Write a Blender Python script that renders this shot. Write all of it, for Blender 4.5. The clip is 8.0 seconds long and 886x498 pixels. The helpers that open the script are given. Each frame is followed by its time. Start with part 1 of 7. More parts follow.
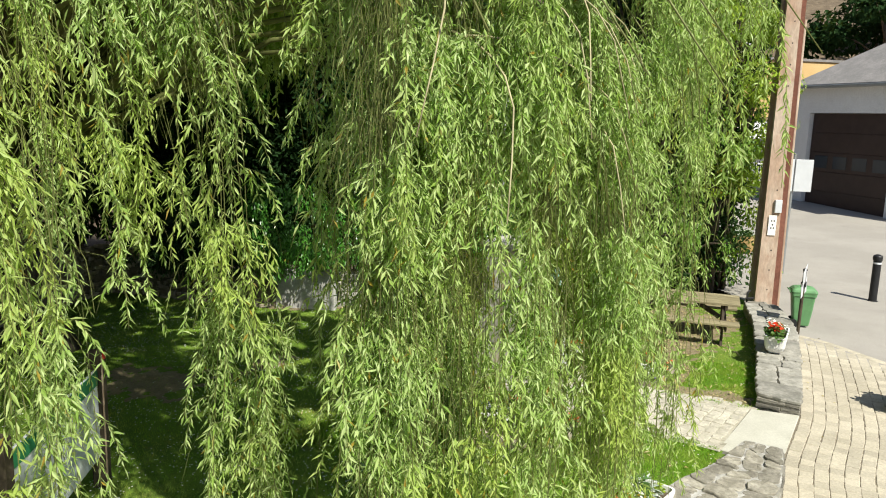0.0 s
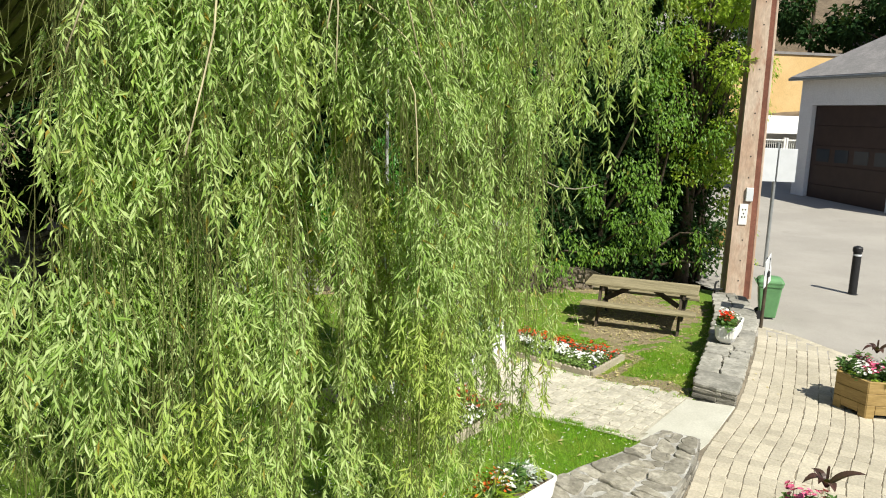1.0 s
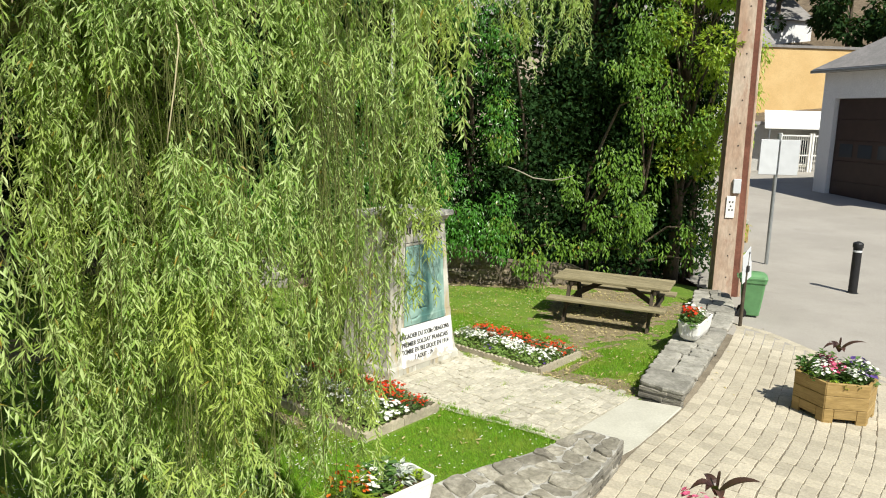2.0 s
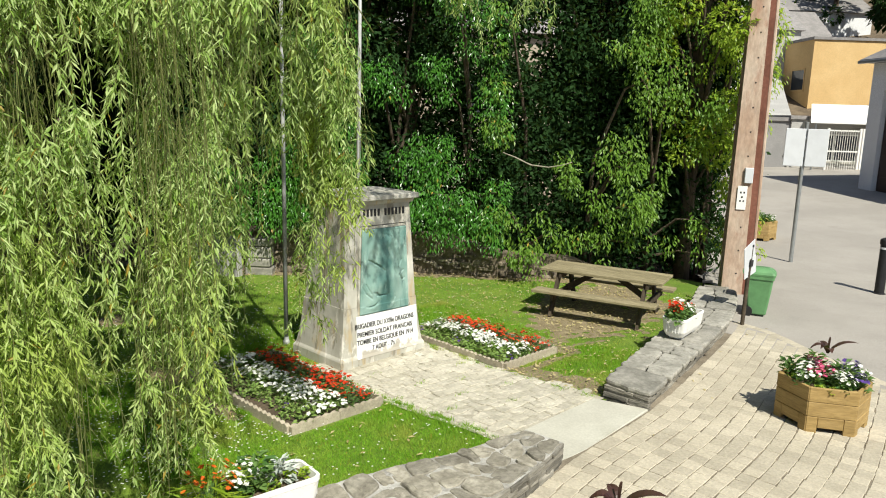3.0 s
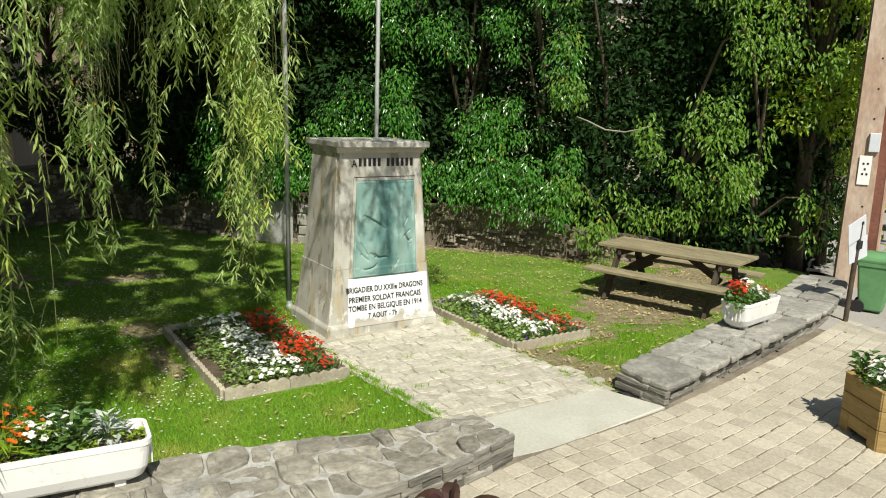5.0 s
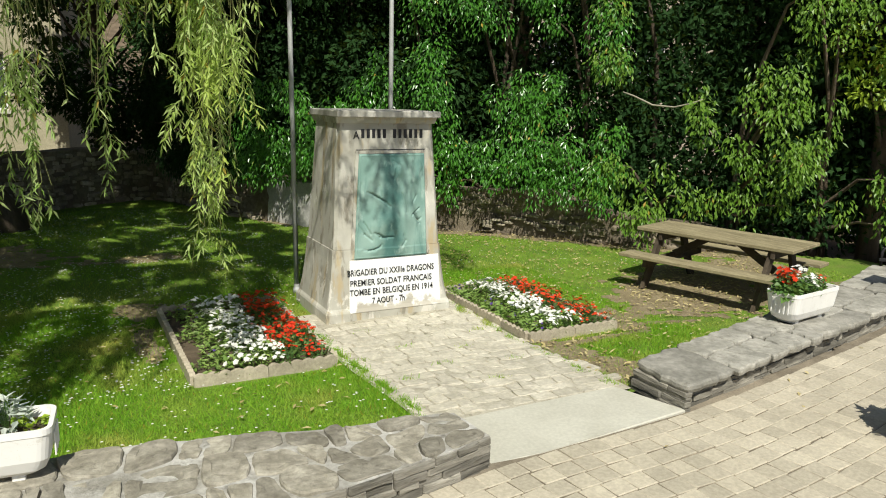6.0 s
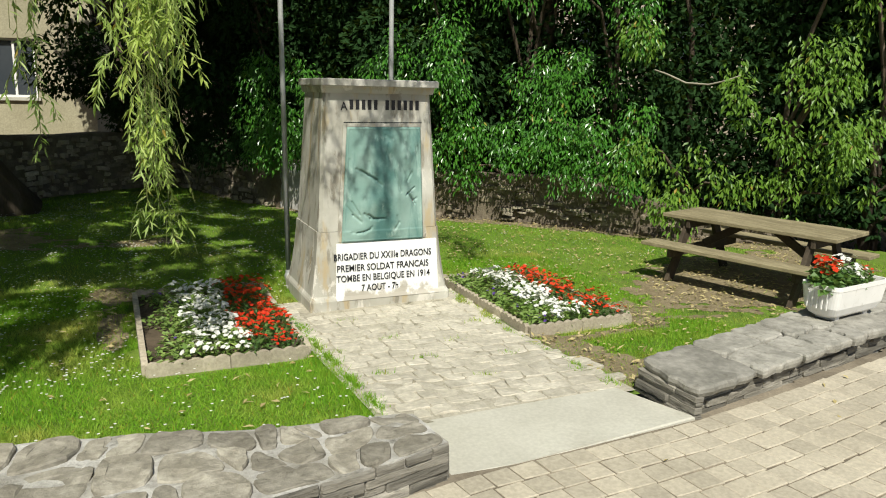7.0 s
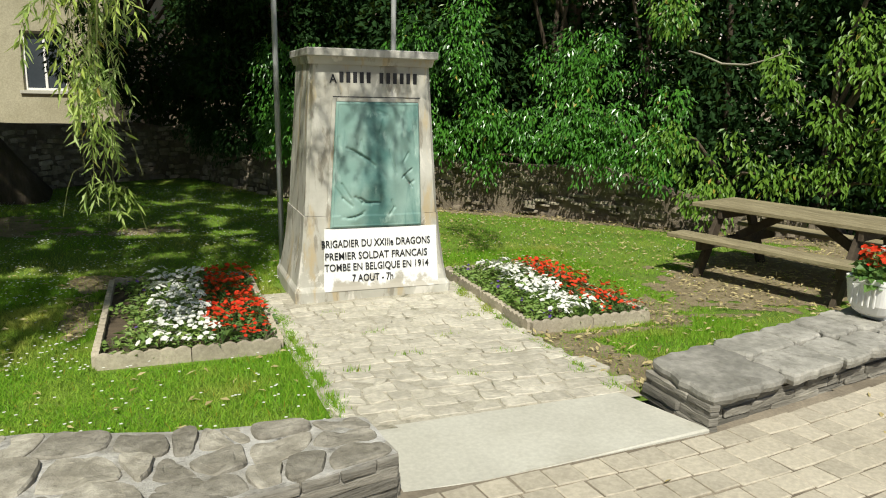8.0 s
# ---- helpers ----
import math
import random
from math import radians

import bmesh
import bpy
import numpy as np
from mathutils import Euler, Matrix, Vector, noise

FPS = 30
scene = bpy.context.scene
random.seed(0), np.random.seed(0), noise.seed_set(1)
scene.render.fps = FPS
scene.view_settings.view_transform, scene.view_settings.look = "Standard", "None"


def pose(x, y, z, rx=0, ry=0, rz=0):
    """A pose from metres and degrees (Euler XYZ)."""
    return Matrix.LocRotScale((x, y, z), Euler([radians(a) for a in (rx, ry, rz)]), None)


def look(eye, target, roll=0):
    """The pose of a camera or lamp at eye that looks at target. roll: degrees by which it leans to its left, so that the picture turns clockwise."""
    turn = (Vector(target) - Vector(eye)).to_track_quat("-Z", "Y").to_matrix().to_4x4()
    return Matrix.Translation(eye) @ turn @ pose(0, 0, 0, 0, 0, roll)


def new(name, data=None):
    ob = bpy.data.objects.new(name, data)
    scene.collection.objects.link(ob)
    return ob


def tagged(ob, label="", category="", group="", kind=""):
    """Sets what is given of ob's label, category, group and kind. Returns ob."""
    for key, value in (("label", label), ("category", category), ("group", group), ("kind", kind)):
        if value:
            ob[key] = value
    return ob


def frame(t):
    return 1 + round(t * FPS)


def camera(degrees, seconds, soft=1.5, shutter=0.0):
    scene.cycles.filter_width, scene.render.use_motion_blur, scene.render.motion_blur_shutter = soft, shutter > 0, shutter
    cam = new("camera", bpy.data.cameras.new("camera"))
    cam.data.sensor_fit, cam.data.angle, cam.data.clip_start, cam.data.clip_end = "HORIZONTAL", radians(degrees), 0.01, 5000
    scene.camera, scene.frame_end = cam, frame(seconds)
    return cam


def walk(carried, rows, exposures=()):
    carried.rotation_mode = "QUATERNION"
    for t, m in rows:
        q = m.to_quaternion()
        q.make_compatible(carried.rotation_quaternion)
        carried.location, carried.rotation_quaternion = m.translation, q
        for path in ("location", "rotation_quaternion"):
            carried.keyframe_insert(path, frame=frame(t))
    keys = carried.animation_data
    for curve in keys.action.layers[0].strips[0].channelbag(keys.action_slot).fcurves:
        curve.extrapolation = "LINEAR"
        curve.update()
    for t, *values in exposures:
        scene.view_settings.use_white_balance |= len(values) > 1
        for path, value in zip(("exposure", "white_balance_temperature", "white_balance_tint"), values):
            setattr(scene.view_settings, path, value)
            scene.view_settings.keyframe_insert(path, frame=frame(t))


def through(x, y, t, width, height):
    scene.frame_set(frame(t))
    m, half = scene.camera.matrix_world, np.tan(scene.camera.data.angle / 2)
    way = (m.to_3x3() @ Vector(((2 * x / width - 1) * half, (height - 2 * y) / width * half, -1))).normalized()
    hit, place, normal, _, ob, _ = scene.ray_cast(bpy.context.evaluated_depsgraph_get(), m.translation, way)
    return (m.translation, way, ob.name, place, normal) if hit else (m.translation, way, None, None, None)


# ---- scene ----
cam = camera(61.6, 8.0, soft=1.05)
PATH = [
    (0, (-9.256, -4.737, 3.808), (-7.534, -3.491, 3.428), 1.64),
    (0.5, (-8.801, -5.164, 3.693), (-7.098, -3.892, 3.311), 1.56),
    (1, (-8.252, -5.588, 3.560), (-6.569, -4.290, 3.174), 1.78),
    (1.5, (-7.716, -6.007, 3.456), (-6.063, -4.671, 3.072), 1.66),
    (2, (-7.077, -6.334, 3.354), (-5.466, -4.949, 2.969), 1.56),
    (3.5, (-5.333, -6.890, 2.978), (-3.887, -5.337, 2.577), 2.14),
    (4, (-4.801, -6.958, 2.830), (-3.435, -5.336, 2.424), 2.39),
    (4.5, (-4.338, -6.992, 2.650), (-3.065, -5.294, 2.246), 2.21),
    (6, (-2.960, -6.711, 2.246), (-1.972, -4.841, 1.811), 1.41),
    (6.5, (-2.601, -6.549, 2.137), (-1.674, -4.650, 1.693), 1.41),
    (7, (-2.245, -6.352, 1.999), (-1.379, -4.425, 1.552), 1.35),
    (7.5, (-1.938, -6.178, 1.866), (-1.129, -4.225, 1.425), 1.22),
    (8, (-1.659, -5.969, 1.758), (-0.908, -3.994, 1.315), 1.28),
]
walk(cam, [(t, look(eye, target, roll)) for t, eye, target, roll in PATH], exposures=[(0, 0.50), (2.0, 0.40), (4.5, 0.25), (8.0, 0.12)])

# ---- daylight: high summer sun from behind the walk, clear sky ----
SUN_AZ, SUN_EL = 201.0, 50.0
world = bpy.data.worlds.new("sky")
scene.world = world
world.use_nodes = True
wn = world.node_tree
sky = wn.nodes.new("ShaderNodeTexSky")
sky.sky_type, sky.sun_disc = "NISHITA", False
sky.sun_elevation, sky.sun_rotation = radians(SUN_EL), radians(SUN_AZ)
back = next(n for n in wn.nodes if n.type == "BACKGROUND")
wn.links.new(sky.outputs[0], back.inputs[0])
back.inputs[1].default_value = 0.07
sun_data = bpy.data.lights.new("sun", "SUN")
sun_data.energy, sun_data.angle, sun_data.color = 5.0, radians(0.55), (1.0, 0.97, 0.86)
sun = new("sun", sun_data)
to_sun = Vector((math.sin(radians(SUN_AZ)) * math.cos(radians(SUN_EL)), math.cos(radians(SUN_AZ)) * math.cos(radians(SUN_EL)), math.sin(radians(SUN_EL))))
sun.matrix_world = look(tuple(to_sun * 60), (0, 0, 0))

# ---- tools ----
RNG = np.random.default_rng(7)


def mesh_of(name, verts, faces, mats):
    """A mesh from an array of places and an array of equal-sided faces."""
    me = bpy.data.meshes.new(name)
    verts, faces = np.asarray(verts, np.float32), np.asarray(faces, np.int32)
    me.vertices.add(len(verts))
    me.vertices.foreach_set("co", verts.ravel())
    me.loops.add(faces.size)
    me.loops.foreach_set("vertex_index", faces.ravel())
    me.polygons.add(len(faces))
    me.polygons.foreach_set("loop_start", np.arange(len(faces), dtype=np.int32) * faces.shape[1])
    me.update(calc_edges=True)
    me.validate()
    me.polygons.foreach_set("use_smooth", [False] * len(me.polygons))
    for m in mats if isinstance(mats, (list, tuple)) else [mats]:
        me.materials.append(m)
    return me


def under(ob, parent):
    if parent is not None:
        ob.parent = parent
    return ob


def part(name, bm, material, parent, label="", smooth=False):
    """Links a bmesh as one mesh object under a thing or a part."""
    me = bpy.data.meshes.new(name)
    bmesh.ops.recalc_face_normals(bm, faces=bm.faces)
    bm.to_mesh(me)
    bm.free()
    me.materials.append(material)
    if smooth:
        me.polygons.foreach_set("use_smooth", [True] * len(me.polygons))
    return tagged(under(new(name, me), parent), label)


def shown(name, me, parent=None, label=""):
    return tagged(under(new(name, me), parent), label)


def thing(name, x, y, z, rz, label, category, group="", kind="", rx=0, ry=0):
    ob = new(name)
    ob.empty_display_size = 0.2
    ob.matrix_basis = pose(x, y, z, rx, ry, rz)
    return tagged(ob, label, category, group, kind)


def box(bm, x0, x1, y0, y1, z0, z1, bevel=0.0, seg=1, m=None):
    b = bmesh.new()
    bmesh.ops.create_cube(b, size=1, matrix=Matrix.LocRotScale(((x0 + x1) / 2, (y0 + y1) / 2, (z0 + z1) / 2), None, (x1 - x0, y1 - y0, z1 - z0)))
    if bevel:
        bmesh.ops.bevel(b, geom=b.edges[:], offset=bevel, segments=seg, profile=0.5, affect="EDGES")
    join(bm, b, m)
    return bm


def join(bm, b, m=None):
    if m is not None:
        bmesh.ops.transform(b, matrix=m, verts=b.verts)
    back = {v: bm.verts.new(v.co) for v in b.verts}
    for f in b.faces:
        bm.faces.new([back[v] for v in f.verts])
    b.free()


def boxed(*a, **k):
    return box(bmesh.new(), *a, **k)


def beam(bm, a, b, w, h, bevel=0.004):
    """A squared timber from a to b."""
    a, b = Vector(a), Vector(b)
    m = Matrix.Translation((a + b) / 2) @ (b - a).to_track_quat("X", "Z").to_matrix().to_4x4()
    n = (b - a).length / 2
    return box(bm, -n, n, -w / 2, w / 2, -h / 2, h / 2, bevel, 1, m)


def tube(bm, points, radii, n=8, closed=True):
    """A tapered round limb through points."""
    rings, pts = [], [Vector(p) for p in points]
    for i, p in enumerate(pts):
        way = (pts[min(i + 1, len(pts) - 1)] - pts[max(i - 1, 0)]).normalized()
        q = way.to_track_quat("Z", "Y")
        r = radii[i] if not isinstance(radii, (int, float)) else radii
        rings.append([bm.verts.new(p + q @ Vector((r * math.cos(2 * math.pi * k / n), r * math.sin(2 * math.pi * k / n), 0))) for k in range(n)])
    for a, b in zip(rings, rings[1:]):
        for k in range(n):
            bm.faces.new((a[k], a[(k + 1) % n], b[(k + 1) % n], b[k]))
    if closed:
        bm.faces.new(rings[0][::-1])
        bm.faces.new(rings[-1])
    return bm


def lathe(bm, profile, n=24, m=None):
    """Turned round z: (radius, height) pairs."""
    b = bmesh.new()
    rings = [[b.verts.new((r * math.cos(2 * math.pi * k / n), r * math.sin(2 * math.pi * k / n), z)) for k in range(n)] for r, z in profile]
    for lo, hi in zip(rings, rings[1:]):
        for k in range(n):
            b.faces.new((lo[k], lo[(k + 1) % n], hi[(k + 1) % n], hi[k]))
    b.faces.new(rings[0][::-1])
    b.faces.new(rings[-1])
    join(bm, b, m)
    return bm


def loft(bm, rings, caps=True):
    rs = [[bm.verts.new(p) for p in r] for r in rings]
    n = len(rs[0])
    for a, b in zip(rs, rs[1:]):
        for k in range(n):
            bm.faces.new((a[k], a[(k + 1) % n], b[(k + 1) % n], b[k]))
    if caps:
        bm.faces.new(rs[0][::-1])
        bm.faces.new(rs[-1])
    return bm


def smooth_line(points, n):
    """An even line of n places along a soft curve through the points, and its left-hand normals."""
    p = np.array(points, float)
    q = np.vstack([2 * p[0] - p[1], p, 2 * p[-1] - p[-2]])
    out = []
    for i in range(len(p) - 1):
        a, b, c, d = q[i:i + 4]
        for u in np.linspace(0, 1, 40, endpoint=False):
            out.append(0.5 * (2 * b + (c - a) * u + (2 * a - 5 * b + 4 * c - d) * u * u + (3 * b - a - 3 * c + d) * u ** 3))
    out = np.array(out + [p[-1]])
    s = np.concatenate([[0], np.cumsum(np.hypot(*np.diff(out[:, :2], axis=0).T))])
    even = np.linspace(0, s[-1], n)
    line = np.stack([np.interp(even, s, out[:, k]) for k in range(out.shape[1])], 1)
    d = np.gradient(line[:, :2], axis=0)
    d /= np.hypot(*d.T)[:, None]
    return line, np.stack([-d[:, 1], d[:, 0]], 1), even


def leaf_mesh(name, P, D, N, L, W, mat, fold=0.25, belly=0.42):
    """Many folded leaves: base, way, face normal, length, width."""
    D = D / np.linalg.norm(D, axis=1)[:, None]
    S = np.cross(D, N)
    S /= np.linalg.norm(S, axis=1)[:, None] + 1e-9
    U = np.cross(S, D)
    L, W = np.asarray(L)[:, None], np.asarray(W)[:, None]
    mid = P + D * L * belly
    V = np.stack([P, mid + S * W * 0.5 + U * W * fold, P + D * L - U * L * 0.06, mid - S * W * 0.5 + U * W * fold], 1).reshape(-1, 3)
    k = np.arange(len(P))[:, None] * 4
    F = np.concatenate([k + [[0, 1, 2]], k + [[0, 2, 3]]], 1).reshape(-1, 3)
    return mesh_of(name, V, F, mat)


def unit(n):
    v = RNG.normal(size=(n, 3))
    return v / np.linalg.norm(v, axis=1)[:, None]


def ramp01(x, a, b):
    t = np.clip((np.asarray(x, float) - a) / (b - a), 0, 1)
    return t * t * (3 - 2 * t)


def plaza_z(x, y):
    """The square falls a little to the east, and the street climbs again behind it."""
    x = np.asarray(x, float)
    return 0.105 - 0.014 * np.clip(x, -6, 9) + 0.05 * np.clip(x - 12, 0, 60) + 0 * np.asarray(y)


def lawn_z(x, y):
    """The garden lies a hand lower than the square, and rises to meet it at the wall."""
    rise = ramp01(-np.asarray(y, float), 0.9, 2.7) * (1 - ramp01(x, 3.0, 7.0) * 0.6)
    return 0.0 + rise * 0.095 + 0.012 * np.sin(np.asarray(x) * 1.7 + 0.6) * np.cos(np.asarray(y) * 1.3)

# ---- materials ----
class Nodes:
    """A little help to wire a material."""

    def __init__(self, name):
        self.mat = bpy.data.materials.new(name)
        self.mat.use_nodes = True
        self.tree = self.mat.node_tree
        self.bsdf = next(n for n in self.tree.nodes if n.type == "BSDF_PRINCIPLED")
        self.out = next(n for n in self.tree.nodes if n.type == "OUTPUT_MATERIAL")
        self.place = self.add("ShaderNodeNewGeometry").outputs["Position"]

    def add(self, kind, **inputs):
        n = self.tree.nodes.new(kind)
        for k, v in inputs.items():
            self.set(n.inputs[k.replace("_", " ")], v)
        return n

    def set(self, socket, v):
        if isinstance(v, bpy.types.NodeSocket):
            self.tree.links.new(v, socket)
        else:
            socket.default_value = v

    def noise(self, scale, detail=4.0, rough=0.55, stretch=None, at=None, warp=0.0):
        at = at or self.place
        if stretch:
            mul = self.add("ShaderNodeVectorMath")
            mul.operation = "MULTIPLY"
            self.set(mul.inputs[0], at)
            mul.inputs[1].default_value = stretch
            at = mul.outputs[0]
        n = self.add("ShaderNodeTexNoise", Scale=scale, Detail=detail, Roughness=rough, Distortion=warp)
        self.set(n.inputs["Vector"], at)
        return n.outputs["Fac"]

    def remap(self, v, a, b, c=0.0, d=1.0):
        n = self.add("ShaderNodeMapRange")
        n.interpolation_type = "SMOOTHSTEP"
        for k, q in zip((0, 1, 2, 3, 4), (v, a, b, c, d)):
            self.set(n.inputs[k], q)
        return n.outputs[0]

    def mix(self, f, a, b, how="MIX"):
        n = self.add("ShaderNodeMix")
        n.data_type, n.blend_type = "RGBA", how
        self.set(n.inputs[0], f)
        self.set(n.inputs[6], a)
        self.set(n.inputs[7], b)
        return n.outputs[2]

    def math(self, how, a, b=0.0):
        n = self.add("ShaderNodeMath")
        n.operation = how
        self.set(n.inputs[0], a)
        self.set(n.inputs[1], b)
        return n.outputs[0]

    def bump(self, height, strength=0.4, depth=0.01):
        n = self.add("ShaderNodeBump", Strength=strength, Distance=depth)
        self.set(n.inputs["Height"], height)
        self.set(self.bsdf.inputs["Normal"], n.outputs[0])

    def done(self, colour, rough=0.8, metal=0.0, spec=0.4):
        self.set(self.bsdf.inputs["Base Color"], colour)
        self.set(self.bsdf.inputs["Roughness"], rough)
        self.set(self.bsdf.inputs["Metallic"], metal)
        self.set(self.bsdf.inputs["Specular IOR Level"], spec)
        return self.mat


def rgb(r, g, b):
    return (r, g, b, 1.0)


def stone_like(name, a, b, c, coarse, fine, rough=0.85, bump=0.5, depth=0.008, vary=0.25, spec=0.3, stretch=None, stain=0.5, grain=1.0):
    """Two tones and a stain at two scales, fine relief, and a shade of its own for each piece."""
    n = Nodes(name)
    big, small = n.noise(coarse, 5, 0.6, stretch), n.noise(fine, 6, 0.65, stretch)
    col = n.mix(n.remap(big, 0.35, 0.68), a, b)
    col = n.mix(n.math("MULTIPLY", n.remap(n.noise(coarse * 2.7, 6, 0.7, stretch, warp=0.2), 0.52, 0.75), stain), col, c)
    own = n.add("ShaderNodeObjectInfo").outputs["Random"]
    shade = n.remap(own, 0, 1, 1 - vary, 1 + vary)
    speck = n.remap(small, 0.3, 0.75, 1 - 0.18 * grain, 1 + 0.15 * grain)
    k = n.math("MULTIPLY", shade, speck)
    mul = n.add("ShaderNodeCombineColor")
    for i in range(3):
        n.set(mul.inputs[i], k)
    col = n.mix(1.0, col, mul.outputs[0], "MULTIPLY")
    n.bump(n.math("ADD", small, n.math("MULTIPLY", n.noise(fine * 4, 3), 0.4)), bump, depth)
    return n.done(col, rough, 0.0, spec)


def leaf_like(name, a, b, c, gloss=0.45, through=0.35, warm=0.05, spec=0.35):
    """Leaves that differ one by one, that shine a little and let light through."""
    n = Nodes(name)
    one = n.add("ShaderNodeNewGeometry").outputs["Random Per Island"]
    col = n.mix(one, a, b)
    col = n.mix(n.remap(n.noise(0.9, 3), 0.45, 0.7), col, c)
    fall = n.remap(one, 1 - warm, 1 - warm + 0.01)
    col = n.mix(fall, col, rgb(0.42, 0.30, 0.05))
    n.done(col, gloss, 0.0, spec)
    tr = n.add("ShaderNodeBsdfTranslucent")
    n.set(tr.inputs["Color"], n.mix(0.55, col, rgb(0.30, 0.42, 0.05)))
    mx = n.add("ShaderNodeMixShader")
    mx.inputs[0].default_value = through
    n.tree.links.new(n.bsdf.outputs[0], mx.inputs[1])
    n.tree.links.new(tr.outputs[0], mx.inputs[2])
    n.tree.links.new(mx.outputs[0], n.out.inputs[0])
    return n.mat


def plain(name, colour, rough=0.5, metal=0.0, vary=0.12, scale=9.0, spec=0.4, bump=0.08, wear=None):
    n = Nodes(name)
    k = n.noise(scale, 5, 0.6)
    dark = tuple(v * (1 - vary) for v in colour[:3]) + (1.0,)
    col = n.mix(n.remap(k, 0.3, 0.7), colour, dark)
    if wear:
        col = n.mix(n.remap(n.noise(scale * 1.7, 6, 0.75, warp=0.8), 0.56, 0.66), col, wear)
    n.bump(n.noise(scale * 12, 3), bump, 0.003)
    return n.done(col, rough, metal, spec)


M = {}
M["soil"] = stone_like("soil", rgb(0.10, 0.075, 0.05), rgb(0.17, 0.13, 0.085), rgb(0.06, 0.045, 0.03), 1.4, 22, 0.95, 0.8, 0.02)
M["turf"] = stone_like("turf", rgb(0.13, 0.23, 0.025), rgb(0.21, 0.32, 0.04), rgb(0.24, 0.20, 0.085), 1.1, 30, 0.95, 0.8, 0.02, stain=0.55)
M["blade"] = leaf_like("grass blade", rgb(0.13, 0.36, 0.02), rgb(0.34, 0.55, 0.05), rgb(0.50, 0.51, 0.12), 0.55, 0.45, 0.03, 0.2)
M["paver"] = stone_like("paver", rgb(0.43, 0.385, 0.295), rgb(0.50, 0.45, 0.35), rgb(0.35, 0.305, 0.235), 1.3, 38, 0.9, 0.35, 0.004, 0.105, stain=0.45, grain=0.9)
M["joint"] = stone_like("sandy joint", rgb(0.14, 0.118, 0.086), rgb(0.24, 0.205, 0.152), rgb(0.07, 0.058, 0.042), 2.0, 45, 0.95, 0.5, 0.01)
M["sett"] = stone_like("worn sett", rgb(0.47, 0.435, 0.35), rgb(0.575, 0.535, 0.44), rgb(0.37, 0.335, 0.26), 3.2, 26, 0.85, 0.6, 0.010, 0.08)
M["grout"] = stone_like("path grout", rgb(0.43, 0.395, 0.31), rgb(0.55, 0.51, 0.41), rgb(0.10, 0.095, 0.05), 2.2, 34, 0.95, 0.6, 0.012, stain=0.9)
M["concrete"] = stone_like("pale concrete", rgb(0.46, 0.445, 0.375), rgb(0.52, 0.505, 0.43), rgb(0.38, 0.36, 0.29), 2.2, 40, 0.85, 0.2, 0.003, 0.03, grain=0.5)
M["edging"] = stone_like("concrete edging", rgb(0.36, 0.315, 0.235), rgb(0.46, 0.405, 0.305), rgb(0.21, 0.165, 0.115), 5, 50, 0.9, 0.4, 0.004, 0.1)
M["slate"] = stone_like("grey schist", rgb(0.235, 0.215, 0.17), rgb(0.375, 0.348, 0.285), rgb(0.12, 0.108, 0.082), 7.0, 30, 0.85, 0.7, 0.008, 0.22, stain=0.8)
M["schist_face"] = stone_like("layered schist", rgb(0.17, 0.158, 0.13), rgb(0.31, 0.29, 0.245), rgb(0.07, 0.065, 0.055), 3.5, 10, 0.85, 0.9, 0.012, 0.30, stretch=(0.8, 0.8, 7.0), stain=0.8)
M["mortar"] = stone_like("lime mortar", rgb(0.36, 0.34, 0.29), rgb(0.70, 0.68, 0.63), rgb(0.08, 0.072, 0.055), 3.4, 26, 0.95, 0.7, 0.012, stain=0.9)
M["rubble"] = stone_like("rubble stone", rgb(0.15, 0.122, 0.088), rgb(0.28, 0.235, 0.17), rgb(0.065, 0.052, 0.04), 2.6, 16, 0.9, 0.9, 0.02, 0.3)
# lighter copy of the rubble, with sunlight in its colour
M["rubble_lit"] = stone_like("rubble lightened as if sunlit", rgb(0.24, 0.205, 0.15), rgb(0.40, 0.35, 0.265), rgb(0.10, 0.085, 0.06), 3.0, 16, 0.9, 0.9, 0.02, 0.25)
M["darkwall"] = stone_like("old wall bed", rgb(0.13, 0.105, 0.075), rgb(0.21, 0.175, 0.125), rgb(0.065, 0.052, 0.04), 2.4, 18, 0.95, 0.9, 0.02)
M["bluestone"] = stone_like("dressed stone", rgb(0.38, 0.365, 0.315), rgb(0.49, 0.475, 0.425), rgb(0.30, 0.26, 0.19), 2.6, 28, 0.8, 0.35, 0.006, 0.03, stretch=(1, 1, 0.45))
M["asphalt"] = stone_like("worn street", rgb(0.43, 0.40, 0.355), rgb(0.50, 0.465, 0.415), rgb(0.36, 0.335, 0.30), 0.5, 45, 0.9, 0.4, 0.004, grain=0.6)
M["bark"] = stone_like("bark", rgb(0.10, 0.075, 0.05), rgb(0.16, 0.125, 0.09), rgb(0.05, 0.04, 0.03), 4, 24, 0.95, 1.0, 0.03, stretch=(1, 1, 0.25))
M["twig"] = plain("willow twig", rgb(0.20, 0.22, 0.07), 0.6, vary=0.4)
M["paletwig"] = plain("pale branch bark", rgb(0.46, 0.41, 0.24), 0.65, vary=0.4)
M["capstone"] = stone_like("pale cap slab", rgb(0.25, 0.24, 0.205), rgb(0.38, 0.362, 0.315), rgb(0.13, 0.118, 0.092), 4.5, 20, 0.85, 0.7, 0.008, 0.14, stain=0.7)
M["litter"] = stone_like("trodden soil", rgb(0.33, 0.265, 0.15), rgb(0.43, 0.355, 0.215), rgb(0.19, 0.18, 0.06), 5.0, 40, 0.95, 0.8, 0.02, stain=0.7)
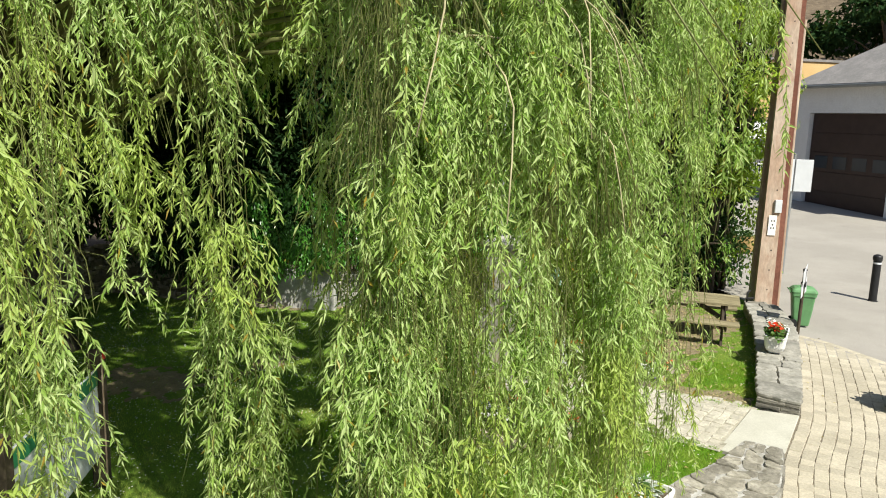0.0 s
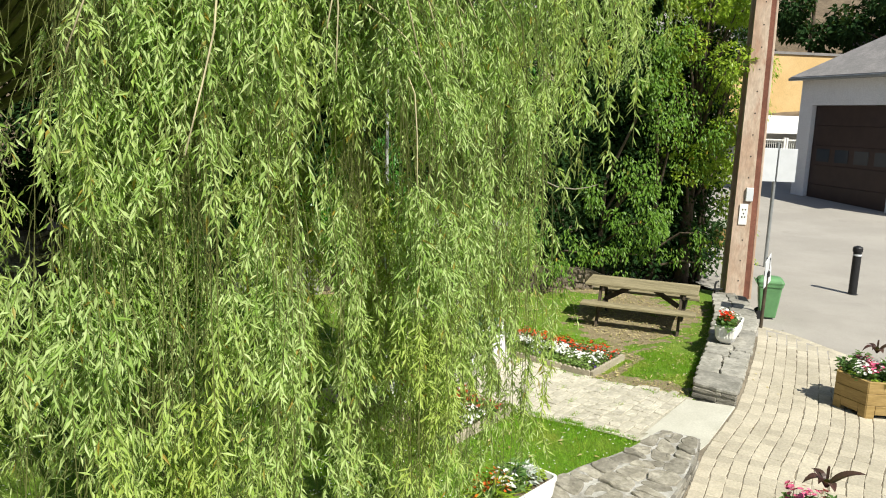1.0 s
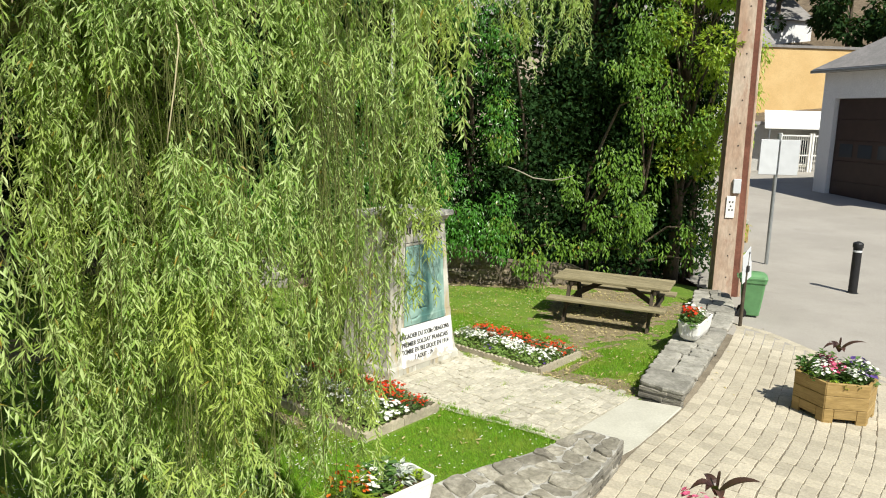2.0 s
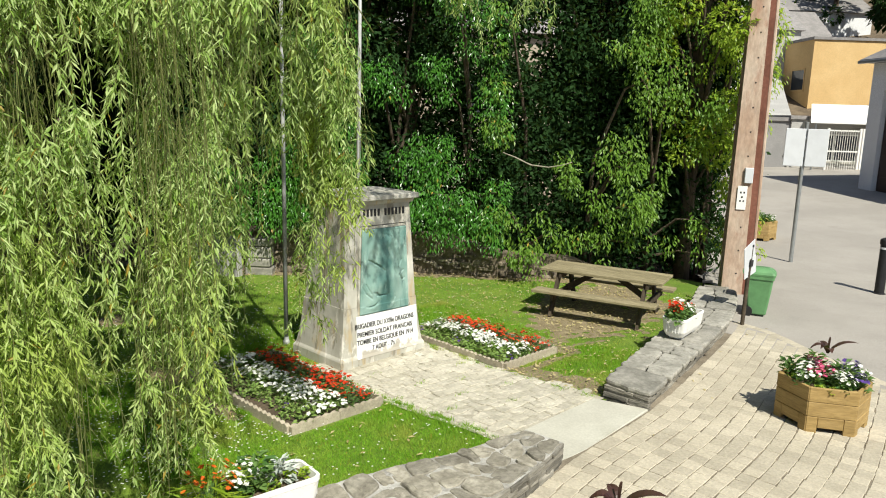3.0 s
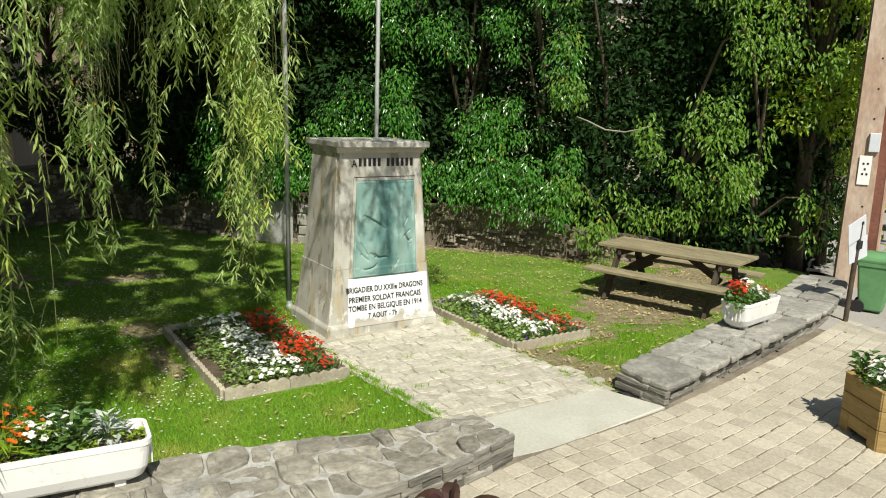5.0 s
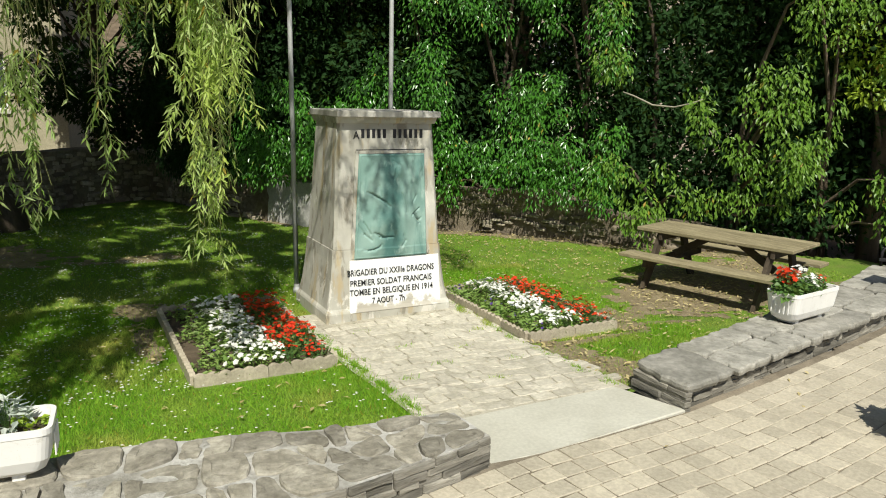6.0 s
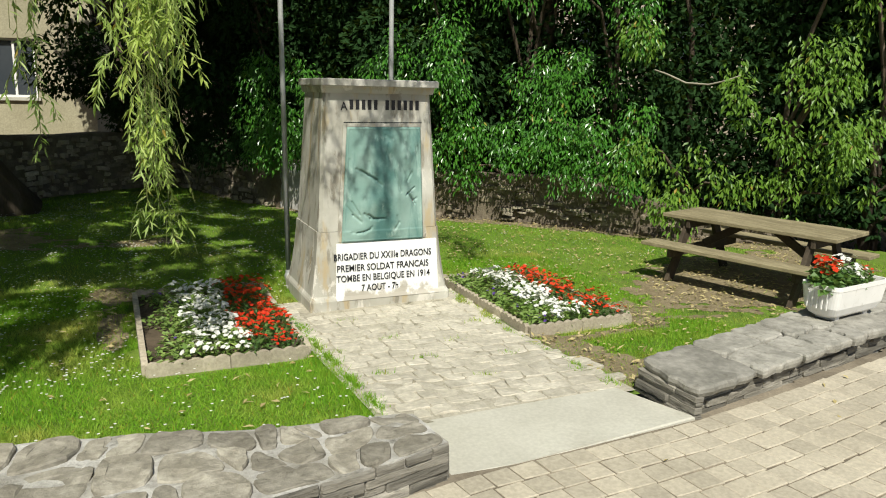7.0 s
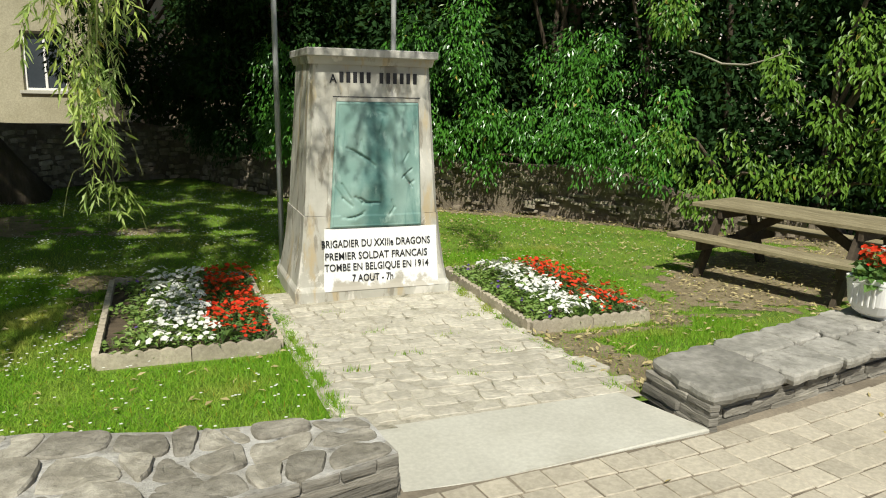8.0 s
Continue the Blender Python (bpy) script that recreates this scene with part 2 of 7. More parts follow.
M["willow"] = leaf_like("willow leaf", rgb(0.28, 0.46, 0.08), rgb(0.67, 0.80, 0.36), rgb(0.52, 0.64, 0.14), 0.46, 0.52, 0.02, 0.40)
M["laurel"] = leaf_like("glossy dark leaf", rgb(0.035, 0.15, 0.016), rgb(0.095, 0.27, 0.03), rgb(0.06, 0.20, 0.02), 0.30, 0.25, 0.01, 0.5)
M["limeleaf"] = leaf_like("yellow-green leaf", rgb(0.24, 0.38, 0.03), rgb(0.40, 0.52, 0.05), rgb(0.30, 0.45, 0.035), 0.42, 0.40, 0.02)
M["midleaf"] = leaf_like("fresh green leaf", rgb(0.09, 0.20, 0.02), rgb(0.19, 0.33, 0.045), rgb(0.13, 0.26, 0.03), 0.40, 0.33, 0.015)
# near-black green: the deep shade inside hedge and trees is in this colour
M["shadedleaf"] = leaf_like("leaf darkened for shade", rgb(0.012, 0.036, 0.010), rgb(0.026, 0.062, 0.016), rgb(0.018, 0.048, 0.013), 0.75, 0.10, 0.0, 0.10)
M["bedleaf"] = leaf_like("bedding leaf", rgb(0.06, 0.15, 0.04), rgb(0.17, 0.28, 0.075), rgb(0.10, 0.20, 0.05), 0.5, 0.3, 0.02)
M["paleleaf"] = leaf_like("pale bedding leaf", rgb(0.15, 0.26, 0.06), rgb(0.34, 0.46, 0.13), rgb(0.22, 0.35, 0.08), 0.5, 0.35, 0.02)
M["silver"] = leaf_like("silver leaf", rgb(0.42, 0.47, 0.42), rgb(0.58, 0.62, 0.56), rgb(0.5, 0.55, 0.48), 0.7, 0.2, 0.0)
M["purple"] = leaf_like("dark purple leaf", rgb(0.05, 0.022, 0.022), rgb(0.09, 0.04, 0.035), rgb(0.06, 0.03, 0.025), 0.4, 0.15, 0.0)
for key, a, b in (("red", (0.60, 0.022, 0.010), (0.75, 0.06, 0.02)), ("white", (0.80, 0.80, 0.74), (0.88, 0.87, 0.82)), ("blue", (0.07, 0.035, 0.22), (0.16, 0.08, 0.36)), ("pink", (0.72, 0.05, 0.20), (0.80, 0.22, 0.36)), ("orange", (0.75, 0.10, 0.015), (0.85, 0.22, 0.03)), ("fallen", (0.40, 0.30, 0.12), (0.62, 0.52, 0.28))):
    M[key] = leaf_like(key + " petal", rgb(*a), rgb(*b), rgb(*b), 0.6, 0.3, 0.0, 0.2)
M["wood"] = stone_like("weathered timber", rgb(0.23, 0.195, 0.11), rgb(0.32, 0.275, 0.165), rgb(0.13, 0.11, 0.065), 5, 30, 0.8, 0.5, 0.004, 0.12, stretch=(3.0, 0.5, 3.0))
M["darkwood"] = stone_like("dark brown timber", rgb(0.055, 0.042, 0.028), rgb(0.09, 0.07, 0.045), rgb(0.03, 0.022, 0.016), 5, 30, 0.8, 0.5, 0.004, 0.15)
M["pine"] = stone_like("treated pine", rgb(0.30, 0.20, 0.072), rgb(0.40, 0.275, 0.11), rgb(0.19, 0.125, 0.05), 4, 22, 0.7, 0.3, 0.003, 0.08, stretch=(0.6, 0.6, 4.5), stain=0.4)
M["fibre"] = plain("white painted trough", rgb(0.80, 0.79, 0.75), 0.55, vary=0.06, scale=7, wear=rgb(0.66, 0.64, 0.58))
M["whitepaint"] = plain("white paint", rgb(0.82, 0.81, 0.77), 0.7, vary=0.05, scale=8)
M["black"] = plain("black paint", rgb(0.018, 0.018, 0.02), 0.45, vary=0.3, scale=14)
M["iron"] = plain("dark iron", rgb(0.03, 0.03, 0.032), 0.5, 0.4, vary=0.3, scale=12)
M["galva"] = plain("galvanised steel", rgb(0.42, 0.44, 0.44), 0.4, 0.7, vary=0.2, scale=10)
M["pole_grey"] = plain("painted pole", rgb(0.46, 0.47, 0.46), 0.5, 0.1, vary=0.2, scale=6)
M["bin"] = plain("green plastic", rgb(0.13, 0.30, 0.125), 0.5, vary=0.2, scale=6)
M["rubber"] = plain("black rubber", rgb(0.015, 0.015, 0.015), 0.8)
M["sheet"] = plain("white sheet", rgb(0.60, 0.62, 0.64), 0.5, vary=0.08, scale=5)
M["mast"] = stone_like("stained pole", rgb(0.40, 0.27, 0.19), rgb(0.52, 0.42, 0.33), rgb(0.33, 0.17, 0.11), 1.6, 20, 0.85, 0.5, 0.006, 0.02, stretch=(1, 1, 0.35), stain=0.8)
# red-brown stain, darkened for the shade in the pole's recess
M["mastshade"] = stone_like("stained pole darkened for recess shade", rgb(0.14, 0.055, 0.035), rgb(0.22, 0.09, 0.06), rgb(0.08, 0.03, 0.02), 1.6, 20, 0.85, 0.5, 0.006, 0.02)
M["render_white"] = stone_like("white render", rgb(0.72, 0.73, 0.74), rgb(0.78, 0.79, 0.80), rgb(0.62, 0.62, 0.62), 0.7, 30, 0.9, 0.2, 0.003, 0.02)
M["render_yellow"] = stone_like("ochre render", rgb(0.62, 0.42, 0.19), rgb(0.68, 0.48, 0.23), rgb(0.55, 0.37, 0.16), 0.6, 25, 0.9, 0.2, 0.003, 0.02)
# darker copy of the grey render, for a wall face in shade
M["render_shaded"] = stone_like("grey render darkened for shade", rgb(0.26, 0.255, 0.25), rgb(0.32, 0.31, 0.30), rgb(0.20, 0.20, 0.195), 0.6, 25, 0.9, 0.2, 0.003, 0.02)
M["render_grey"] = stone_like("grey render", rgb(0.40, 0.39, 0.37), rgb(0.48, 0.47, 0.44), rgb(0.33, 0.32, 0.30), 0.6, 25, 0.9, 0.2, 0.003, 0.02)
M["roof"] = stone_like("slate roof", rgb(0.23, 0.22, 0.21), rgb(0.30, 0.28, 0.27), rgb(0.17, 0.16, 0.15), 2, 18, 0.7, 0.4, 0.01, 0.1)
M["door"] = plain("dark brown door", rgb(0.045, 0.028, 0.026), 0.45, vary=0.25, scale=3)
def bronze_patina():
    """Pale verdigris with dark runs down the sheet, and a cast shadow's streak in the colour."""
    n = Nodes("bronze patina")
    col = n.mix(n.remap(n.noise(2.6, 5, 0.6), 0.35, 0.68), rgb(0.17, 0.29, 0.25), rgb(0.27, 0.40, 0.35))
    runs = n.remap(n.noise(6.0, 5, 0.62, (1, 1, 0.24), warp=0.4), 0.50, 0.66)
    col = n.mix(n.math("MULTIPLY", runs, 0.75), col, rgb(0.085, 0.20, 0.18))
    sep = n.add("ShaderNodeSeparateXYZ")
    n.set(sep.inputs[0], n.place)
    # wavering dark band down the middle: a cast shadow put into the colour
    off = n.math("ADD", n.math("SUBTRACT", sep.outputs[0], 0.03), n.math("MULTIPLY", n.math("SUBTRACT", n.noise(3.2, 4, 0.6, (0.2, 0.2, 1)), 0.5), 0.30))
    shadow_streak = n.remap(n.math("ABSOLUTE", off), 0.05, 0.15, 1.0, 0.0)
    col = n.mix(n.math("MULTIPLY", shadow_streak, n.remap(n.noise(4.5, 5, 0.6), 0.30, 0.55, 0.45, 0.95)), col, rgb(0.055, 0.145, 0.13))
    col = n.mix(n.math("MULTIPLY", n.remap(n.noise(9.0, 5, 0.6, (1, 1, 0.4)), 0.56, 0.70), 0.6), col, rgb(0.40, 0.53, 0.47))
    n.bump(n.noise(30, 5), 0.3, 0.004)
    return n.done(col, 0.6, 0.0, 0.4)


M["patina"] = bronze_patina()
M["render_cream"] = stone_like("cream render", rgb(0.36, 0.33, 0.22), rgb(0.43, 0.395, 0.275), rgb(0.28, 0.255, 0.17), 0.6, 25, 0.9, 0.2, 0.003, 0.02)
M["rubble_pale"] = stone_like("pale house stone", rgb(0.36, 0.31, 0.23), rgb(0.46, 0.40, 0.31), rgb(0.26, 0.22, 0.16), 1.5, 9, 0.9, 0.6, 0.01, 0.05, stretch=(1, 1, 3))
M["glass"] = plain("window pane", rgb(0.05, 0.06, 0.07), 0.08, vary=0.1, spec=0.6, bump=0.0)
M["green"] = plain("green print", rgb(0.03, 0.22, 0.09), 0.5)
M["print"] = stone_like("printed panel", rgb(0.55, 0.60, 0.62), rgb(0.68, 0.70, 0.70), rgb(0.32, 0.40, 0.30), 5, 14, 0.5, 0.0, 0.001, 0.02)
M["redmark"] = plain("red mark", rgb(0.55, 0.03, 0.02), 0.5)
M["yellow"] = plain("yellow panel", rgb(0.62, 0.52, 0.03), 0.5)

# ---- ground ----
WALL_L_OUT = [(-8.6, -2.2), (-6.6, -3.15), (-4.6, -3.6), (-2.4, -3.55), (-1.3, -3.42), (-0.82, -3.30)]
WALL_L_IN = [(-8.4, -1.6), (-6.4, -2.35), (-4.6, -2.52), (-2.7, -2.58), (-1.7, -2.82), (-0.86, -2.93)]
WALL_R_OUT = [(0.87, -3.18), (1.7, -3.02), (2.6, -2.83), (3.63, -2.62), (4.4, -2.44), (5.1, -2.22), (5.9, -1.88), (6.7, -1.45)]
WALL_R_IN = [(0.86, -2.64), (1.7, -2.42), (2.5, -2.24), (3.3, -2.02), (4.1, -1.80), (4.9, -1.58), (5.7, -1.28), (6.5, -0.98)]
BACK_WALL = [(-10.0, 4.0), (-6.8, 5.9), (-4.3, 7.7), (-2.2, 9.3), (-1.1, 9.7), (-0.5, 8.3), (0.45, 6.2), (2.4, 4.75), (4.0, 3.4), (5.0, 2.1), (6.4, 0.9), (7.5, -0.1), (8.0, -0.45), (8.6, -0.8)]


def sheet(name, xs, ys, height, mat, label, kind="structure", category="ground", keep=None):
    X, Y = np.meshgrid(xs, ys, indexing="ij")
    V = np.stack([X, Y, height(X, Y)], -1).reshape(-1, 3)
    k = np.arange(X.size).reshape(X.shape)
    F = np.stack([k[:-1, :-1], k[1:, :-1], k[1:, 1:], k[:-1, 1:]], -1).reshape(-1, 4)
    if keep is not None:
        c = V[F].mean(1)
        F = F[keep(c[:, 0], c[:, 1])]
    me = mesh_of(name, V, F, mat)
    me.polygons.foreach_set("use_smooth", [True] * len(me.polygons))
    return tagged(new(name, me), label, category, kind=kind)


wide = np.concatenate([-np.geomspace(400, 14, 14), np.linspace(-12, 34, 47), np.geomspace(38, 500, 14)])
deep = np.concatenate([-np.geomspace(400, 14, 14), np.linspace(-12, 34, 47), np.geomspace(38, 500, 14)])


def country_z(x, y):
    """Flat round the square, then a wooded valley side to the north-east."""
    hill = 26 * ramp01(np.hypot(x, y) * 0.75 + y * 0.5 + x * 0.25, 32, 150)
    base = plaza_z(x, y) - 0.09
    inside = ramp01(x, -10, -7) * (1 - ramp01(x, 8, 12))
    return base + hill - 0.22 * inside


ground = sheet("ground", wide, deep, country_z, M["soil"], "bare brown earth sheet under the village square")


def garden_side(x, y):
    ins = np.interp(x, [-9.6, -8.4, -6.4, -4.6, -2.7, -1.7, -0.86, 0.86, 2.5, 4.1, 5.7, 6.9], [-1.7, -1.8, -2.55, -2.75, -2.8, -3.0, -2.75, -2.75, -2.4, -2.0, -1.5, -1.0])
    top = np.interp(x, [p[0] for p in BACK_WALL], [p[1] for p in BACK_WALL]) + 0.15
    return (y > ins) & (y < top) & (x > -9.6) & (x < 7.6)


BED_SPOTS = ((0.98, -2.15, 0.34, 0.6), (0.90, -1.5, 0.18, 0.5), (2.10, -0.95, 0.26, 0.5), (1.4, -1.42, 0.55, 0.10), (3.4, -0.75, 0.95, 0.85), (4.2, 0.1, 0.9, 0.7), (5.6, 0.2, 0.8, 0.8), (5.2, -1.0, 0.8, 0.35), (-2.32, 0.1, 0.13, 0.8), (-2.3, 1.25, 0.35, 0.28), (-1.9, 3.8, 0.7, 0.3), (-3.6, 4.4, 0.8, 0.9))


def worn_at(x, y):
    """How far the grass is trodden away: by the beds, the table, the path's edge and the old wall's foot."""
    x, y = np.asarray(x, float), np.asarray(y, float)
    w = sum(np.exp(-((x - a) / c) ** 2 - ((y - b) / d) ** 2) for a, b, c, d in BED_SPOTS)
    foot = np.interp(x, [p[0] for p in BACK_WALL], [p[1] for p in BACK_WALL]) - y
    return w * 0.95 + 0.95 * (1 - ramp01(foot, 0.12, 0.75))


lawn = sheet("lawn", np.linspace(-9.7, 7.7, 175), np.linspace(-3.1, 10.1, 133), lambda x, y: lawn_z(x, y), M["turf"], "short green lawn turf with worn brown patches", keep=garden_side)

rough_edge = lambda x, y: 0.24 * np.sin(x * 7.1 + 2.3 * np.sin(y * 5.3)) * np.cos(y * 6.3 + 1.7 * np.sin(x * 4.1)) + 0.13 * np.sin(x * 19 + y * 13) * np.cos(y * 21 - x * 9)
sheet("soil", np.linspace(-5.0, 6.6, 291), np.linspace(-2.75, 7.5, 257), lambda x, y: lawn_z(x, y) + 0.004, M["litter"], "trodden brown soil where the lawn is worn away", keep=lambda x, y: garden_side(x, y) & (worn_at(x, y) + rough_edge(x, y) > 0.52))
# the paved square, its joints and the street behind
CURVE = [(-12.0, 0.2), (-9.0, -2.0), (-6.7, -3.2), (-4.6, -3.66), (-2.4, -3.60), (-1.0, -3.37), (-0.4, -3.29), (0.87, -3.185), (2.6, -2.87), (4.4, -2.48), (5.15, -2.26), (5.9, -1.93), (6.8, -1.45)]
square = sheet("pavement", np.linspace(-14, 7, 85), np.linspace(-14, -1.2, 53), lambda x, y: plaza_z(x, y) + 0.006, M["joint"], "sandy joints under the square's block paving",
               keep=lambda x, y: (y < np.interp(x, [p[0] for p in CURVE], [p[1] for p in CURVE]) + 0.20))
street = sheet("road", np.concatenate([np.linspace(2.6, 9.0, 65), np.linspace(9.5, 62, 106)]), np.concatenate([np.linspace(-16, -6.5, 20), np.linspace(-6.0, 1.0, 71), np.linspace(1.5, 24, 46)]), lambda x, y: plaza_z(x, y) + 0.0115, M["asphalt"], "pale grey worn street surface in full sun",
               keep=lambda x, y: (y < np.interp(x, [4.0, 4.4, 5.1, 5.9, 6.7, 7.4, 8.6, 11, 62], [-2.5, -2.3, -2.0, -1.7, -1.25, -0.9, 0.2, 2.5, 22])) & (x > np.interp(y, [-16, -6, -2.5, 30], [1.4, 2.9, 4.5, 5.4])))
slab = bmesh.new()
loft(slab, [[(-0.84, -3.28, z), (-0.42, -3.285, z), (0.88, -3.178, z), (0.70, -2.62, z), (-0.83, -2.64, z)] for z in (-0.1, 0.122)])
bmesh.ops.bevel(slab, geom=slab.edges[:], offset=0.01, segments=1, affect="EDGES")
tagged(part("threshold", slab, M["concrete"], None), "smooth pale concrete threshold slab between low walls", "slab", kind="structure")
path = sheet("path", np.linspace(-0.92, 0.82, 35), np.linspace(-2.68, 0.4, 62), lambda x, y: lawn_z(x, y) + 0.022, M["grout"], "mortared joints of the cobbled garden path", category="path")

# ---- walls ----
def ribbon(name, outer, inner, z0, z1, mat, n=60, label="", category="wall", rough=0.012, lift=None):
    """A low wall between two lines, its faces a little uneven."""
    a, _, _ = smooth_line(outer, n)
    b, _, _ = smooth_line(inner, n)
    k = 5
    rows = []
    for i in range(n):
        g = lift(a[i], i / (n - 1)) if lift else 0.0
        ring = []
        for j in range(k):
            ring.append((a[i][0], a[i][1], z0 + (z1 + g - z0) * j / (k - 1)))
        for j in range(1, k):
            p = a[i] + (b[i] - a[i]) * j / k
            ring.append((p[0], p[1], z1 + g))
        for j in range(k):
            ring.append((b[i][0], b[i][1], z1 + g - (z1 + g - z0) * j / (k - 1)))
        ring = [Vector(p) + noise.noise_vector(Vector(p) * 5.0) * rough for p in ring]
        rows.append(ring)
    bm = loft(bmesh.new(), rows)
    return tagged(part(name, bm, mat, None), label, category, kind="structure")


wall_low_west = ribbon("wall_west", WALL_L_OUT, WALL_L_IN, -0.15, 0.320, M["mortar"], 70, "low rubble wall of grey schist with pale mortar")
inset = lambda p, q, f: [(a[0] + (b[0] - a[0]) * f, a[1] + (b[1] - a[1]) * f) for a, b in zip(p, q)]
wall_low_east = ribbon("wall_east", inset(WALL_R_OUT, WALL_R_IN, 0.13), inset(WALL_R_IN, WALL_R_OUT, 0.10), -0.15, 0.232, M["schist_face"], 70, "low curved schist wall capped with flat slabs")


def back_wall():
    line, nrm, s = smooth_line(BACK_WALL, 90)
    out = [(p[0] - n[0] * 0.05, p[1] - n[1] * 0.05) for p, n in zip(line, nrm)]
    inn = [(p[0] + n[0] * 0.38, p[1] + n[1] * 0.38) for p, n in zip(line, nrm)]
    rows = []
    for i in range(len(line)):
        if line[i][0] > 6.4:
            break
        h = 0.78 + 0.05 * math.sin(s[i] * 1.3) + 0.35 * float(1 - ramp01(line[i][0], -2.5, -0.5)) - 0.38 * float(ramp01(line[i][0], 4.0, 5.0)) - 0.2 * float(ramp01(line[i][0], 5.9, 6.4))
        ring = [Vector((*out[i], -0.1 + (h + 0.1) * j / 5)) for j in range(6)] + [Vector((*inn[i], h)), Vector((*inn[i], -0.1))]
        rows.append([p + noise.noise_vector(p * 4.0) * 0.02 for p in ring])
    return tagged(part("wall_north", loft(bmesh.new(), rows), M["darkwall"], None), "old dark retaining wall overgrown by shrubs", "wall", kind="structure")


wall_back = back_wall()

# ---- monument ----
def worn_white():
    n = Nodes("worn white paint")
    sep = n.add("ShaderNodeSeparateXYZ")
    n.set(sep.inputs[0], n.place)
    edge = n.math("ADD", sep.outputs[2], n.math("MULTIPLY", n.math("SUBTRACT", n.noise(6.5, 4, 0.55), 0.5), 0.42))
    k = n.remap(edge, 0.135, 0.20)
    bare = n.mix(n.remap(n.noise(3.0, 5), 0.35, 0.7), rgb(0.38, 0.35, 0.29), rgb(0.48, 0.45, 0.38))
    col = n.mix(k, bare, n.mix(n.remap(n.noise(9.0, 5), 0.35, 0.7), rgb(0.84, 0.84, 0.82), rgb(0.76, 0.76, 0.73)))
    n.bump(n.noise(60, 4), 0.2, 0.003)
    return n.done(col, 0.7)


def streaked_stone():
    n = Nodes("streaked dressed stone")
    tall = n.noise(7.0, 5, 0.6, (1, 1, 0.22))
    base = n.mix(n.remap(n.noise(2.2, 5), 0.35, 0.7), rgb(0.385, 0.368, 0.31), rgb(0.54, 0.525, 0.46))
    col = n.mix(n.math("MULTIPLY", n.remap(tall, 0.52, 0.66), 0.55), base, rgb(0.45, 0.32, 0.13))
    col = n.mix(n.math("MULTIPLY", n.remap(n.noise(11, 5, 0.6, (1, 1, 0.3)), 0.53, 0.66), 0.75), col, rgb(0.21, 0.185, 0.14))
    col = n.mix(n.math("MULTIPLY", n.remap(n.noise(4.2, 6, 0.7, (1, 1, 0.5), warp=0.6), 0.55, 0.62), 0.75), col, rgb(0.66, 0.63, 0.56))
    small = n.noise(34, 6, 0.65)
    n.bump(small, 0.35, 0.006)
    return n.done(col, 0.82, 0.0, 0.3)


def upright_text(words, size, x, z, y_of, parent, name="inscription_letter", mat=None, span=1.0, sink=0.004):
    """Raised lettering on a face that leans back with height."""
    cu = bpy.data.curves.new("lettering", "FONT")
    cu.body, cu.size, cu.align_x, cu.extrude, cu.offset = words, size, "CENTER", 0.002, 0.0006
    cu.resolution_u = 3
    ob = bpy.data.objects.new("lettering", cu)
    scene.collection.objects.link(ob)
    bpy.context.view_layer.update()
    me = bpy.data.meshes.new_from_object(ob.evaluated_get(bpy.context.evaluated_depsgraph_get()))
    bpy.data.objects.remove(ob)
    bpy.data.curves.remove(cu)
    xs = [v.co.x for v in me.vertices]
    mid, wide = (min(xs) + max(xs)) / 2, span / (max(xs) - min(xs))
    for v in me.vertices:
        zz = z + v.co.y
        v.co = (x + (v.co.x - mid) * wide, y_of(zz) - v.co.z - sink, zz)
    me.materials.clear()
    me.materials.append(mat)
    # each letter is a mesh of its own, parted at the gaps between them
    bm = bmesh.new()
    bm.from_mesh(me)
    bmesh.ops.remove_doubles(bm, verts=bm.verts[:], dist=1e-5)
    seen, spans = set(), []
    for v in bm.verts:
        if v in seen:
            continue
        todo, lo, hi = [v], v.co.x, v.co.x
        seen.add(v)
        while todo:
            w = todo.pop()
            lo, hi = min(lo, w.co.x), max(hi, w.co.x)
            for e in w.link_edges:
                o = e.other_vert(w)
                if o not in seen:
                    seen.add(o)
                    todo.append(o)
        spans.append((lo, hi))
    bm.free()
    spans.sort()
    gaps, reach = [], spans[0][1]
    for lo, hi in spans[1:]:
        gaps.append((lo - reach, (lo + reach) / 2))
        reach = max(reach, hi)
    cuts = [-9.0] + [g[1] for g in gaps if g[0] > 0] + [9.0]
    for lo, hi in zip(cuts, cuts[1:]):
        bm = bmesh.new()
        bm.from_mesh(me)
        bmesh.ops.delete(bm, geom=[v for v in bm.verts if not lo < v.co.x < hi], context="VERTS")
        part(name, bm, mat, parent)
    bpy.data.meshes.remove(me)


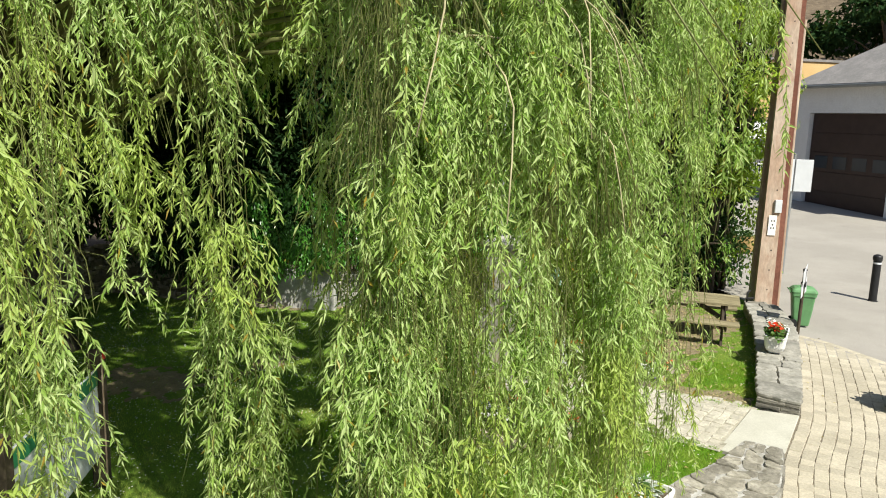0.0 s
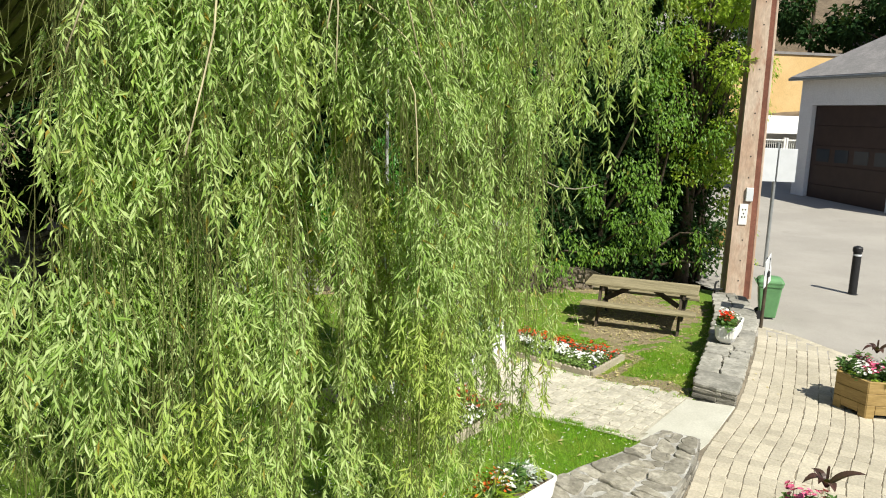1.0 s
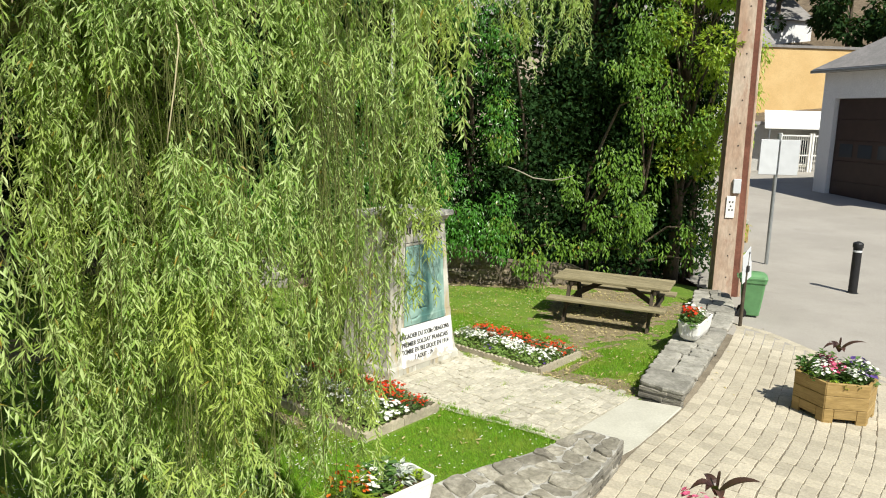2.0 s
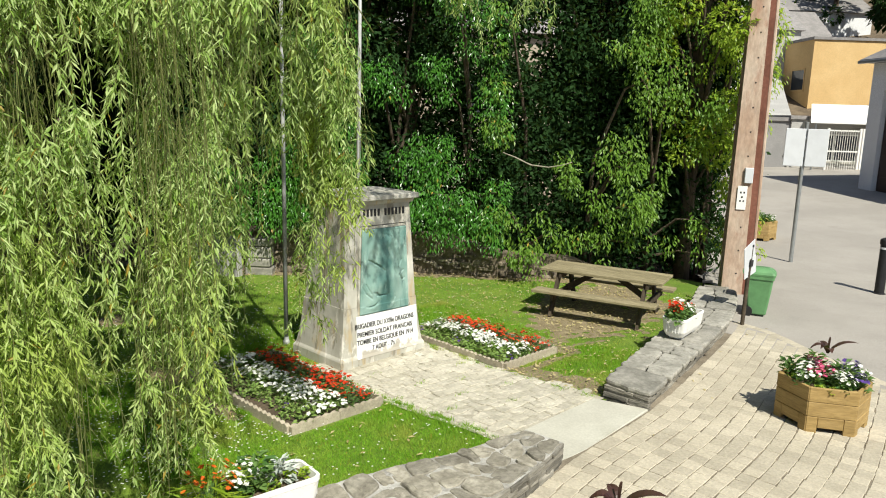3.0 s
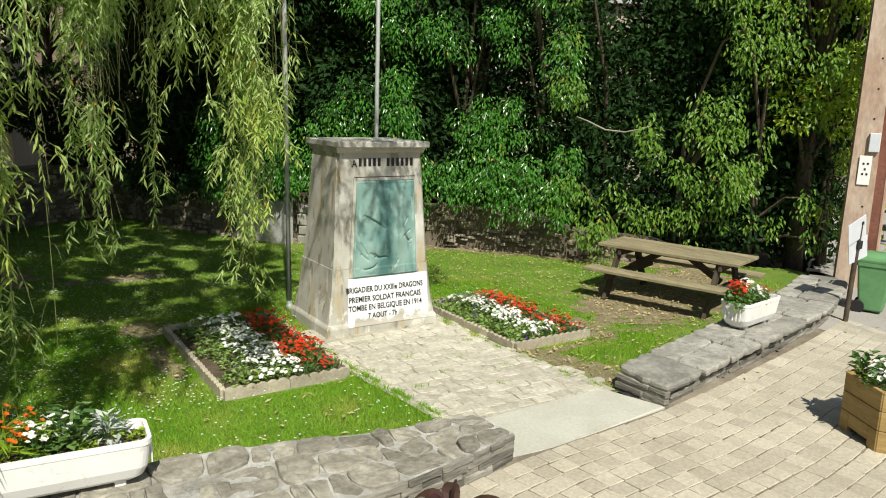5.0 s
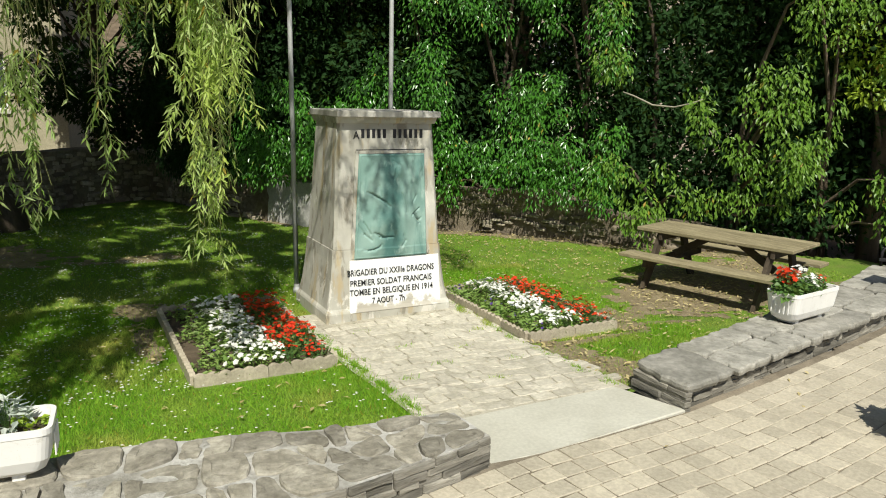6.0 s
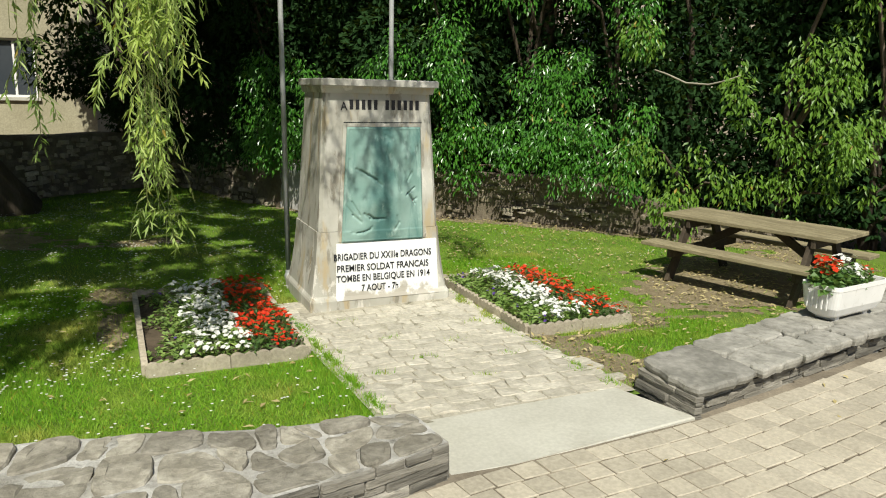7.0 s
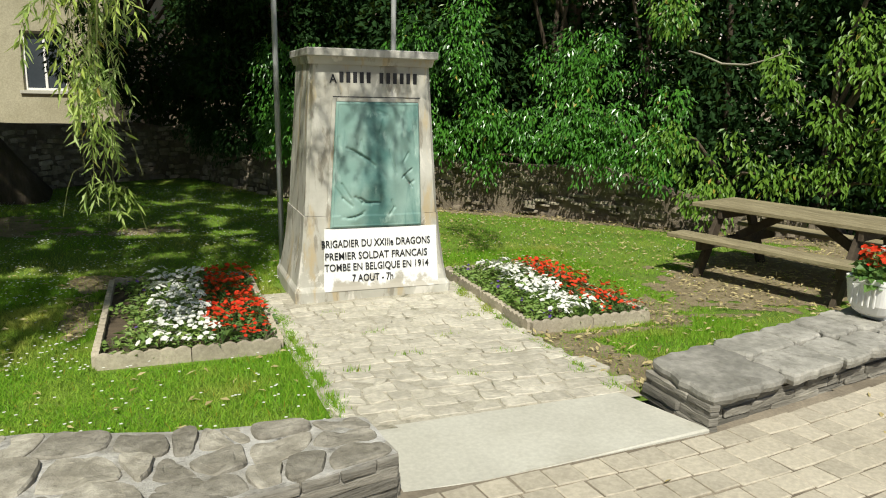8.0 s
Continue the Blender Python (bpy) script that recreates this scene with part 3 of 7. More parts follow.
def make_monument():
    stone, white = streaked_stone(), worn_white()
    mon = thing("monument", 0.002, 0.0, 0.0, 0, "tapered grey stone memorial with green bronze relief and white inscription panel", "monument")
    bm = bmesh.new()
    prof = [(-0.12, 0.688, 0.0, 1.04), (0.105, 0.688, 0.0, 1.04), (0.125, 0.68, 0.008, 1.03), (0.15, 0.662, 0.024, 1.01), (0.28, 0.640, 0.034, 0.99), (0.45, 0.615, 0.048, 0.972), (0.62, 0.597, 0.062, 0.96), (0.735, 0.590, 0.069, 0.952)]

    def ring(z, hx, y0, y1, cut=0.035):
        c = cut
        return [(-hx + c, y0, z), (hx - c, y0, z), (hx, y0 + c, z), (hx, y1 - c, z), (hx - c, y1, z), (-hx + c, y1, z), (-hx, y1 - c, z), (-hx, y0 + c, z)]

    loft(bm, [ring(z, hx, y0, y1, 0.02 if z < 0.18 else 0.03) for z, hx, y0, y1 in prof])
    part("plinth", bm, stone, mon, "flared stained stone plinth")
    bm = bmesh.new()
    front = lambda z: 0.075 + (z - 0.74) * 0.065
    shaft = []
    for z in np.linspace(0.738, 1.972, 9):
        u = (z - 0.738) / 1.234
        shaft.append(ring(z, 0.580 - 0.068 * u, front(z), 0.935 - 0.10 * u, 0.03))
    loft(bm, shaft)
    part("shaft", bm, stone, mon, "streaked tapering stone shaft")
    bm = bmesh.new()
    loft(bm, [ring(1.968, 0.525, 0.13, 0.86, 0.008), ring(2.0, 0.535, 0.118, 0.87, 0.008), ring(2.028, 0.54, 0.112, 0.875, 0.008)])
    part("moulding", bm, stone, mon)
    bm = bmesh.new()
    loft(bm, [ring(2.028, 0.546, 0.052, 0.90, 0.008), ring(2.034, 0.551, 0.047, 0.905, 0.008), ring(2.084, 0.551, 0.047, 0.905, 0.008), ring(2.092, 0.544, 0.054, 0.898, 0.01)])
    part("capstone", bm, M["bluestone"], mon, "projecting flat grey capstone")
    # panel that carries the white inscription, on the flare
    face = lambda z: np.interp(z, [0.05, 0.105, 0.125, 0.15, 0.28, 0.45, 0.62, 0.76], [0.0, 0.0, 0.008, 0.024, 0.034, 0.048, 0.062, 0.07])
    nx, nz = 16, 16
    V, F = [], []
    for j in range(nz):
        z = 0.105 + (0.628 - 0.105) * j / (nz - 1)
        for i in range(nx):
            half = 0.505 - 0.03 * (z - 0.2)
            V.append((0.065 + half * (2 * i / (nx - 1) - 1), face(z) - 0.006, z))
    for j in range(nz - 1):
        for i in range(nx - 1):
            k = j * nx + i
            F.append((k, k + 1, k + nx + 1, k + nx))
    me = mesh_of("inscription_panel", V, F, white)
    bm = bmesh.new()
    bm.from_mesh(me)
    bmesh.ops.solidify(bm, geom=bm.faces[:], thickness=0.03)
    bm.to_mesh(me)
    bm.free()
    shown("inscription_panel", me, mon, "white painted panel with black lettering")
    on = lambda z: face(z) - 0.008
    for words, x, z, span in (("BRIGADIER DU XXIIIe DRAGONS", 0.022, 0.474, 0.955), ("PREMIER SOLDAT FRANCAIS", 0.022, 0.369, 0.90), ("TOMBE EN BELGIQUE EN 1914", 0.024, 0.274, 0.92), ("7 AOUT - 7h", -0.02, 0.177, 0.36)):
        upright_text(words, 0.087, x, z, on, mon, "inscription_letter", M["black"], span)
    # the dedication: the letter A, then a person's name as plain upright bars
    upright_text("A", 0.105, -0.325, 1.820, front, mon, "inscription_letter", M["black"], 0.06)
    bars = [-0.255 + 0.057 * i for i in range(5)] + [0.083 + 0.0585 * i for i in range(6)]
    for i, x in enumerate(bars):
        part("name_bar", boxed(x - 0.0165, x + 0.0165, front(1.866) - 0.004, front(1.866) + 0.02, 1.824, 1.912), M["black"], mon)
    # recessed bronze relief with soft abstract modelling, and its stone surround
    nx, nz = 104, 134
    z0, z1 = 0.632, 1.672
    u, v = np.meshgrid(np.linspace(0, 1, nx), np.linspace(0, 1, nz), indexing="ij")
    Z = z0 + (z1 - z0) * v
    X = 0.020 + 0.028 * v + (u * 2 - 1) * (0.400 - 0.046 * v)
    H = np.zeros_like(u)
    for cx, cz, sx, sz, a in ((0.42, 0.62, 0.16, 0.20, 0.022), (0.58, 0.84, 0.08, 0.07, 0.020), (0.46, 0.36, 0.22, 0.12, 0.022), (0.26, 0.30, 0.12, 0.10, 0.014), (0.72, 0.42, 0.10, 0.20, 0.016), (0.80, 0.74, 0.08, 0.10, 0.012), (0.30, 0.80, 0.10, 0.08, 0.010), (0.62, 0.16, 0.09, 0.12, 0.016), (0.28, 0.12, 0.08, 0.09, 0.012)):
        H += a * np.exp(-((u - cx) / sx) ** 2 - ((v - cz) / sz) ** 2)
    # thin sharp grooves
    for ax, az, bx, bz, wdt, a in ((0.14, 0.64, 0.30, 0.585, 0.010, 0.022), (0.30, 0.585, 0.46, 0.50, 0.011, 0.024), (0.80, 0.42, 0.88, 0.35, 0.010, 0.020), (0.88, 0.35, 0.92, 0.37, 0.010, 0.018), (0.02, 0.34, 0.12, 0.24, 0.010, 0.018), (0.12, 0.24, 0.22, 0.18, 0.010, 0.020), (0.25, 0.25, 0.33, 0.205, 0.012, 0.022), (0.33, 0.205, 0.44, 0.19, 0.010, 0.018), (0.12, 0.09, 0.26, 0.085, 0.012, 0.014), (0.26, 0.085, 0.36, 0.13, 0.012, 0.014), (0.66, 0.22, 0.69, 0.16, 0.010, 0.016), (0.69, 0.16, 0.63, 0.10, 0.010, 0.014), (0.05, 0.72, 0.06, 0.56, 0.012, 0.012), (0.93, 0.82, 0.95, 0.60, 0.012, 0.012), (0.20, 0.63, 0.40, 0.545, 0.007, 0.030), (0.10, 0.36, 0.20, 0.24, 0.006, 0.024), (0.30, 0.245, 0.38, 0.205, 0.007, 0.030), (0.38, 0.205, 0.52, 0.20, 0.007, 0.028), (0.78, 0.40, 0.90, 0.47, 0.006, 0.026), (0.82, 0.42, 0.90, 0.32, 0.007, 0.030), (0.30, 0.70, 0.33, 0.60, 0.010, 0.016), (0.64, 0.62, 0.70, 0.44, 0.010, 0.018), (0.50, 0.93, 0.60, 0.90, 0.010, 0.014), (0.55, 0.86, 0.52, 0.76, 0.010, 0.016), (0.86, 0.60, 0.80, 0.52, 0.008, 0.018), (0.18, 0.08, 0.34, 0.11, 0.007, 0.024)):
        t = np.clip(((u - ax) * (bx - ax) + (v - az) * (bz - az)) / ((bx - ax) ** 2 + (bz - az) ** 2), 0, 1)
        H -= 0.42 * a * np.exp(-(((u - ax - t * (bx - ax)) ** 2 + (v - az - t * (bz - az)) ** 2) / wdt ** 2))
    edge = np.minimum(np.minimum(u, 1 - u), np.minimum(v, 1 - v))
    H = 1.7 * H * ramp01(edge, 0.0, 0.05) + 0.018 * ramp01(edge, 0.0, 0.02) + 0.008 * (edge < 0.022)
    V = np.stack([X, np.where(Z > 0.74, 0.071 + (Z - 0.74) * 0.065, 0.066) - H - 0.004, Z], -1).reshape(-1, 3)
    k = np.arange(nx * nz).reshape(nx, nz)
    F = np.stack([k[:-1, :-1], k[1:, :-1], k[1:, 1:], k[:-1, 1:]], -1).reshape(-1, 4)
    me = mesh_of("relief", V, F, M["patina"])
    me.polygons.foreach_set("use_smooth", [True] * len(me.polygons))
    shown("relief", me, mon, "weathered blue-green bronze relief panel")
    for side in (-1, 1):
        rows = []
        for z in (0.64, 0.74, 1.70):
            v = (z - z0) / (z1 - z0)
            c, h = 0.020 + 0.028 * v, 0.400 - 0.046 * v
            a, b = sorted((c + side * (h + 0.003), c + side * (h + 0.034)))
            y = max(0.060, front(z)) - 0.012
            rows.append([(a, y, z), (b, y, z), (b, y + 0.035, z), (a, y + 0.035, z)])
        part("frame_bar", loft(bmesh.new(), rows), stone, mon)
    part("frame_bar", boxed(-0.302, 0.398, front(1.69) - 0.012, front(1.69) + 0.02, 1.676, 1.70), stone, mon)
    bm = bmesh.new()
    box(bm, -0.33, 0.42, front(1.712) - 0.003, front(1.712) + 0.02, 1.708, 1.715)
    part("incised_line", bm, M["black"], mon)
    return mon


monument = make_monument()


def make_flagpole(x, y, lean, label):
    pole = thing("flagpole", x, y, -0.05, 0, label, "flagpole", "flagpoles behind the monument", ry=lean)
    part("mast", tube(bmesh.new(), [(0, 0, 0), (0, 0, 3.0), (0, 0, 6.6)], [0.028, 0.026, 0.020], 12), M["pole_grey"], pole, smooth=True)
    part("collar", lathe(bmesh.new(), [(0.045, 0.0), (0.045, 0.10), (0.033, 0.13), (0.033, 0.16)], 14), M["pole_grey"], pole)
    part("finial", lathe(bmesh.new(), [(0.005, 6.58), (0.035, 6.62), (0.035, 6.65), (0.005, 6.68)], 12), M["pole_grey"], pole)
    return pole


make_flagpole(-0.59, 1.32, -0.6, "slim grey metal flagpole standing behind the memorial")
make_flagpole(0.51, 1.22, 0.0, "slim grey metal flagpole standing behind the memorial")

# ---- flowers ----
def leaf_arrays(P, D, N, L, W, fold=0.25, belly=0.42):
    D = D / (np.linalg.norm(D, axis=1)[:, None] + 1e-9)
    S = np.cross(D, N)
    S /= np.linalg.norm(S, axis=1)[:, None] + 1e-9
    U = np.cross(S, D)
    L, W = np.asarray(L)[:, None], np.asarray(W)[:, None]
    mid = P + D * L * belly
    V = np.stack([P, mid + S * W * 0.5 + U * W * fold, P + D * L - U * L * 0.06, mid - S * W * 0.5 + U * W * fold], 1).reshape(-1, 3)
    k = np.arange(len(P))[:, None] * 4
    return V, np.concatenate([k + [[0, 1, 2]], k + [[0, 2, 3]]], 1).reshape(-1, 3)


def gathered(name, lots):
    """One mesh from lots of (places, faces, material)."""
    V, F, K, mats, at = [], [], [], [], 0
    # every leaf and flower stands on a thin stalk from the root
    lots = list(lots)
    for v, f, m in list(lots):
        foot = np.unique(np.round(v[::4], 4), axis=0) if len(v) != 27 else v[1:2]
        tri = np.stack([np.zeros_like(foot), foot, foot + np.array([0.0022, 0.0012, 0.0])], 1).reshape(-1, 3)
        lots.append((tri, np.arange(len(tri)).reshape(-1, 3), M["bedleaf"]))
    for v, f, m in lots:
        if m not in mats:
            mats.append(m)
        V.append(v)
        F.append(f + at)
        K.append(np.full(len(f), mats.index(m), np.int32))
        at += len(v)
    me = mesh_of(name, np.concatenate(V), np.concatenate(F), mats)
    me.polygons.foreach_set("material_index", np.concatenate(K))
    return me


def tuft(n, spread, height, length, width, droop=0.3, rng=RNG):
    """Leaves that spring from a crown and lie over outwards."""
    a = rng.uniform(0, 2 * math.pi, n)
    r = spread * np.sqrt(rng.uniform(0, 1, n))
    z = height * rng.uniform(0.15, 1.0, n) * (1 - 0.5 * (r / (spread + 1e-6)) ** 2)
    P = np.stack([r * np.cos(a), r * np.sin(a), z], 1)
    D = np.stack([np.cos(a) + rng.normal(0, 0.5, n), np.sin(a) + rng.normal(0, 0.5, n), rng.uniform(-droop, 0.8, n)], 1)
    N = np.stack([rng.normal(0, 0.4, n), rng.normal(0, 0.4, n), np.ones(n)], 1)
    return leaf_arrays(P, D, N, length * rng.uniform(0.7, 1.2, n), width * rng.uniform(0.7, 1.2, n))


def blooms(n, spread, z0, z1, size, rng=RNG, tall=False):
    """Small round flowers of five petals each."""
    a, r = rng.uniform(0, 2 * math.pi, n), spread * np.sqrt(rng.uniform(0, 1, n))
    C = np.stack([r * np.cos(a), r * np.sin(a), rng.uniform(z0, z1, n) - 0.25 * (z1 - z0) * (r / (spread + 1e-6)) ** 2], 1)
    up = np.stack([0.6 * np.cos(a) * r / (spread + 1e-6) + rng.normal(0, 0.25, n), 0.6 * np.sin(a) * r / (spread + 1e-6) + rng.normal(0, 0.25, n) - 0.25, np.ones(n)], 1)
    up /= np.linalg.norm(up, axis=1)[:, None]
    side = np.cross(up, rng.normal(size=(n, 3)))
    side /= np.linalg.norm(side, axis=1)[:, None]
    oth = np.cross(up, side)
    P, D, N = [], [], []
    for k in range(5):
        t = 2 * math.pi * k / 5
        d = side * math.cos(t) + oth * math.sin(t)
        P.append(C)
        D.append(d + up * 0.25)
        N.append(up)
    P, D, N = np.concatenate(P), np.concatenate(D), np.concatenate(N)
    L = np.tile(size * rng.uniform(0.75, 1.2, n), 5)
    return leaf_arrays(P, D, N, L, L * 0.95, 0.08, 0.6)


def plant_mesh(name, petal, n_leaf=26, n_bloom=9, spread=0.085, high=0.13, size=0.024, leaf="bedleaf", length=0.055):
    lots = [(*tuft(n_leaf, spread, high, length, length * 0.55), M[leaf])]
    if n_bloom:
        lots.append((*blooms(n_bloom, spread, high * 0.85, high * 1.25, size), M[petal]))
    return gathered(name, lots)


def make_bed(x0, x1, y0, y1, label):
    bed = thing("flower_bed", (x0 + x1) / 2, (y0 + y1) / 2, 0, 0, label, "flower bed", "flower beds beside the path")
    w, d = (x1 - x0) / 2, (y1 - y0) / 2
    z = lambda x, y: float(lawn_z(bed.location.x + x, bed.location.y + y))
    n = 14
    V = [(-w + 2 * w * i / n, -d + 2 * d * j / n) for i in range(n + 1) for j in range(n + 1)]
    V = [(x, y, z(x, y) + 0.045 + 0.015 * noise.noise(Vector((x * 9, y * 9, 1)))) for x, y in V]
    F = [(i * (n + 1) + j, (i + 1) * (n + 1) + j, (i + 1) * (n + 1) + j + 1, i * (n + 1) + j + 1) for i in range(n) for j in range(n)]
    shown("soil", mesh_of("soil", V, F, M["soil"]), bed, "dark crumbly planting soil")

    def curb(ax, ay, bx, by):
        a, b = Vector((ax, ay, 0)), Vector((bx, by, 0))
        count = max(2, round((b - a).length / 0.5))
        for i in range(count):
            p, q = a.lerp(b, i / count), a.lerp(b, (i + 1) / count)
            way = (q - p).normalized()
            p, q = p + way * 0.003, q - way * 0.003
            side = Vector((-way.y, way.x, 0)) * 0.022
            rings, m = [], 40
            for k in range(m + 1):
                c = p.lerp(q, k / m)
                top = 0.085 + 0.019 * abs(math.sin(math.pi * 6 * k / m)) + 0.004 * noise.noise(c * 3)
                g = z(c.x, c.y)
                rings.append([c - side + Vector((0, 0, g - 0.06)), c + side + Vector((0, 0, g - 0.06)), c + side + Vector((0, 0, g + top)), c - side + Vector((0, 0, g + top))])
            part("edging_piece", loft(bmesh.new(), rings), M["edging"], bed)

    for ends in ((-w, -d, w, -d), (-w, d, w, d), (-w, -d + 0.025, -w, d - 0.025), (w, -d + 0.025, w, d - 0.025)):
        curb(*ends)
    kinds = {"blue": BED_BLUE, "white": BED_WHITE, "red": BED_RED}
    cols, rows = 8, max(8, round(2 * d / 0.155))
    for i in range(cols):
        kind = "blue" if i < 2 else "white" if i < 5 else "red"
        for j in range(rows):
            if i == 0 and x0 < 0 and j % 5 != 1:
                continue
            x = -w + 0.10 + (2 * w - 0.2) * (i + RNG.uniform(-0.22, 0.22)) / (cols - 1)
            y = -d + 0.11 + (2 * d - 0.22) * (j + RNG.uniform(-0.25, 0.25)) / (rows - 1)
            x, y = min(max(x, -w + 0.08), w - 0.08), min(max(y, -d + 0.09), d - 0.09)
            pick = kinds[kind]
            ob = shown("flowering_plant", pick[int(RNG.integers(len(pick)))], bed, {"blue": "dark violet pansy plant", "white": "white begonia plant", "red": "red begonia plant"}[kind])
            s = RNG.uniform(0.85, 1.25)
            ob.matrix_basis = pose(x, y, z(x, y) + 0.035, RNG.uniform(-8, 8), RNG.uniform(-8, 8), RNG.uniform(0, 360)) @ Matrix.Diagonal((s, s, s, 1))
    return bed


BED_BLUE = [plant_mesh("violet pansy", "blue", 30, k, 0.085, 0.10, 0.016, "paleleaf") for k in (0, 0, 3)]
BED_WHITE = [plant_mesh("white begonia", "white", 26, k, 0.09, 0.12, 0.023, "paleleaf") for k in (7, 12, 18)]
BED_RED = [plant_mesh("red begonia", "red", 24, k, 0.09, 0.13, 0.018) for k in (8, 13, 18)]
make_bed(-2.12, -0.965, -1.07, 0.98, "bed of violet, white and red flowers with scalloped concrete edging")
make_bed(0.86, 1.90, -1.24, 0.58, "bed of violet, white and red flowers with scalloped concrete edging")


# ---- picnic table ----
def make_picnic_table(x, y, z, rz):
    t = thing("picnic_table", x, y, z, rz, "weathered brown timber picnic table with attached benches on the lawn", "picnic table")
    for i in range(5):
        yy = -0.39 + 0.156 * i
        part("tabletop_board", boxed(-0.95, 0.95, yy + 0.003, yy + 0.153, 0.68, 0.722, 0.006), M["wood"], t)
    for s in (-1, 1):
        for k in range(2):
            yy = s * (0.56 + 0.14 * k)
            part("bench_board", boxed(-0.95, 0.95, yy - 0.067, yy + 0.067, 0.40, 0.442, 0.006), M["wood"], t)
    for xx in (-0.68, 0.68):
        for s in (-1, 1):
            part("leg", beam(bmesh.new(), (xx, s * 0.60, 0.0), (xx, s * 0.24, 0.68), 0.045, 0.115), M["darkwood"], t)
        part("top_bearer", boxed(xx + 0.024, xx + 0.069, -0.37, 0.37, 0.59, 0.68, 0.004), M["darkwood"], t)
        part("bench_bearer", boxed(xx + 0.024, xx + 0.069, -0.70, 0.70, 0.30, 0.40, 0.004), M["darkwood"], t)
        part("brace", beam(bmesh.new(), (xx * 0.93, 0, 0.38), (xx * 0.22, 0, 0.67), 0.04, 0.085), M["darkwood"], t)
        for s in (-1, 1):
            part("bolt", lathe(bmesh.new(), [(0.012, 0.0), (0.012, 0.01), (0.006, 0.014)], 8, pose(xx - 0.024, s * 0.5, 0.345, 0, -90, 0)), M["galva"], t)
    return t


make_picnic_table(4.08, -0.56, -0.005, -73.5)


# ---- white flower troughs ----
def rounded(hx, hy, r, n=5):
    out = []
    for cx, cy, a0 in ((hx - r, hy - r, 0), (-hx + r, hy - r, 90), (-hx + r, -hy + r, 180), (hx - r, -hy + r, 270)):
        for k in range(n + 1):
            a = radians(a0 + 90 * k / n)
            out.append((cx + r * math.cos(a), cy + r * math.sin(a)))
    return out


def make_trough(x, y, z, rz, label, length=0.84, width=0.34, high=0.31):
    t = thing("flower_trough", x, y, z, rz, label, "flower trough", "white troughs on the walls")
    bm, levels = bmesh.new(), [(0.035, -0.075, 0.06), (0.06, -0.045, 0.06), (0.12, -0.02, 0.06), (high - 0.035, -0.004, 0.06), (high - 0.03, 0.0, 0.06), (high, 0.0, 0.06), (high, -0.022, 0.05), (high - 0.07, -0.03, 0.05)]
    loft(bm, [[(px, py, lv) for px, py in rounded(length / 2 + g, width / 2 + g, r)] for lv, g, r in levels])
    part("tub", bm, M["fibre"], t, "white painted tub with rounded ends")
    for sx in (-1, 1):
        part("foot", boxed(sx * (length / 2 - 0.17) - 0.03, sx * (length / 2 - 0.17) + 0.03, -width / 2 + 0.08, width / 2 - 0.08, 0.0, 0.04, 0.005), M["fibre"], t)
        for k in range(5):
            yy = -0.08 + 0.04 * k
            part("rib", boxed(sx * (length / 2 + 0.001) - 0.004, sx * (length / 2 + 0.001) + 0.004, yy - 0.006, yy + 0.006, 0.11, high - 0.05, 0.002), M["fibre"], t)
    part("soil", loft(bmesh.new(), [[(px, py, lv) for px, py in rounded(length / 2 - 0.034, width / 2 - 0.034, 0.05)] for lv in (high - 0.11, high - 0.05)]), M["soil"], t)
    return t


def plant(name, me, t, x, y, z, s=1.0, label=""):
    ob = shown(name, me, t, label)
    ob.matrix_basis = pose(x, y, z, RNG.uniform(-6, 6), RNG.uniform(-6, 6), RNG.uniform(0, 360)) @ Matrix.Diagonal((s, s, s, 1))
    return ob


RED_GERANIUM = gathered("red geranium", [(*tuft(70, 0.11, 0.20, 0.07, 0.055), M["bedleaf"]), (*blooms(26, 0.11, 0.17, 0.29, 0.024), M["red"])])
WHITE_BUSH = gathered("white petunia", [(*tuft(60, 0.10, 0.18, 0.06, 0.04), M["bedleaf"]), (*blooms(34, 0.11, 0.13, 0.24, 0.021), M["white"])])
GREEN_BUSH = gathered("leafy plant", [(*tuft(80, 0.09, 0.28, 0.09, 0.05), M["bedleaf"])])
SILVER_BUSH = gathered("silver ragwort", [(*tuft(90, 0.08, 0.18, 0.09, 0.025), M["silver"])])
LOW_BUSH = gathered("low sedum", [(*tuft(60, 0.08, 0.09, 0.04, 0.03), M["limeleaf"])])
SPIKY = gathered("spiky plant", [(*tuft(60, 0.06, 0.20, 0.20, 0.016, 0.5), M["limeleaf"]), (*blooms(22, 0.15, 0.12, 0.27, 0.020), M["orange"])])
PINK_BUSH = gathered("pink petunia", [(*tuft(60, 0.10, 0.16, 0.06, 0.04), M["bedleaf"]), (*blooms(26, 0.11, 0.13, 0.24, 0.027), M["pink"])])
BLUE_BUSH = gathered("violet petunia", [(*tuft(60, 0.10, 0.15, 0.06, 0.04), M["bedleaf"]), (*blooms(22, 0.10, 0.12, 0.22, 0.032), M["blue"])])


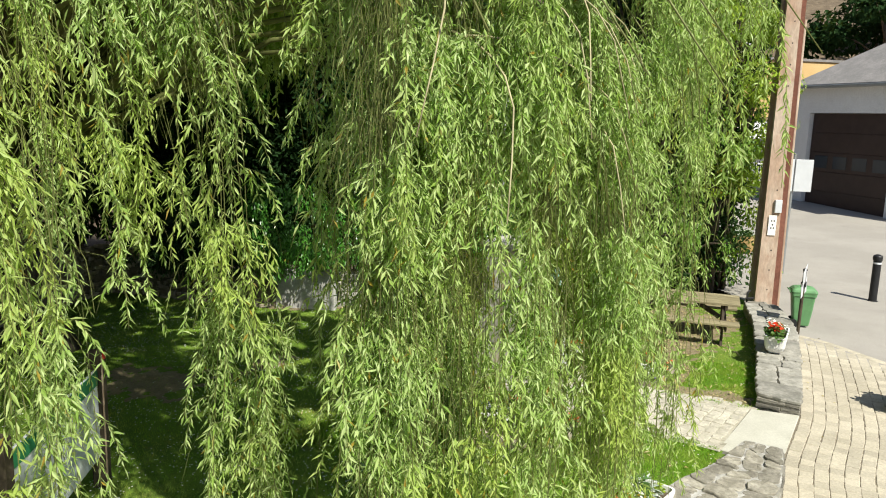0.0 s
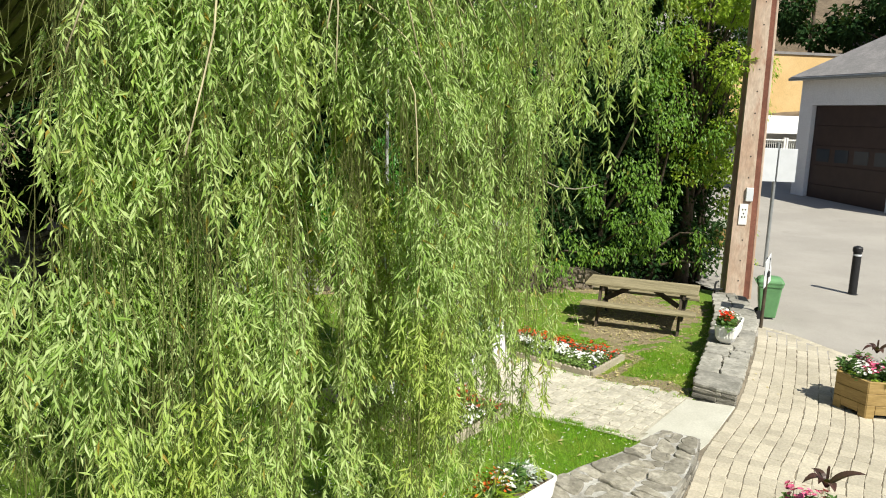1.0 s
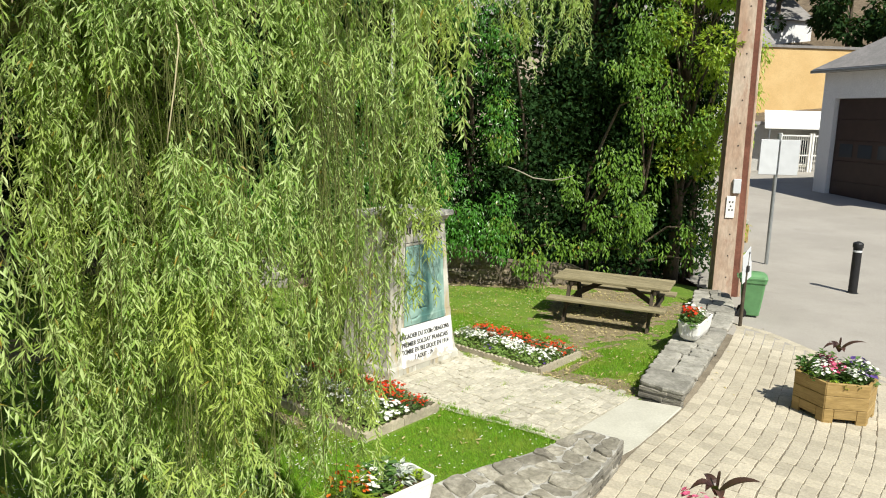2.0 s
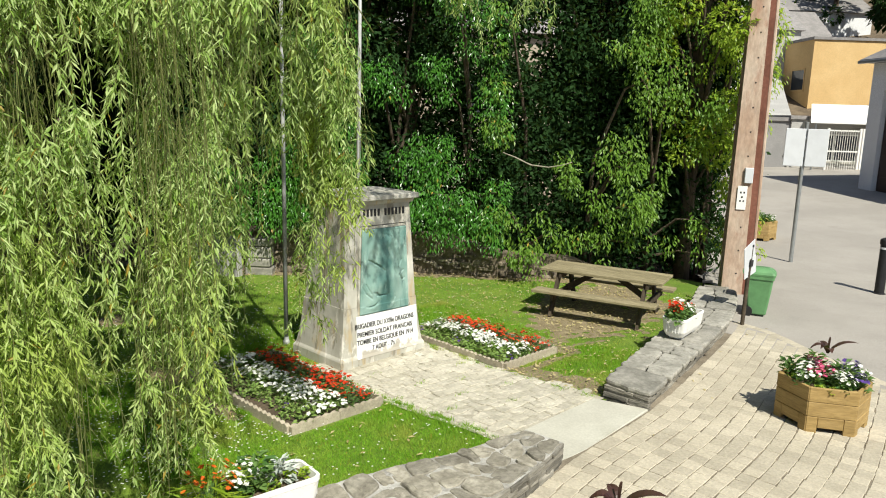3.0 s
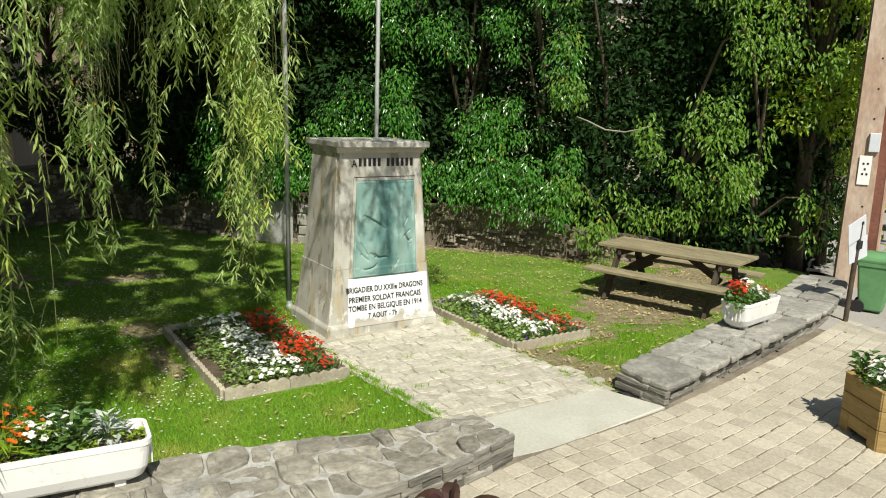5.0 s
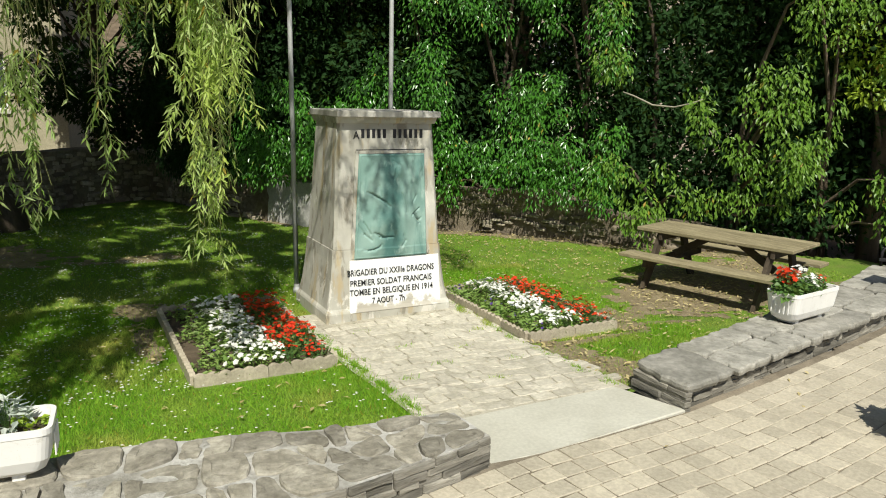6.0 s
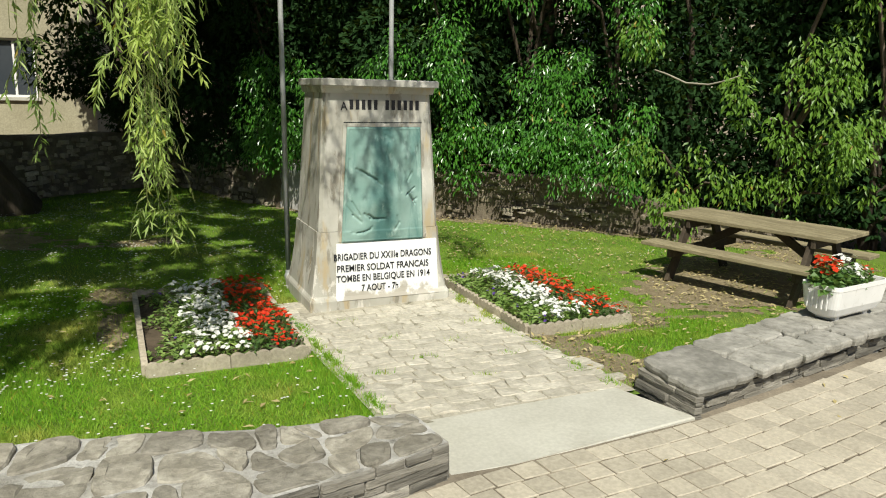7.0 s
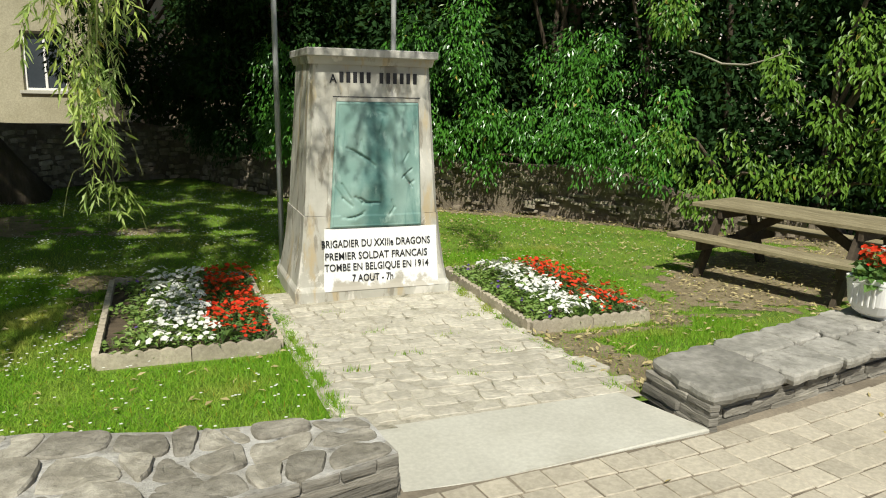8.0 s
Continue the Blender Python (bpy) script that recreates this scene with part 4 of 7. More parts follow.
def canna_leaf(turn, rise, length, wide, fall):
    """A broad leaf that climbs from the stalk and bows over: a strip with a keel."""
    n = 9
    u = np.linspace(0, 1, n)
    out = length * (0.55 * u + 0.45 * u ** 2)
    up = rise * np.sin(u * 1.7) - fall * u ** 3
    w = wide * np.sin(np.clip(u * 0.94 + 0.06, 0, 1) * math.pi) ** 0.75 * 0.5
    c, d = math.cos(radians(turn)), math.sin(radians(turn))
    rows = [np.stack([c * out - d * w * k, d * out + c * w * k, 0.24 + up + (0.25 * w if k else 0)], 1) for k in (-1, 0, 1)]
    V = np.stack(rows, 1).reshape(-1, 3)
    a = np.arange(n - 1)[:, None] * 3
    return V, np.concatenate([a + [[0, 1, 4]], a + [[0, 4, 3]], a + [[1, 2, 5]], a + [[1, 5, 4]]])


BIG_DARK = gathered("dark canna", [(*canna_leaf(*leaf), M["purple"]) for leaf in ((-25, 0.17, 0.36, 0.13, 0.0), (165, 0.15, 0.24, 0.12, 0.12), (95, 0.13, 0.22, 0.10, 0.04), (-110, 0.12, 0.22, 0.10, 0.06), (40, 0.20, 0.04, 0.03, 0.0), (200, 0.15, 0.15, 0.10, 0.08))])

tr = make_trough(-3.46, -2.68, 0.335, -5, "white trough with orange, red and white flowers on the low wall", 0.84, 0.34, 0.285)
for me, name, x, y, s, lab in ((SPIKY, "flowering_plant", -0.33, -0.02, 1.15, "spiky plant with orange flowers"), (SPIKY, "flowering_plant", -0.24, 0.05, 1.0, "spiky plant with orange flowers"), (WHITE_BUSH, "flowering_plant", -0.15, -0.02, 1.0, "white flowering plant"), (RED_GERANIUM, "flowering_plant", -0.19, 0.08, 0.6, "red geranium"), (WHITE_BUSH, "flowering_plant", -0.04, 0.05, 0.9, "white flowering plant"), (GREEN_BUSH, "leafy_plant", 0.02, 0.03, 1.0, "tall green leafy plant"), (SILVER_BUSH, "leafy_plant", 0.21, 0.03, 1.0, "silver-leaved plant"), (LOW_BUSH, "leafy_plant", 0.31, 0.0, 1.0, "low yellow-green plant"), (LOW_BUSH, "leafy_plant", 0.10, -0.04, 0.8, "low yellow-green plant")):
    plant(name, me, tr, x, y, 0.22, s, lab)
tr2 = make_trough(3.10, -2.38, 0.297, 8, "white trough with red and white flowers on the low wall", 0.74, 0.33, 0.30)
for me, x, y, s, lab in ((RED_GERANIUM, -0.29, 0.0, 1.0, "red geranium in full flower"), (RED_GERANIUM, -0.22, 0.05, 1.05, "red geranium in full flower"), (GREEN_BUSH, -0.10, 0.0, 0.8, "green leafy plant"), (SILVER_BUSH, 0.0, 0.05, 0.8, "silver-leaved plant"), (WHITE_BUSH, 0.10, 0.06, 1.1, "white flowering plant"), (WHITE_BUSH, 0.02, -0.04, 0.9, "white flowering plant"), (GREEN_BUSH, 0.2, 0.0, 0.7, "green leafy plant"), (RED_GERANIUM, 0.29, 0.02, 0.6, "red geranium in full flower")):
    plant("flowering_plant", me, tr2, x, y, 0.22, s, lab)


# ---- hexagonal wooden planters ----
def make_planter(x, y, z, rz, edge=0.45, high=0.47, label="hexagonal pine planter box with pink, red and white flowers", kinds=None, big=True, lift=0.04):
    t = thing("wooden_planter", x, y, z, rz, label, "planter", "hexagonal planters on the square")
    for k in range(6):
        m = pose(0, 0, 0, 0, 0, 60 * k)
        r = edge * math.sqrt(3) / 2
        rows = 3
        for j in range(rows):
            z0 = 0.02 + (high - 0.02) * j / rows
            z1 = 0.02 + (high - 0.02) * (j + 1) / rows - 0.003
            if j == 0:
                for a, b in ((-edge / 2 + 0.004, -0.12), (0.12, edge / 2 - 0.004)):
                    part("side_board", boxed(r - 0.035, r, a, b, 0.0, z1, 0.005, 1, m), M["pine"], t)
                part("side_board", boxed(r - 0.035, r, -0.118, 0.118, 0.055, z1, 0.005, 1, m), M["pine"], t)
            else:
                part("side_board", boxed(r - 0.035, r, -edge / 2 + 0.004, edge / 2 - 0.004, z0, z1, 0.005, 1, m), M["pine"], t)
        part("corner_post", boxed(edge - 0.075, edge - 0.035, -0.03, 0.03, 0.0, high - 0.01, 0.004, 1, pose(0, 0, 0, 0, 0, 60 * k + 30)), M["pine"], t)
    hexa = lambda q: [((edge - 0.04) * math.cos(radians(60 * k + 30)), (edge - 0.04) * math.sin(radians(60 * k + 30)), q) for k in range(6)]
    part("soil", loft(bmesh.new(), [hexa(high - 0.14), hexa(high - 0.07)]), M["soil"], t)
    spots = [(0.0, 0.0)] + [(0.17 * math.cos(a), 0.17 * math.sin(a)) for a in np.arange(0.3, 6.3, 1.05)] + [(0.31 * math.cos(a), 0.31 * math.sin(a)) for a in np.arange(0.1, 6.2, 0.57)]
    kinds = kinds or [PINK_BUSH, WHITE_BUSH, LOW_BUSH, WHITE_BUSH, GREEN_BUSH, PINK_BUSH, LOW_BUSH, RED_GERANIUM, BLUE_BUSH, LOW_BUSH, WHITE_BUSH]
    for i, (px, py) in enumerate(spots):
        plant("flowering_plant", kinds[(i * 5 + i // 3) % len(kinds)], t, px, py, high - 0.08, RNG.uniform(0.8, 1.1), "mixed summer bedding plant")
    if big:
        ob = plant("dark_leaf_plant", BIG_DARK, t, 0.02, 0.0, high - 0.02, 1.15, "dark purple broad-leaved plant")
        ob.matrix_basis = pose(0.02, 0, high + lift, 0, 0, -40 - rz) @ Matrix.Diagonal((0.76, 0.76, 0.84, 1))
    return t


# orientation follows the edge that faces west
make_planter(2.08, -4.47, float(plaza_z(2.08, 0)) + 0.012, 31)
make_planter(-2.34, -4.74, float(plaza_z(-2.34, 0)) + 0.012, 12, high=0.42, kinds=[PINK_BUSH, LOW_BUSH, PINK_BUSH, LOW_BUSH, GREEN_BUSH, PINK_BUSH, LOW_BUSH], lift=0.10)
make_planter(13.7, 0.95, float(plaza_z(13.7, 0)) + 0.012, 25, 0.45, 0.50, "hexagonal pine planter box with white flowers by the street", [WHITE_BUSH, GREEN_BUSH], False)


# ---- wheelie bin ----
def make_bin(x, y, z, rz):
    t = thing("wheelie_bin", x, y, z, rz, "green plastic wheelie bin standing by the sign post", "bin")
    rings = []
    for zz, hx, hy in ((0.05, 0.145, 0.165), (0.07, 0.16, 0.18), (0.40, 0.198, 0.222), (0.72, 0.225, 0.255), (0.73, 0.245, 0.275), (0.79, 0.250, 0.28), (0.79, 0.22, 0.25), (0.70, 0.20, 0.23)):
        rings.append([(a, b, zz) for a, b in rounded(hx, hy, 0.045, 4)])
    part("body", loft(bmesh.new(), rings), M["bin"], t)
    lid = part("lid", loft(bmesh.new(), [[(a, b, zz) for a, b in rounded(hx, hy, 0.06, 4)] for zz, hx, hy in ((0.792, 0.255, 0.29), (0.825, 0.262, 0.297), (0.865, 0.245, 0.275), (0.905, 0.20, 0.225), (0.928, 0.13, 0.15), (0.935, 0.05, 0.06))]), M["bin"], t)
    part("handle", tube(bmesh.new(), [(-0.16, 0.31, 0.80), (-0.16, 0.33, 0.84), (0.16, 0.33, 0.84), (0.16, 0.31, 0.80)], 0.014, 8), M["bin"], t)
    for s in (-1, 1):
        w = part("wheel", lathe(bmesh.new(), [(0.05, -0.022), (0.095, -0.022), (0.1, -0.012), (0.1, 0.012), (0.095, 0.022), (0.05, 0.022)], 18, pose(s * 0.19, 0.18, 0.10, 0, 90, 0)), M["rubber"], t)
    return t


make_bin(5.98, -2.21, float(plaza_z(5.9, 0)), 20)
bpy.data.objects["wheelie_bin"].scale = (0.74, 0.78, 0.86)


# ---- posts and signs ----
def make_bollard(x, y):
    t = thing("bollard", x, y, float(plaza_z(x, y)), 0, "black metal bollard with a pale band at the street", "bollard")
    part("post", lathe(bmesh.new(), [(0.085, 0.0), (0.085, 0.94), (0.10, 0.95), (0.10, 1.03), (0.085, 1.05), (0.03, 1.075)], 20), M["iron"], t, smooth=False)
    part("band", lathe(bmesh.new(), [(0.0865, 0.86), (0.0865, 0.90)], 20), M["sheet"], t)
    part("base_ring", lathe(bmesh.new(), [(0.11, 0.0), (0.11, 0.02), (0.087, 0.03)], 20), M["iron"], t)


make_bollard(9.62, -3.03)


def make_notice_post(x, y):
    t = thing("notice_post", x, y, float(plaza_z(x, y)), 0, "dark leaning wooden post with white notice sheets", "sign post", ry=2.0)
    part("post", tube(bmesh.new(), [(0, 0, -0.02), (0, 0, 1.22)], 0.030, 12), M["darkwood"], t)
    part("cap", lathe(bmesh.new(), [(0.038, 1.22), (0.038, 1.25), (0.012, 1.265)], 12), M["iron"], t)
    for k, (a, b) in enumerate(((0.72, 1.0), (0.98, 1.24))):
        part("notice", boxed(0.04, 0.42 + 0.04 * k, -0.012 - 0.012 * k, -0.002 - 0.012 * k, a, b, 0.003, 1, pose(0, 0, 0.02, 0, -14 - 4 * k, -2 + 5 * k)), M["sheet"], t, "white printed notice sheet")
    part("clamp", boxed(-0.045, 0.05, -0.04, 0.04, 0.92, 1.02, 0.006), M["iron"], t)


make_notice_post(5.16, -2.33)


def make_street_sign(x, y):
    t = thing("street_sign", x, y, float(plaza_z(x, y)), 0, "pair of white panels on a grey sign post seen from behind", "street sign")
    part("post", tube(bmesh.new(), [(0, 0, 0), (0, 0, 3.12)], 0.045, 12), M["galva"], t)
    part("post_cap", lathe(bmesh.new(), [(0.05, 3.12), (0.05, 3.14), (0.01, 3.15)], 12), M["galva"], t)
    for a, b, turn in ((-0.44, -0.02, -52), (0.02, 0.46, -58)):
        part("panel", boxed(a, b, -0.085, -0.06, 2.18, 3.0, 0.008, 1, pose(0, 0, 0, 0, 0, turn)), M["sheet"], t, "blank pale sign panel")
    for zz in (2.4, 2.8):
        part("bracket", boxed(-0.2, 0.2, -0.062, -0.03, zz - 0.02, zz + 0.02, 0.003, 1, pose(0, 0, 0, 0, 0, -55)), M["galva"], t)


make_street_sign(11.45, -0.74)


def make_pole(x, y, rz):
    t = thing("utility_pole", x, y, -0.1, rz, "tall rust-stained concrete utility pole with a paper notice", "utility pole")

    def flange(u0, u1, v0, v1, mat, name):
        bm = bmesh.new()
        rings = []
        for zz, s in ((0, 1.0), (3, 0.9), (6, 0.8), (9.5, 0.68)):
            rings.append([(u * s, v * s, zz) for u, v in ((u0, v0), (u1, v0), (u1, v1), (u0, v1))])
        loft(bm, rings)
        part(name, bm, mat, t)

    flange(-0.21, 0.15, -0.22, -0.14, M["mast"], "flange")
    flange(-0.21, 0.15, 0.14, 0.22, M["mast"], "flange")
    flange(-0.10, 0.06, -0.138, 0.138, M["mastshade"], "web")
    # strip and tube added in place of the shaded recess and pale far flange
    flange(0.152, 0.265, -0.20, -0.08, M["mastshade"], "cable_duct")
    part("conduit", tube(bmesh.new(), [(0.30, -0.13, 0.0), (0.27, -0.117, 3.0), (0.242, -0.104, 6.0)], 0.032, 8), M["mast"], t)
    bm = bmesh.new()
    for i in range(14):
        zz = 0.5 + 0.42 * i
        s = 1 - 0.034 * zz
        lathe(bm, [(0.014, 0.0), (0.014, 0.004)], 8, pose(0.02 * s, -0.222 * s, zz, 90, 0, 0))
    part("bolt_row", bm, M["rubber"], t)
    paper = part("notice", boxed(-0.10, 0.06, -0.224, -0.216, 1.66, 2.08, 0.002, 1, pose(0, 0.022, 0, 0.9, 0, 0)), M["whitepaint"], t, "white paper notice")
    for u, q in ((-0.055, 1.80), (0.0, 1.80), (-0.03, 1.87), (-0.055, 1.95), (0.0, 1.95)):
        part("print_bar", boxed(u, u + 0.026, -0.2275, -0.2245, q, q + 0.03, 0.0005, 1, pose(0, 0.022, 0, 0.9, 0, 0)), M["black"], paper)
    part("meter_box", boxed(-0.01, 0.13, -0.262, -0.196, 2.13, 2.40, 0.008), M["sheet"], t, "small white cable box")
    return t


make_pole(7.35, -1.18, -58)


def make_info_board(x, y, rz):
    t = thing("information_board", x, y, float(lawn_z(x, y)), rz, "wooden information board with green-headed pale panel", "notice board")
    for s in (0.0, -2.0):
        part("post", boxed(s - 0.07, s + 0.07, -0.07, 0.07, -0.05, 1.42, 0.01), M["darkwood"], t)
    part("panel", boxed(-1.92, -0.08, -0.03, 0.0, 0.35, 1.25, 0.004), M["print"], t, "pale printed panel")
    part("header", boxed(-1.92, -0.08, -0.036, -0.031, 1.10, 1.25, 0.001), M["green"], t, "green header strip")
    part("edge_strip", boxed(-0.085, -0.062, -0.085, -0.071, 0.0, 1.40, 0.004), M["mast"], t, "orange-brown edge strip")
    part("trail_mark", boxed(-0.03, 0.05, -0.078, -0.0705, 1.33, 1.41, 0.002), M["redmark"], t, "red and white trail mark")
    return t


make_info_board(-5.55, 2.15, 42)


# ---- bent iron stub on the end of the wall ----
stub = thing("iron_stub", 6.28, -1.14, 0.28, -40, "short bent dark iron stub set in the wall's end", "iron bar")
part("upright", tube(bmesh.new(), [(0, 0, -0.06), (0, 0, 0.16), (0.02, 0, 0.21), (0.07, 0, 0.225)], [0.022, 0.02, 0.02, 0.016], 8), M["iron"], stub, "", True)
part("strap", boxed(-0.03, 0.16, -0.012, 0.012, 0.045, 0.085, 0.004), M["iron"], stub)

# ---- weeping willow ----
class Withies:
    """Gathers hanging withies, their side shoots and their leaves."""

    def __init__(self):
        self.leaf, self.sv, self.sf, self.si, self.at = [], [], [], [], 0

    def stem(self, line, r):
        for c in line:
            for t in (0, 2.09, 4.19):
                self.sv.append((c[0] + r * math.cos(t), c[1] + r * math.sin(t), c[2]))
        for q in range(len(line) - 1):
            for t in range(3):
                a, b = self.at + q * 3 + t, self.at + q * 3 + (t + 1) % 3
                self.sf.append((a, b, b + 3, a + 3))
                self.si.append(self.at)
        self.at += 3 * len(line)

    def leaves(self, line, step, length, wide):
        seg = np.linalg.norm(np.diff(line, axis=0), axis=1)
        s = np.concatenate([[0], np.cumsum(seg)])
        q = np.arange(0.02, s[-1], step) + RNG.uniform(-0.3, 0.3) * step
        n = len(q)
        if n == 0:
            return
        P = np.stack([np.interp(q, s, line[:, k]) for k in range(3)], 1)
        way = np.stack([np.interp(q, s, np.gradient(line[:, k])) for k in range(3)], 1)
        way /= np.linalg.norm(way, axis=1)[:, None] + 1e-9
        a = np.arange(n) * 2.4 + RNG.uniform(0, 6.3) + RNG.normal(0, 0.5, n)
        out = np.stack([np.cos(a), np.sin(a), RNG.uniform(-0.25, 0.35, n)], 1)
        D = way * RNG.uniform(0.2, 1.0, (n, 1)) + out * RNG.uniform(0.2, 1.2, (n, 1)) + RNG.normal(0, 0.2, (n, 3)) + np.array([0, 0, -0.44])
        N = out * 0.6 + RNG.normal(0, 0.6, (n, 3)) + np.array([0, -0.15, 0.45])
        self.leaf.append((P, D, N, length * RNG.uniform(0.6, 1.2, n), wide * RNG.uniform(0.7, 1.25, n)))

    def hang(self, x, y, z, length, out, step=0.014, leaf=0.070, wide=0.0125, shoots=True, bare_to=None, reach=0.46):
        n = max(5, int(length / 0.24))
        u = np.linspace(0, 1, n)
        w = RNG.normal(0, 0.035, 6)
        arch = 0.45 * (1 - u) ** 3
        line = np.stack([x - out[0] * arch + w[0] * np.sin(u * 5 + w[1] * 80) + w[4] * 2.5 * u, y - out[1] * arch + w[2] * np.sin(u * 6 + w[3] * 80) + w[5] * 2.5 * u, z - length * (u - 0.06 * np.sin(u * math.pi))], 1)
        self.stem(line, 0.0022)
        bare = int(n * (RNG.uniform(0.0, 0.22) if bare_to is None else bare_to))
        self.leaves(line[bare:], step, leaf, wide)
        if not shoots:
            return
        for k in range(int(length * 6.5)):
            i = int(RNG.integers(bare, n))
            ln = RNG.uniform(0.12, 0.42)
            a = RNG.uniform(0, 2 * math.pi)
            v = np.linspace(0, 1, 4)
            side = np.stack([line[i, 0] + math.cos(a) * ln * reach * v ** 0.7, line[i, 1] + math.sin(a) * ln * reach * v ** 0.7, line[i, 2] + ln * (0.10 * v - 0.85 * v ** 1.8)], 1)
            self.stem(side, 0.0015)
            self.leaves(side, step * 0.85, leaf * 0.92, wide)


def make_willow():
    base = Vector((-3.7, 6.9, 0))
    t = thing("willow_tree", base.x, base.y, 0.0, 0, "large weeping willow with long hanging yellow-green withies", "willow tree")
    trunk = [Vector(p) for p in ((-3.75, 6.95, -0.1), (-3.95, 6.8, 0.35), (-4.45, 6.3, 1.3), (-5.1, 5.3, 2.8), (-5.3, 3.9, 4.6), (-5.4, 2.4, 6.4))]
    bm = tube(bmesh.new(), [p - base for p in trunk], [0.52, 0.40, 0.34, 0.30, 0.26, 0.16], 14)
    for v in bm.verts:
        v.co += noise.noise_vector(v.co * 3.0) * 0.06
    part("trunk", bm, M["bark"], t, "dark rough leaning trunk", True)
    wi, heads = Withies(), []
    rim, nrm, s = smooth_line([(-6.98, -2.72), (-6.35, -3.05), (-5.2, -2.95), (-4.4, -2.75), (-3.95, -2.7)], 160)
    # the curtain: a thick sheet of bunches in four uneven layers, with dark gaps between them
    spots = []
    for layer, (inset, gap) in enumerate(((0.0, 0.36), (0.42, 0.36), (0.95, 0.46))):
        q = RNG.uniform(0, gap)
        while q < s[-1]:
            i = int(q / s[-1] * 159)
            x, y = rim[i] + nrm[i] * (inset + RNG.normal(0, 0.20))
            q += gap * RNG.uniform(0.6, 1.4)
            if noise.noise(Vector((x * 1.5, y * 1.5, layer * 3.0))) < -0.16 or y + 4.737 > 1.08 * (x + 9.256) or (x > -4.45 and layer > 0):
                continue
            spots.append((x, y, 0.50 + 0.25 * float(ramp01(x, -5.2, -3.8)) + 0.10 * layer + abs(RNG.normal(0, 0.25)), int(RNG.integers(17, 27)), 0.078, -nrm[i], 4.8 + 0.3 * layer))
    # single bunches that hang free at both ends of it
    for x, y, tip, count, wide_by in ((-1.98, -1.28, 1.22, 12, 0.06), (-2.12, -1.70, 1.75, 8, 0.06), (-1.93, -1.72, 2.05, 11, 0.07), (-1.84, -1.5, 2.4, 8, 0.07), (-3.05, -1.68, 1.66, 10, 0.06), (-2.52, -1.35, 1.92, 9, 0.06), (-3.62, -2.25, 1.05, 8, 0.07), (-4.0, -3.08, 1.25, 12, 0.08), (-3.98, -2.75, 1.5, 4, 0.06), (-4.65, -2.95, 0.85, 14, 0.09), (-4.25, -2.98, 0.9, 12, 0.08), (-4.55, -2.35, 0.95, 9, 0.08), (-6.45, -2.0, 2.9, 8, 0.10), (-2.3, -1.6, 2.65, 10, 0.10), (-3.15, -1.85, 2.35, 11, 0.09), (-2.78, -1.5, 2.35, 14, 0.10),
                                      (-3.3, -3.0, 3.3, 11, 0.16), (-2.9, -2.7, 3.45, 11, 0.16), (-3.65, -3.2, 3.1, 11, 0.16), (-2.6, -2.4, 3.6, 9, 0.14),
                                      (-7.05, -1.02, 3.0, 6, 0.10), (-6.82, -1.36, 2.9, 5, 0.06), (-6.55, -1.30, 2.6, 2, 0.04), (-7.3, -0.7, 1.2, 6, 0.12), (-7.75, -1.5, 1.9, 9, 0.10), (-8.0, -1.95, 2.0, 11, 0.09), (-7.1, -1.0, 3.1, 10, 0.16), (-6.85, -1.35, 3.3, 9, 0.12), (-7.5, -0.8, 2.9, 9, 0.16), (-6.75, -1.85, 0.9, 5, 0.10)):
        spots.append((x, y, tip, count, wide_by, (0.5, -0.8), 4.9))
    for x, y, tip, count, wide_by, out, top in spots:
        z = top + RNG.normal(0, 0.2)
        heads.append((x, y, z))
        for k in range(count):
            # the withies of a bunch thin out towards its tip
            f = RNG.uniform(0, 1) if k else 0.0
            ox, oy = RNG.normal(0, wide_by * (0.6 + 0.7 * f), 2)
            low = tip + 1.9 * f ** 1.4
            wi.hang(x + ox, y + oy, z + RNG.normal(0, 0.12), max(0.6, z - low), out, *((0.0135, 0.072, 0.013) if x < -3.7 else (0.019, 0.092, 0.017)), reach=0.55 if x < -3.7 else 0.42)
    # a low mass on nearly bare long withies at the dark end
    for x, y in ((-6.85, -1.75), (-6.70, -1.85), (-6.95, -1.45)):
        for k in range(3):
            wi.hang(x + RNG.normal(0, 0.10), y + RNG.normal(0, 0.10), 4.9, 4.9 - 0.7 - RNG.uniform(0, 0.9), (0.3, -0.8), bare_to=0.50)
    # thin pale branches that arch out through the sheet
    for k in range(11):
        i = int(RNG.integers(15, 145))
        o, d = Vector((*rim[i], 0)), Vector((*nrm[i], 0))
        side = Vector((-d.y, d.x, 0)) * RNG.uniform(-0.7, 0.7)
        z = RNG.uniform(3.5, 4.3)
        bow, _, _ = smooth_line([tuple(p) for p in (o + d * 1.3 - side * 0.6 + Vector((0, 0, z + 0.45)), o + d * 0.6 - side * 0.1 + Vector((0, 0, z + 0.45)), o + d * 0.05 + side * 0.45 + Vector((0, 0, z + 0.16)), o - d * 0.14 + side + Vector((0, 0, z - 0.40)))], 14)
        part("branch", tube(bmesh.new(), [Vector(p) - base for p in bow], [0.011 - 0.0006 * q for q in range(14)], 6), M["paletwig"], t, "", True)
    P, D, N, L, W = (np.concatenate(v) for v in zip(*wi.leaf))
    # leaves stand in clumps, with bare stretches between
    full = np.array([noise.noise(Vector((p[0] * 3.0, p[1] * 3.0, p[2] * 1.7))) for p in P]) > RNG.uniform(-0.26, 0.10, len(P))
    full &= np.array([noise.noise(Vector((p[0] * 1.15, p[1] * 1.15, p[2] * 0.8 + 9.0))) for p in P]) > RNG.uniform(-0.50, -0.27, len(P))
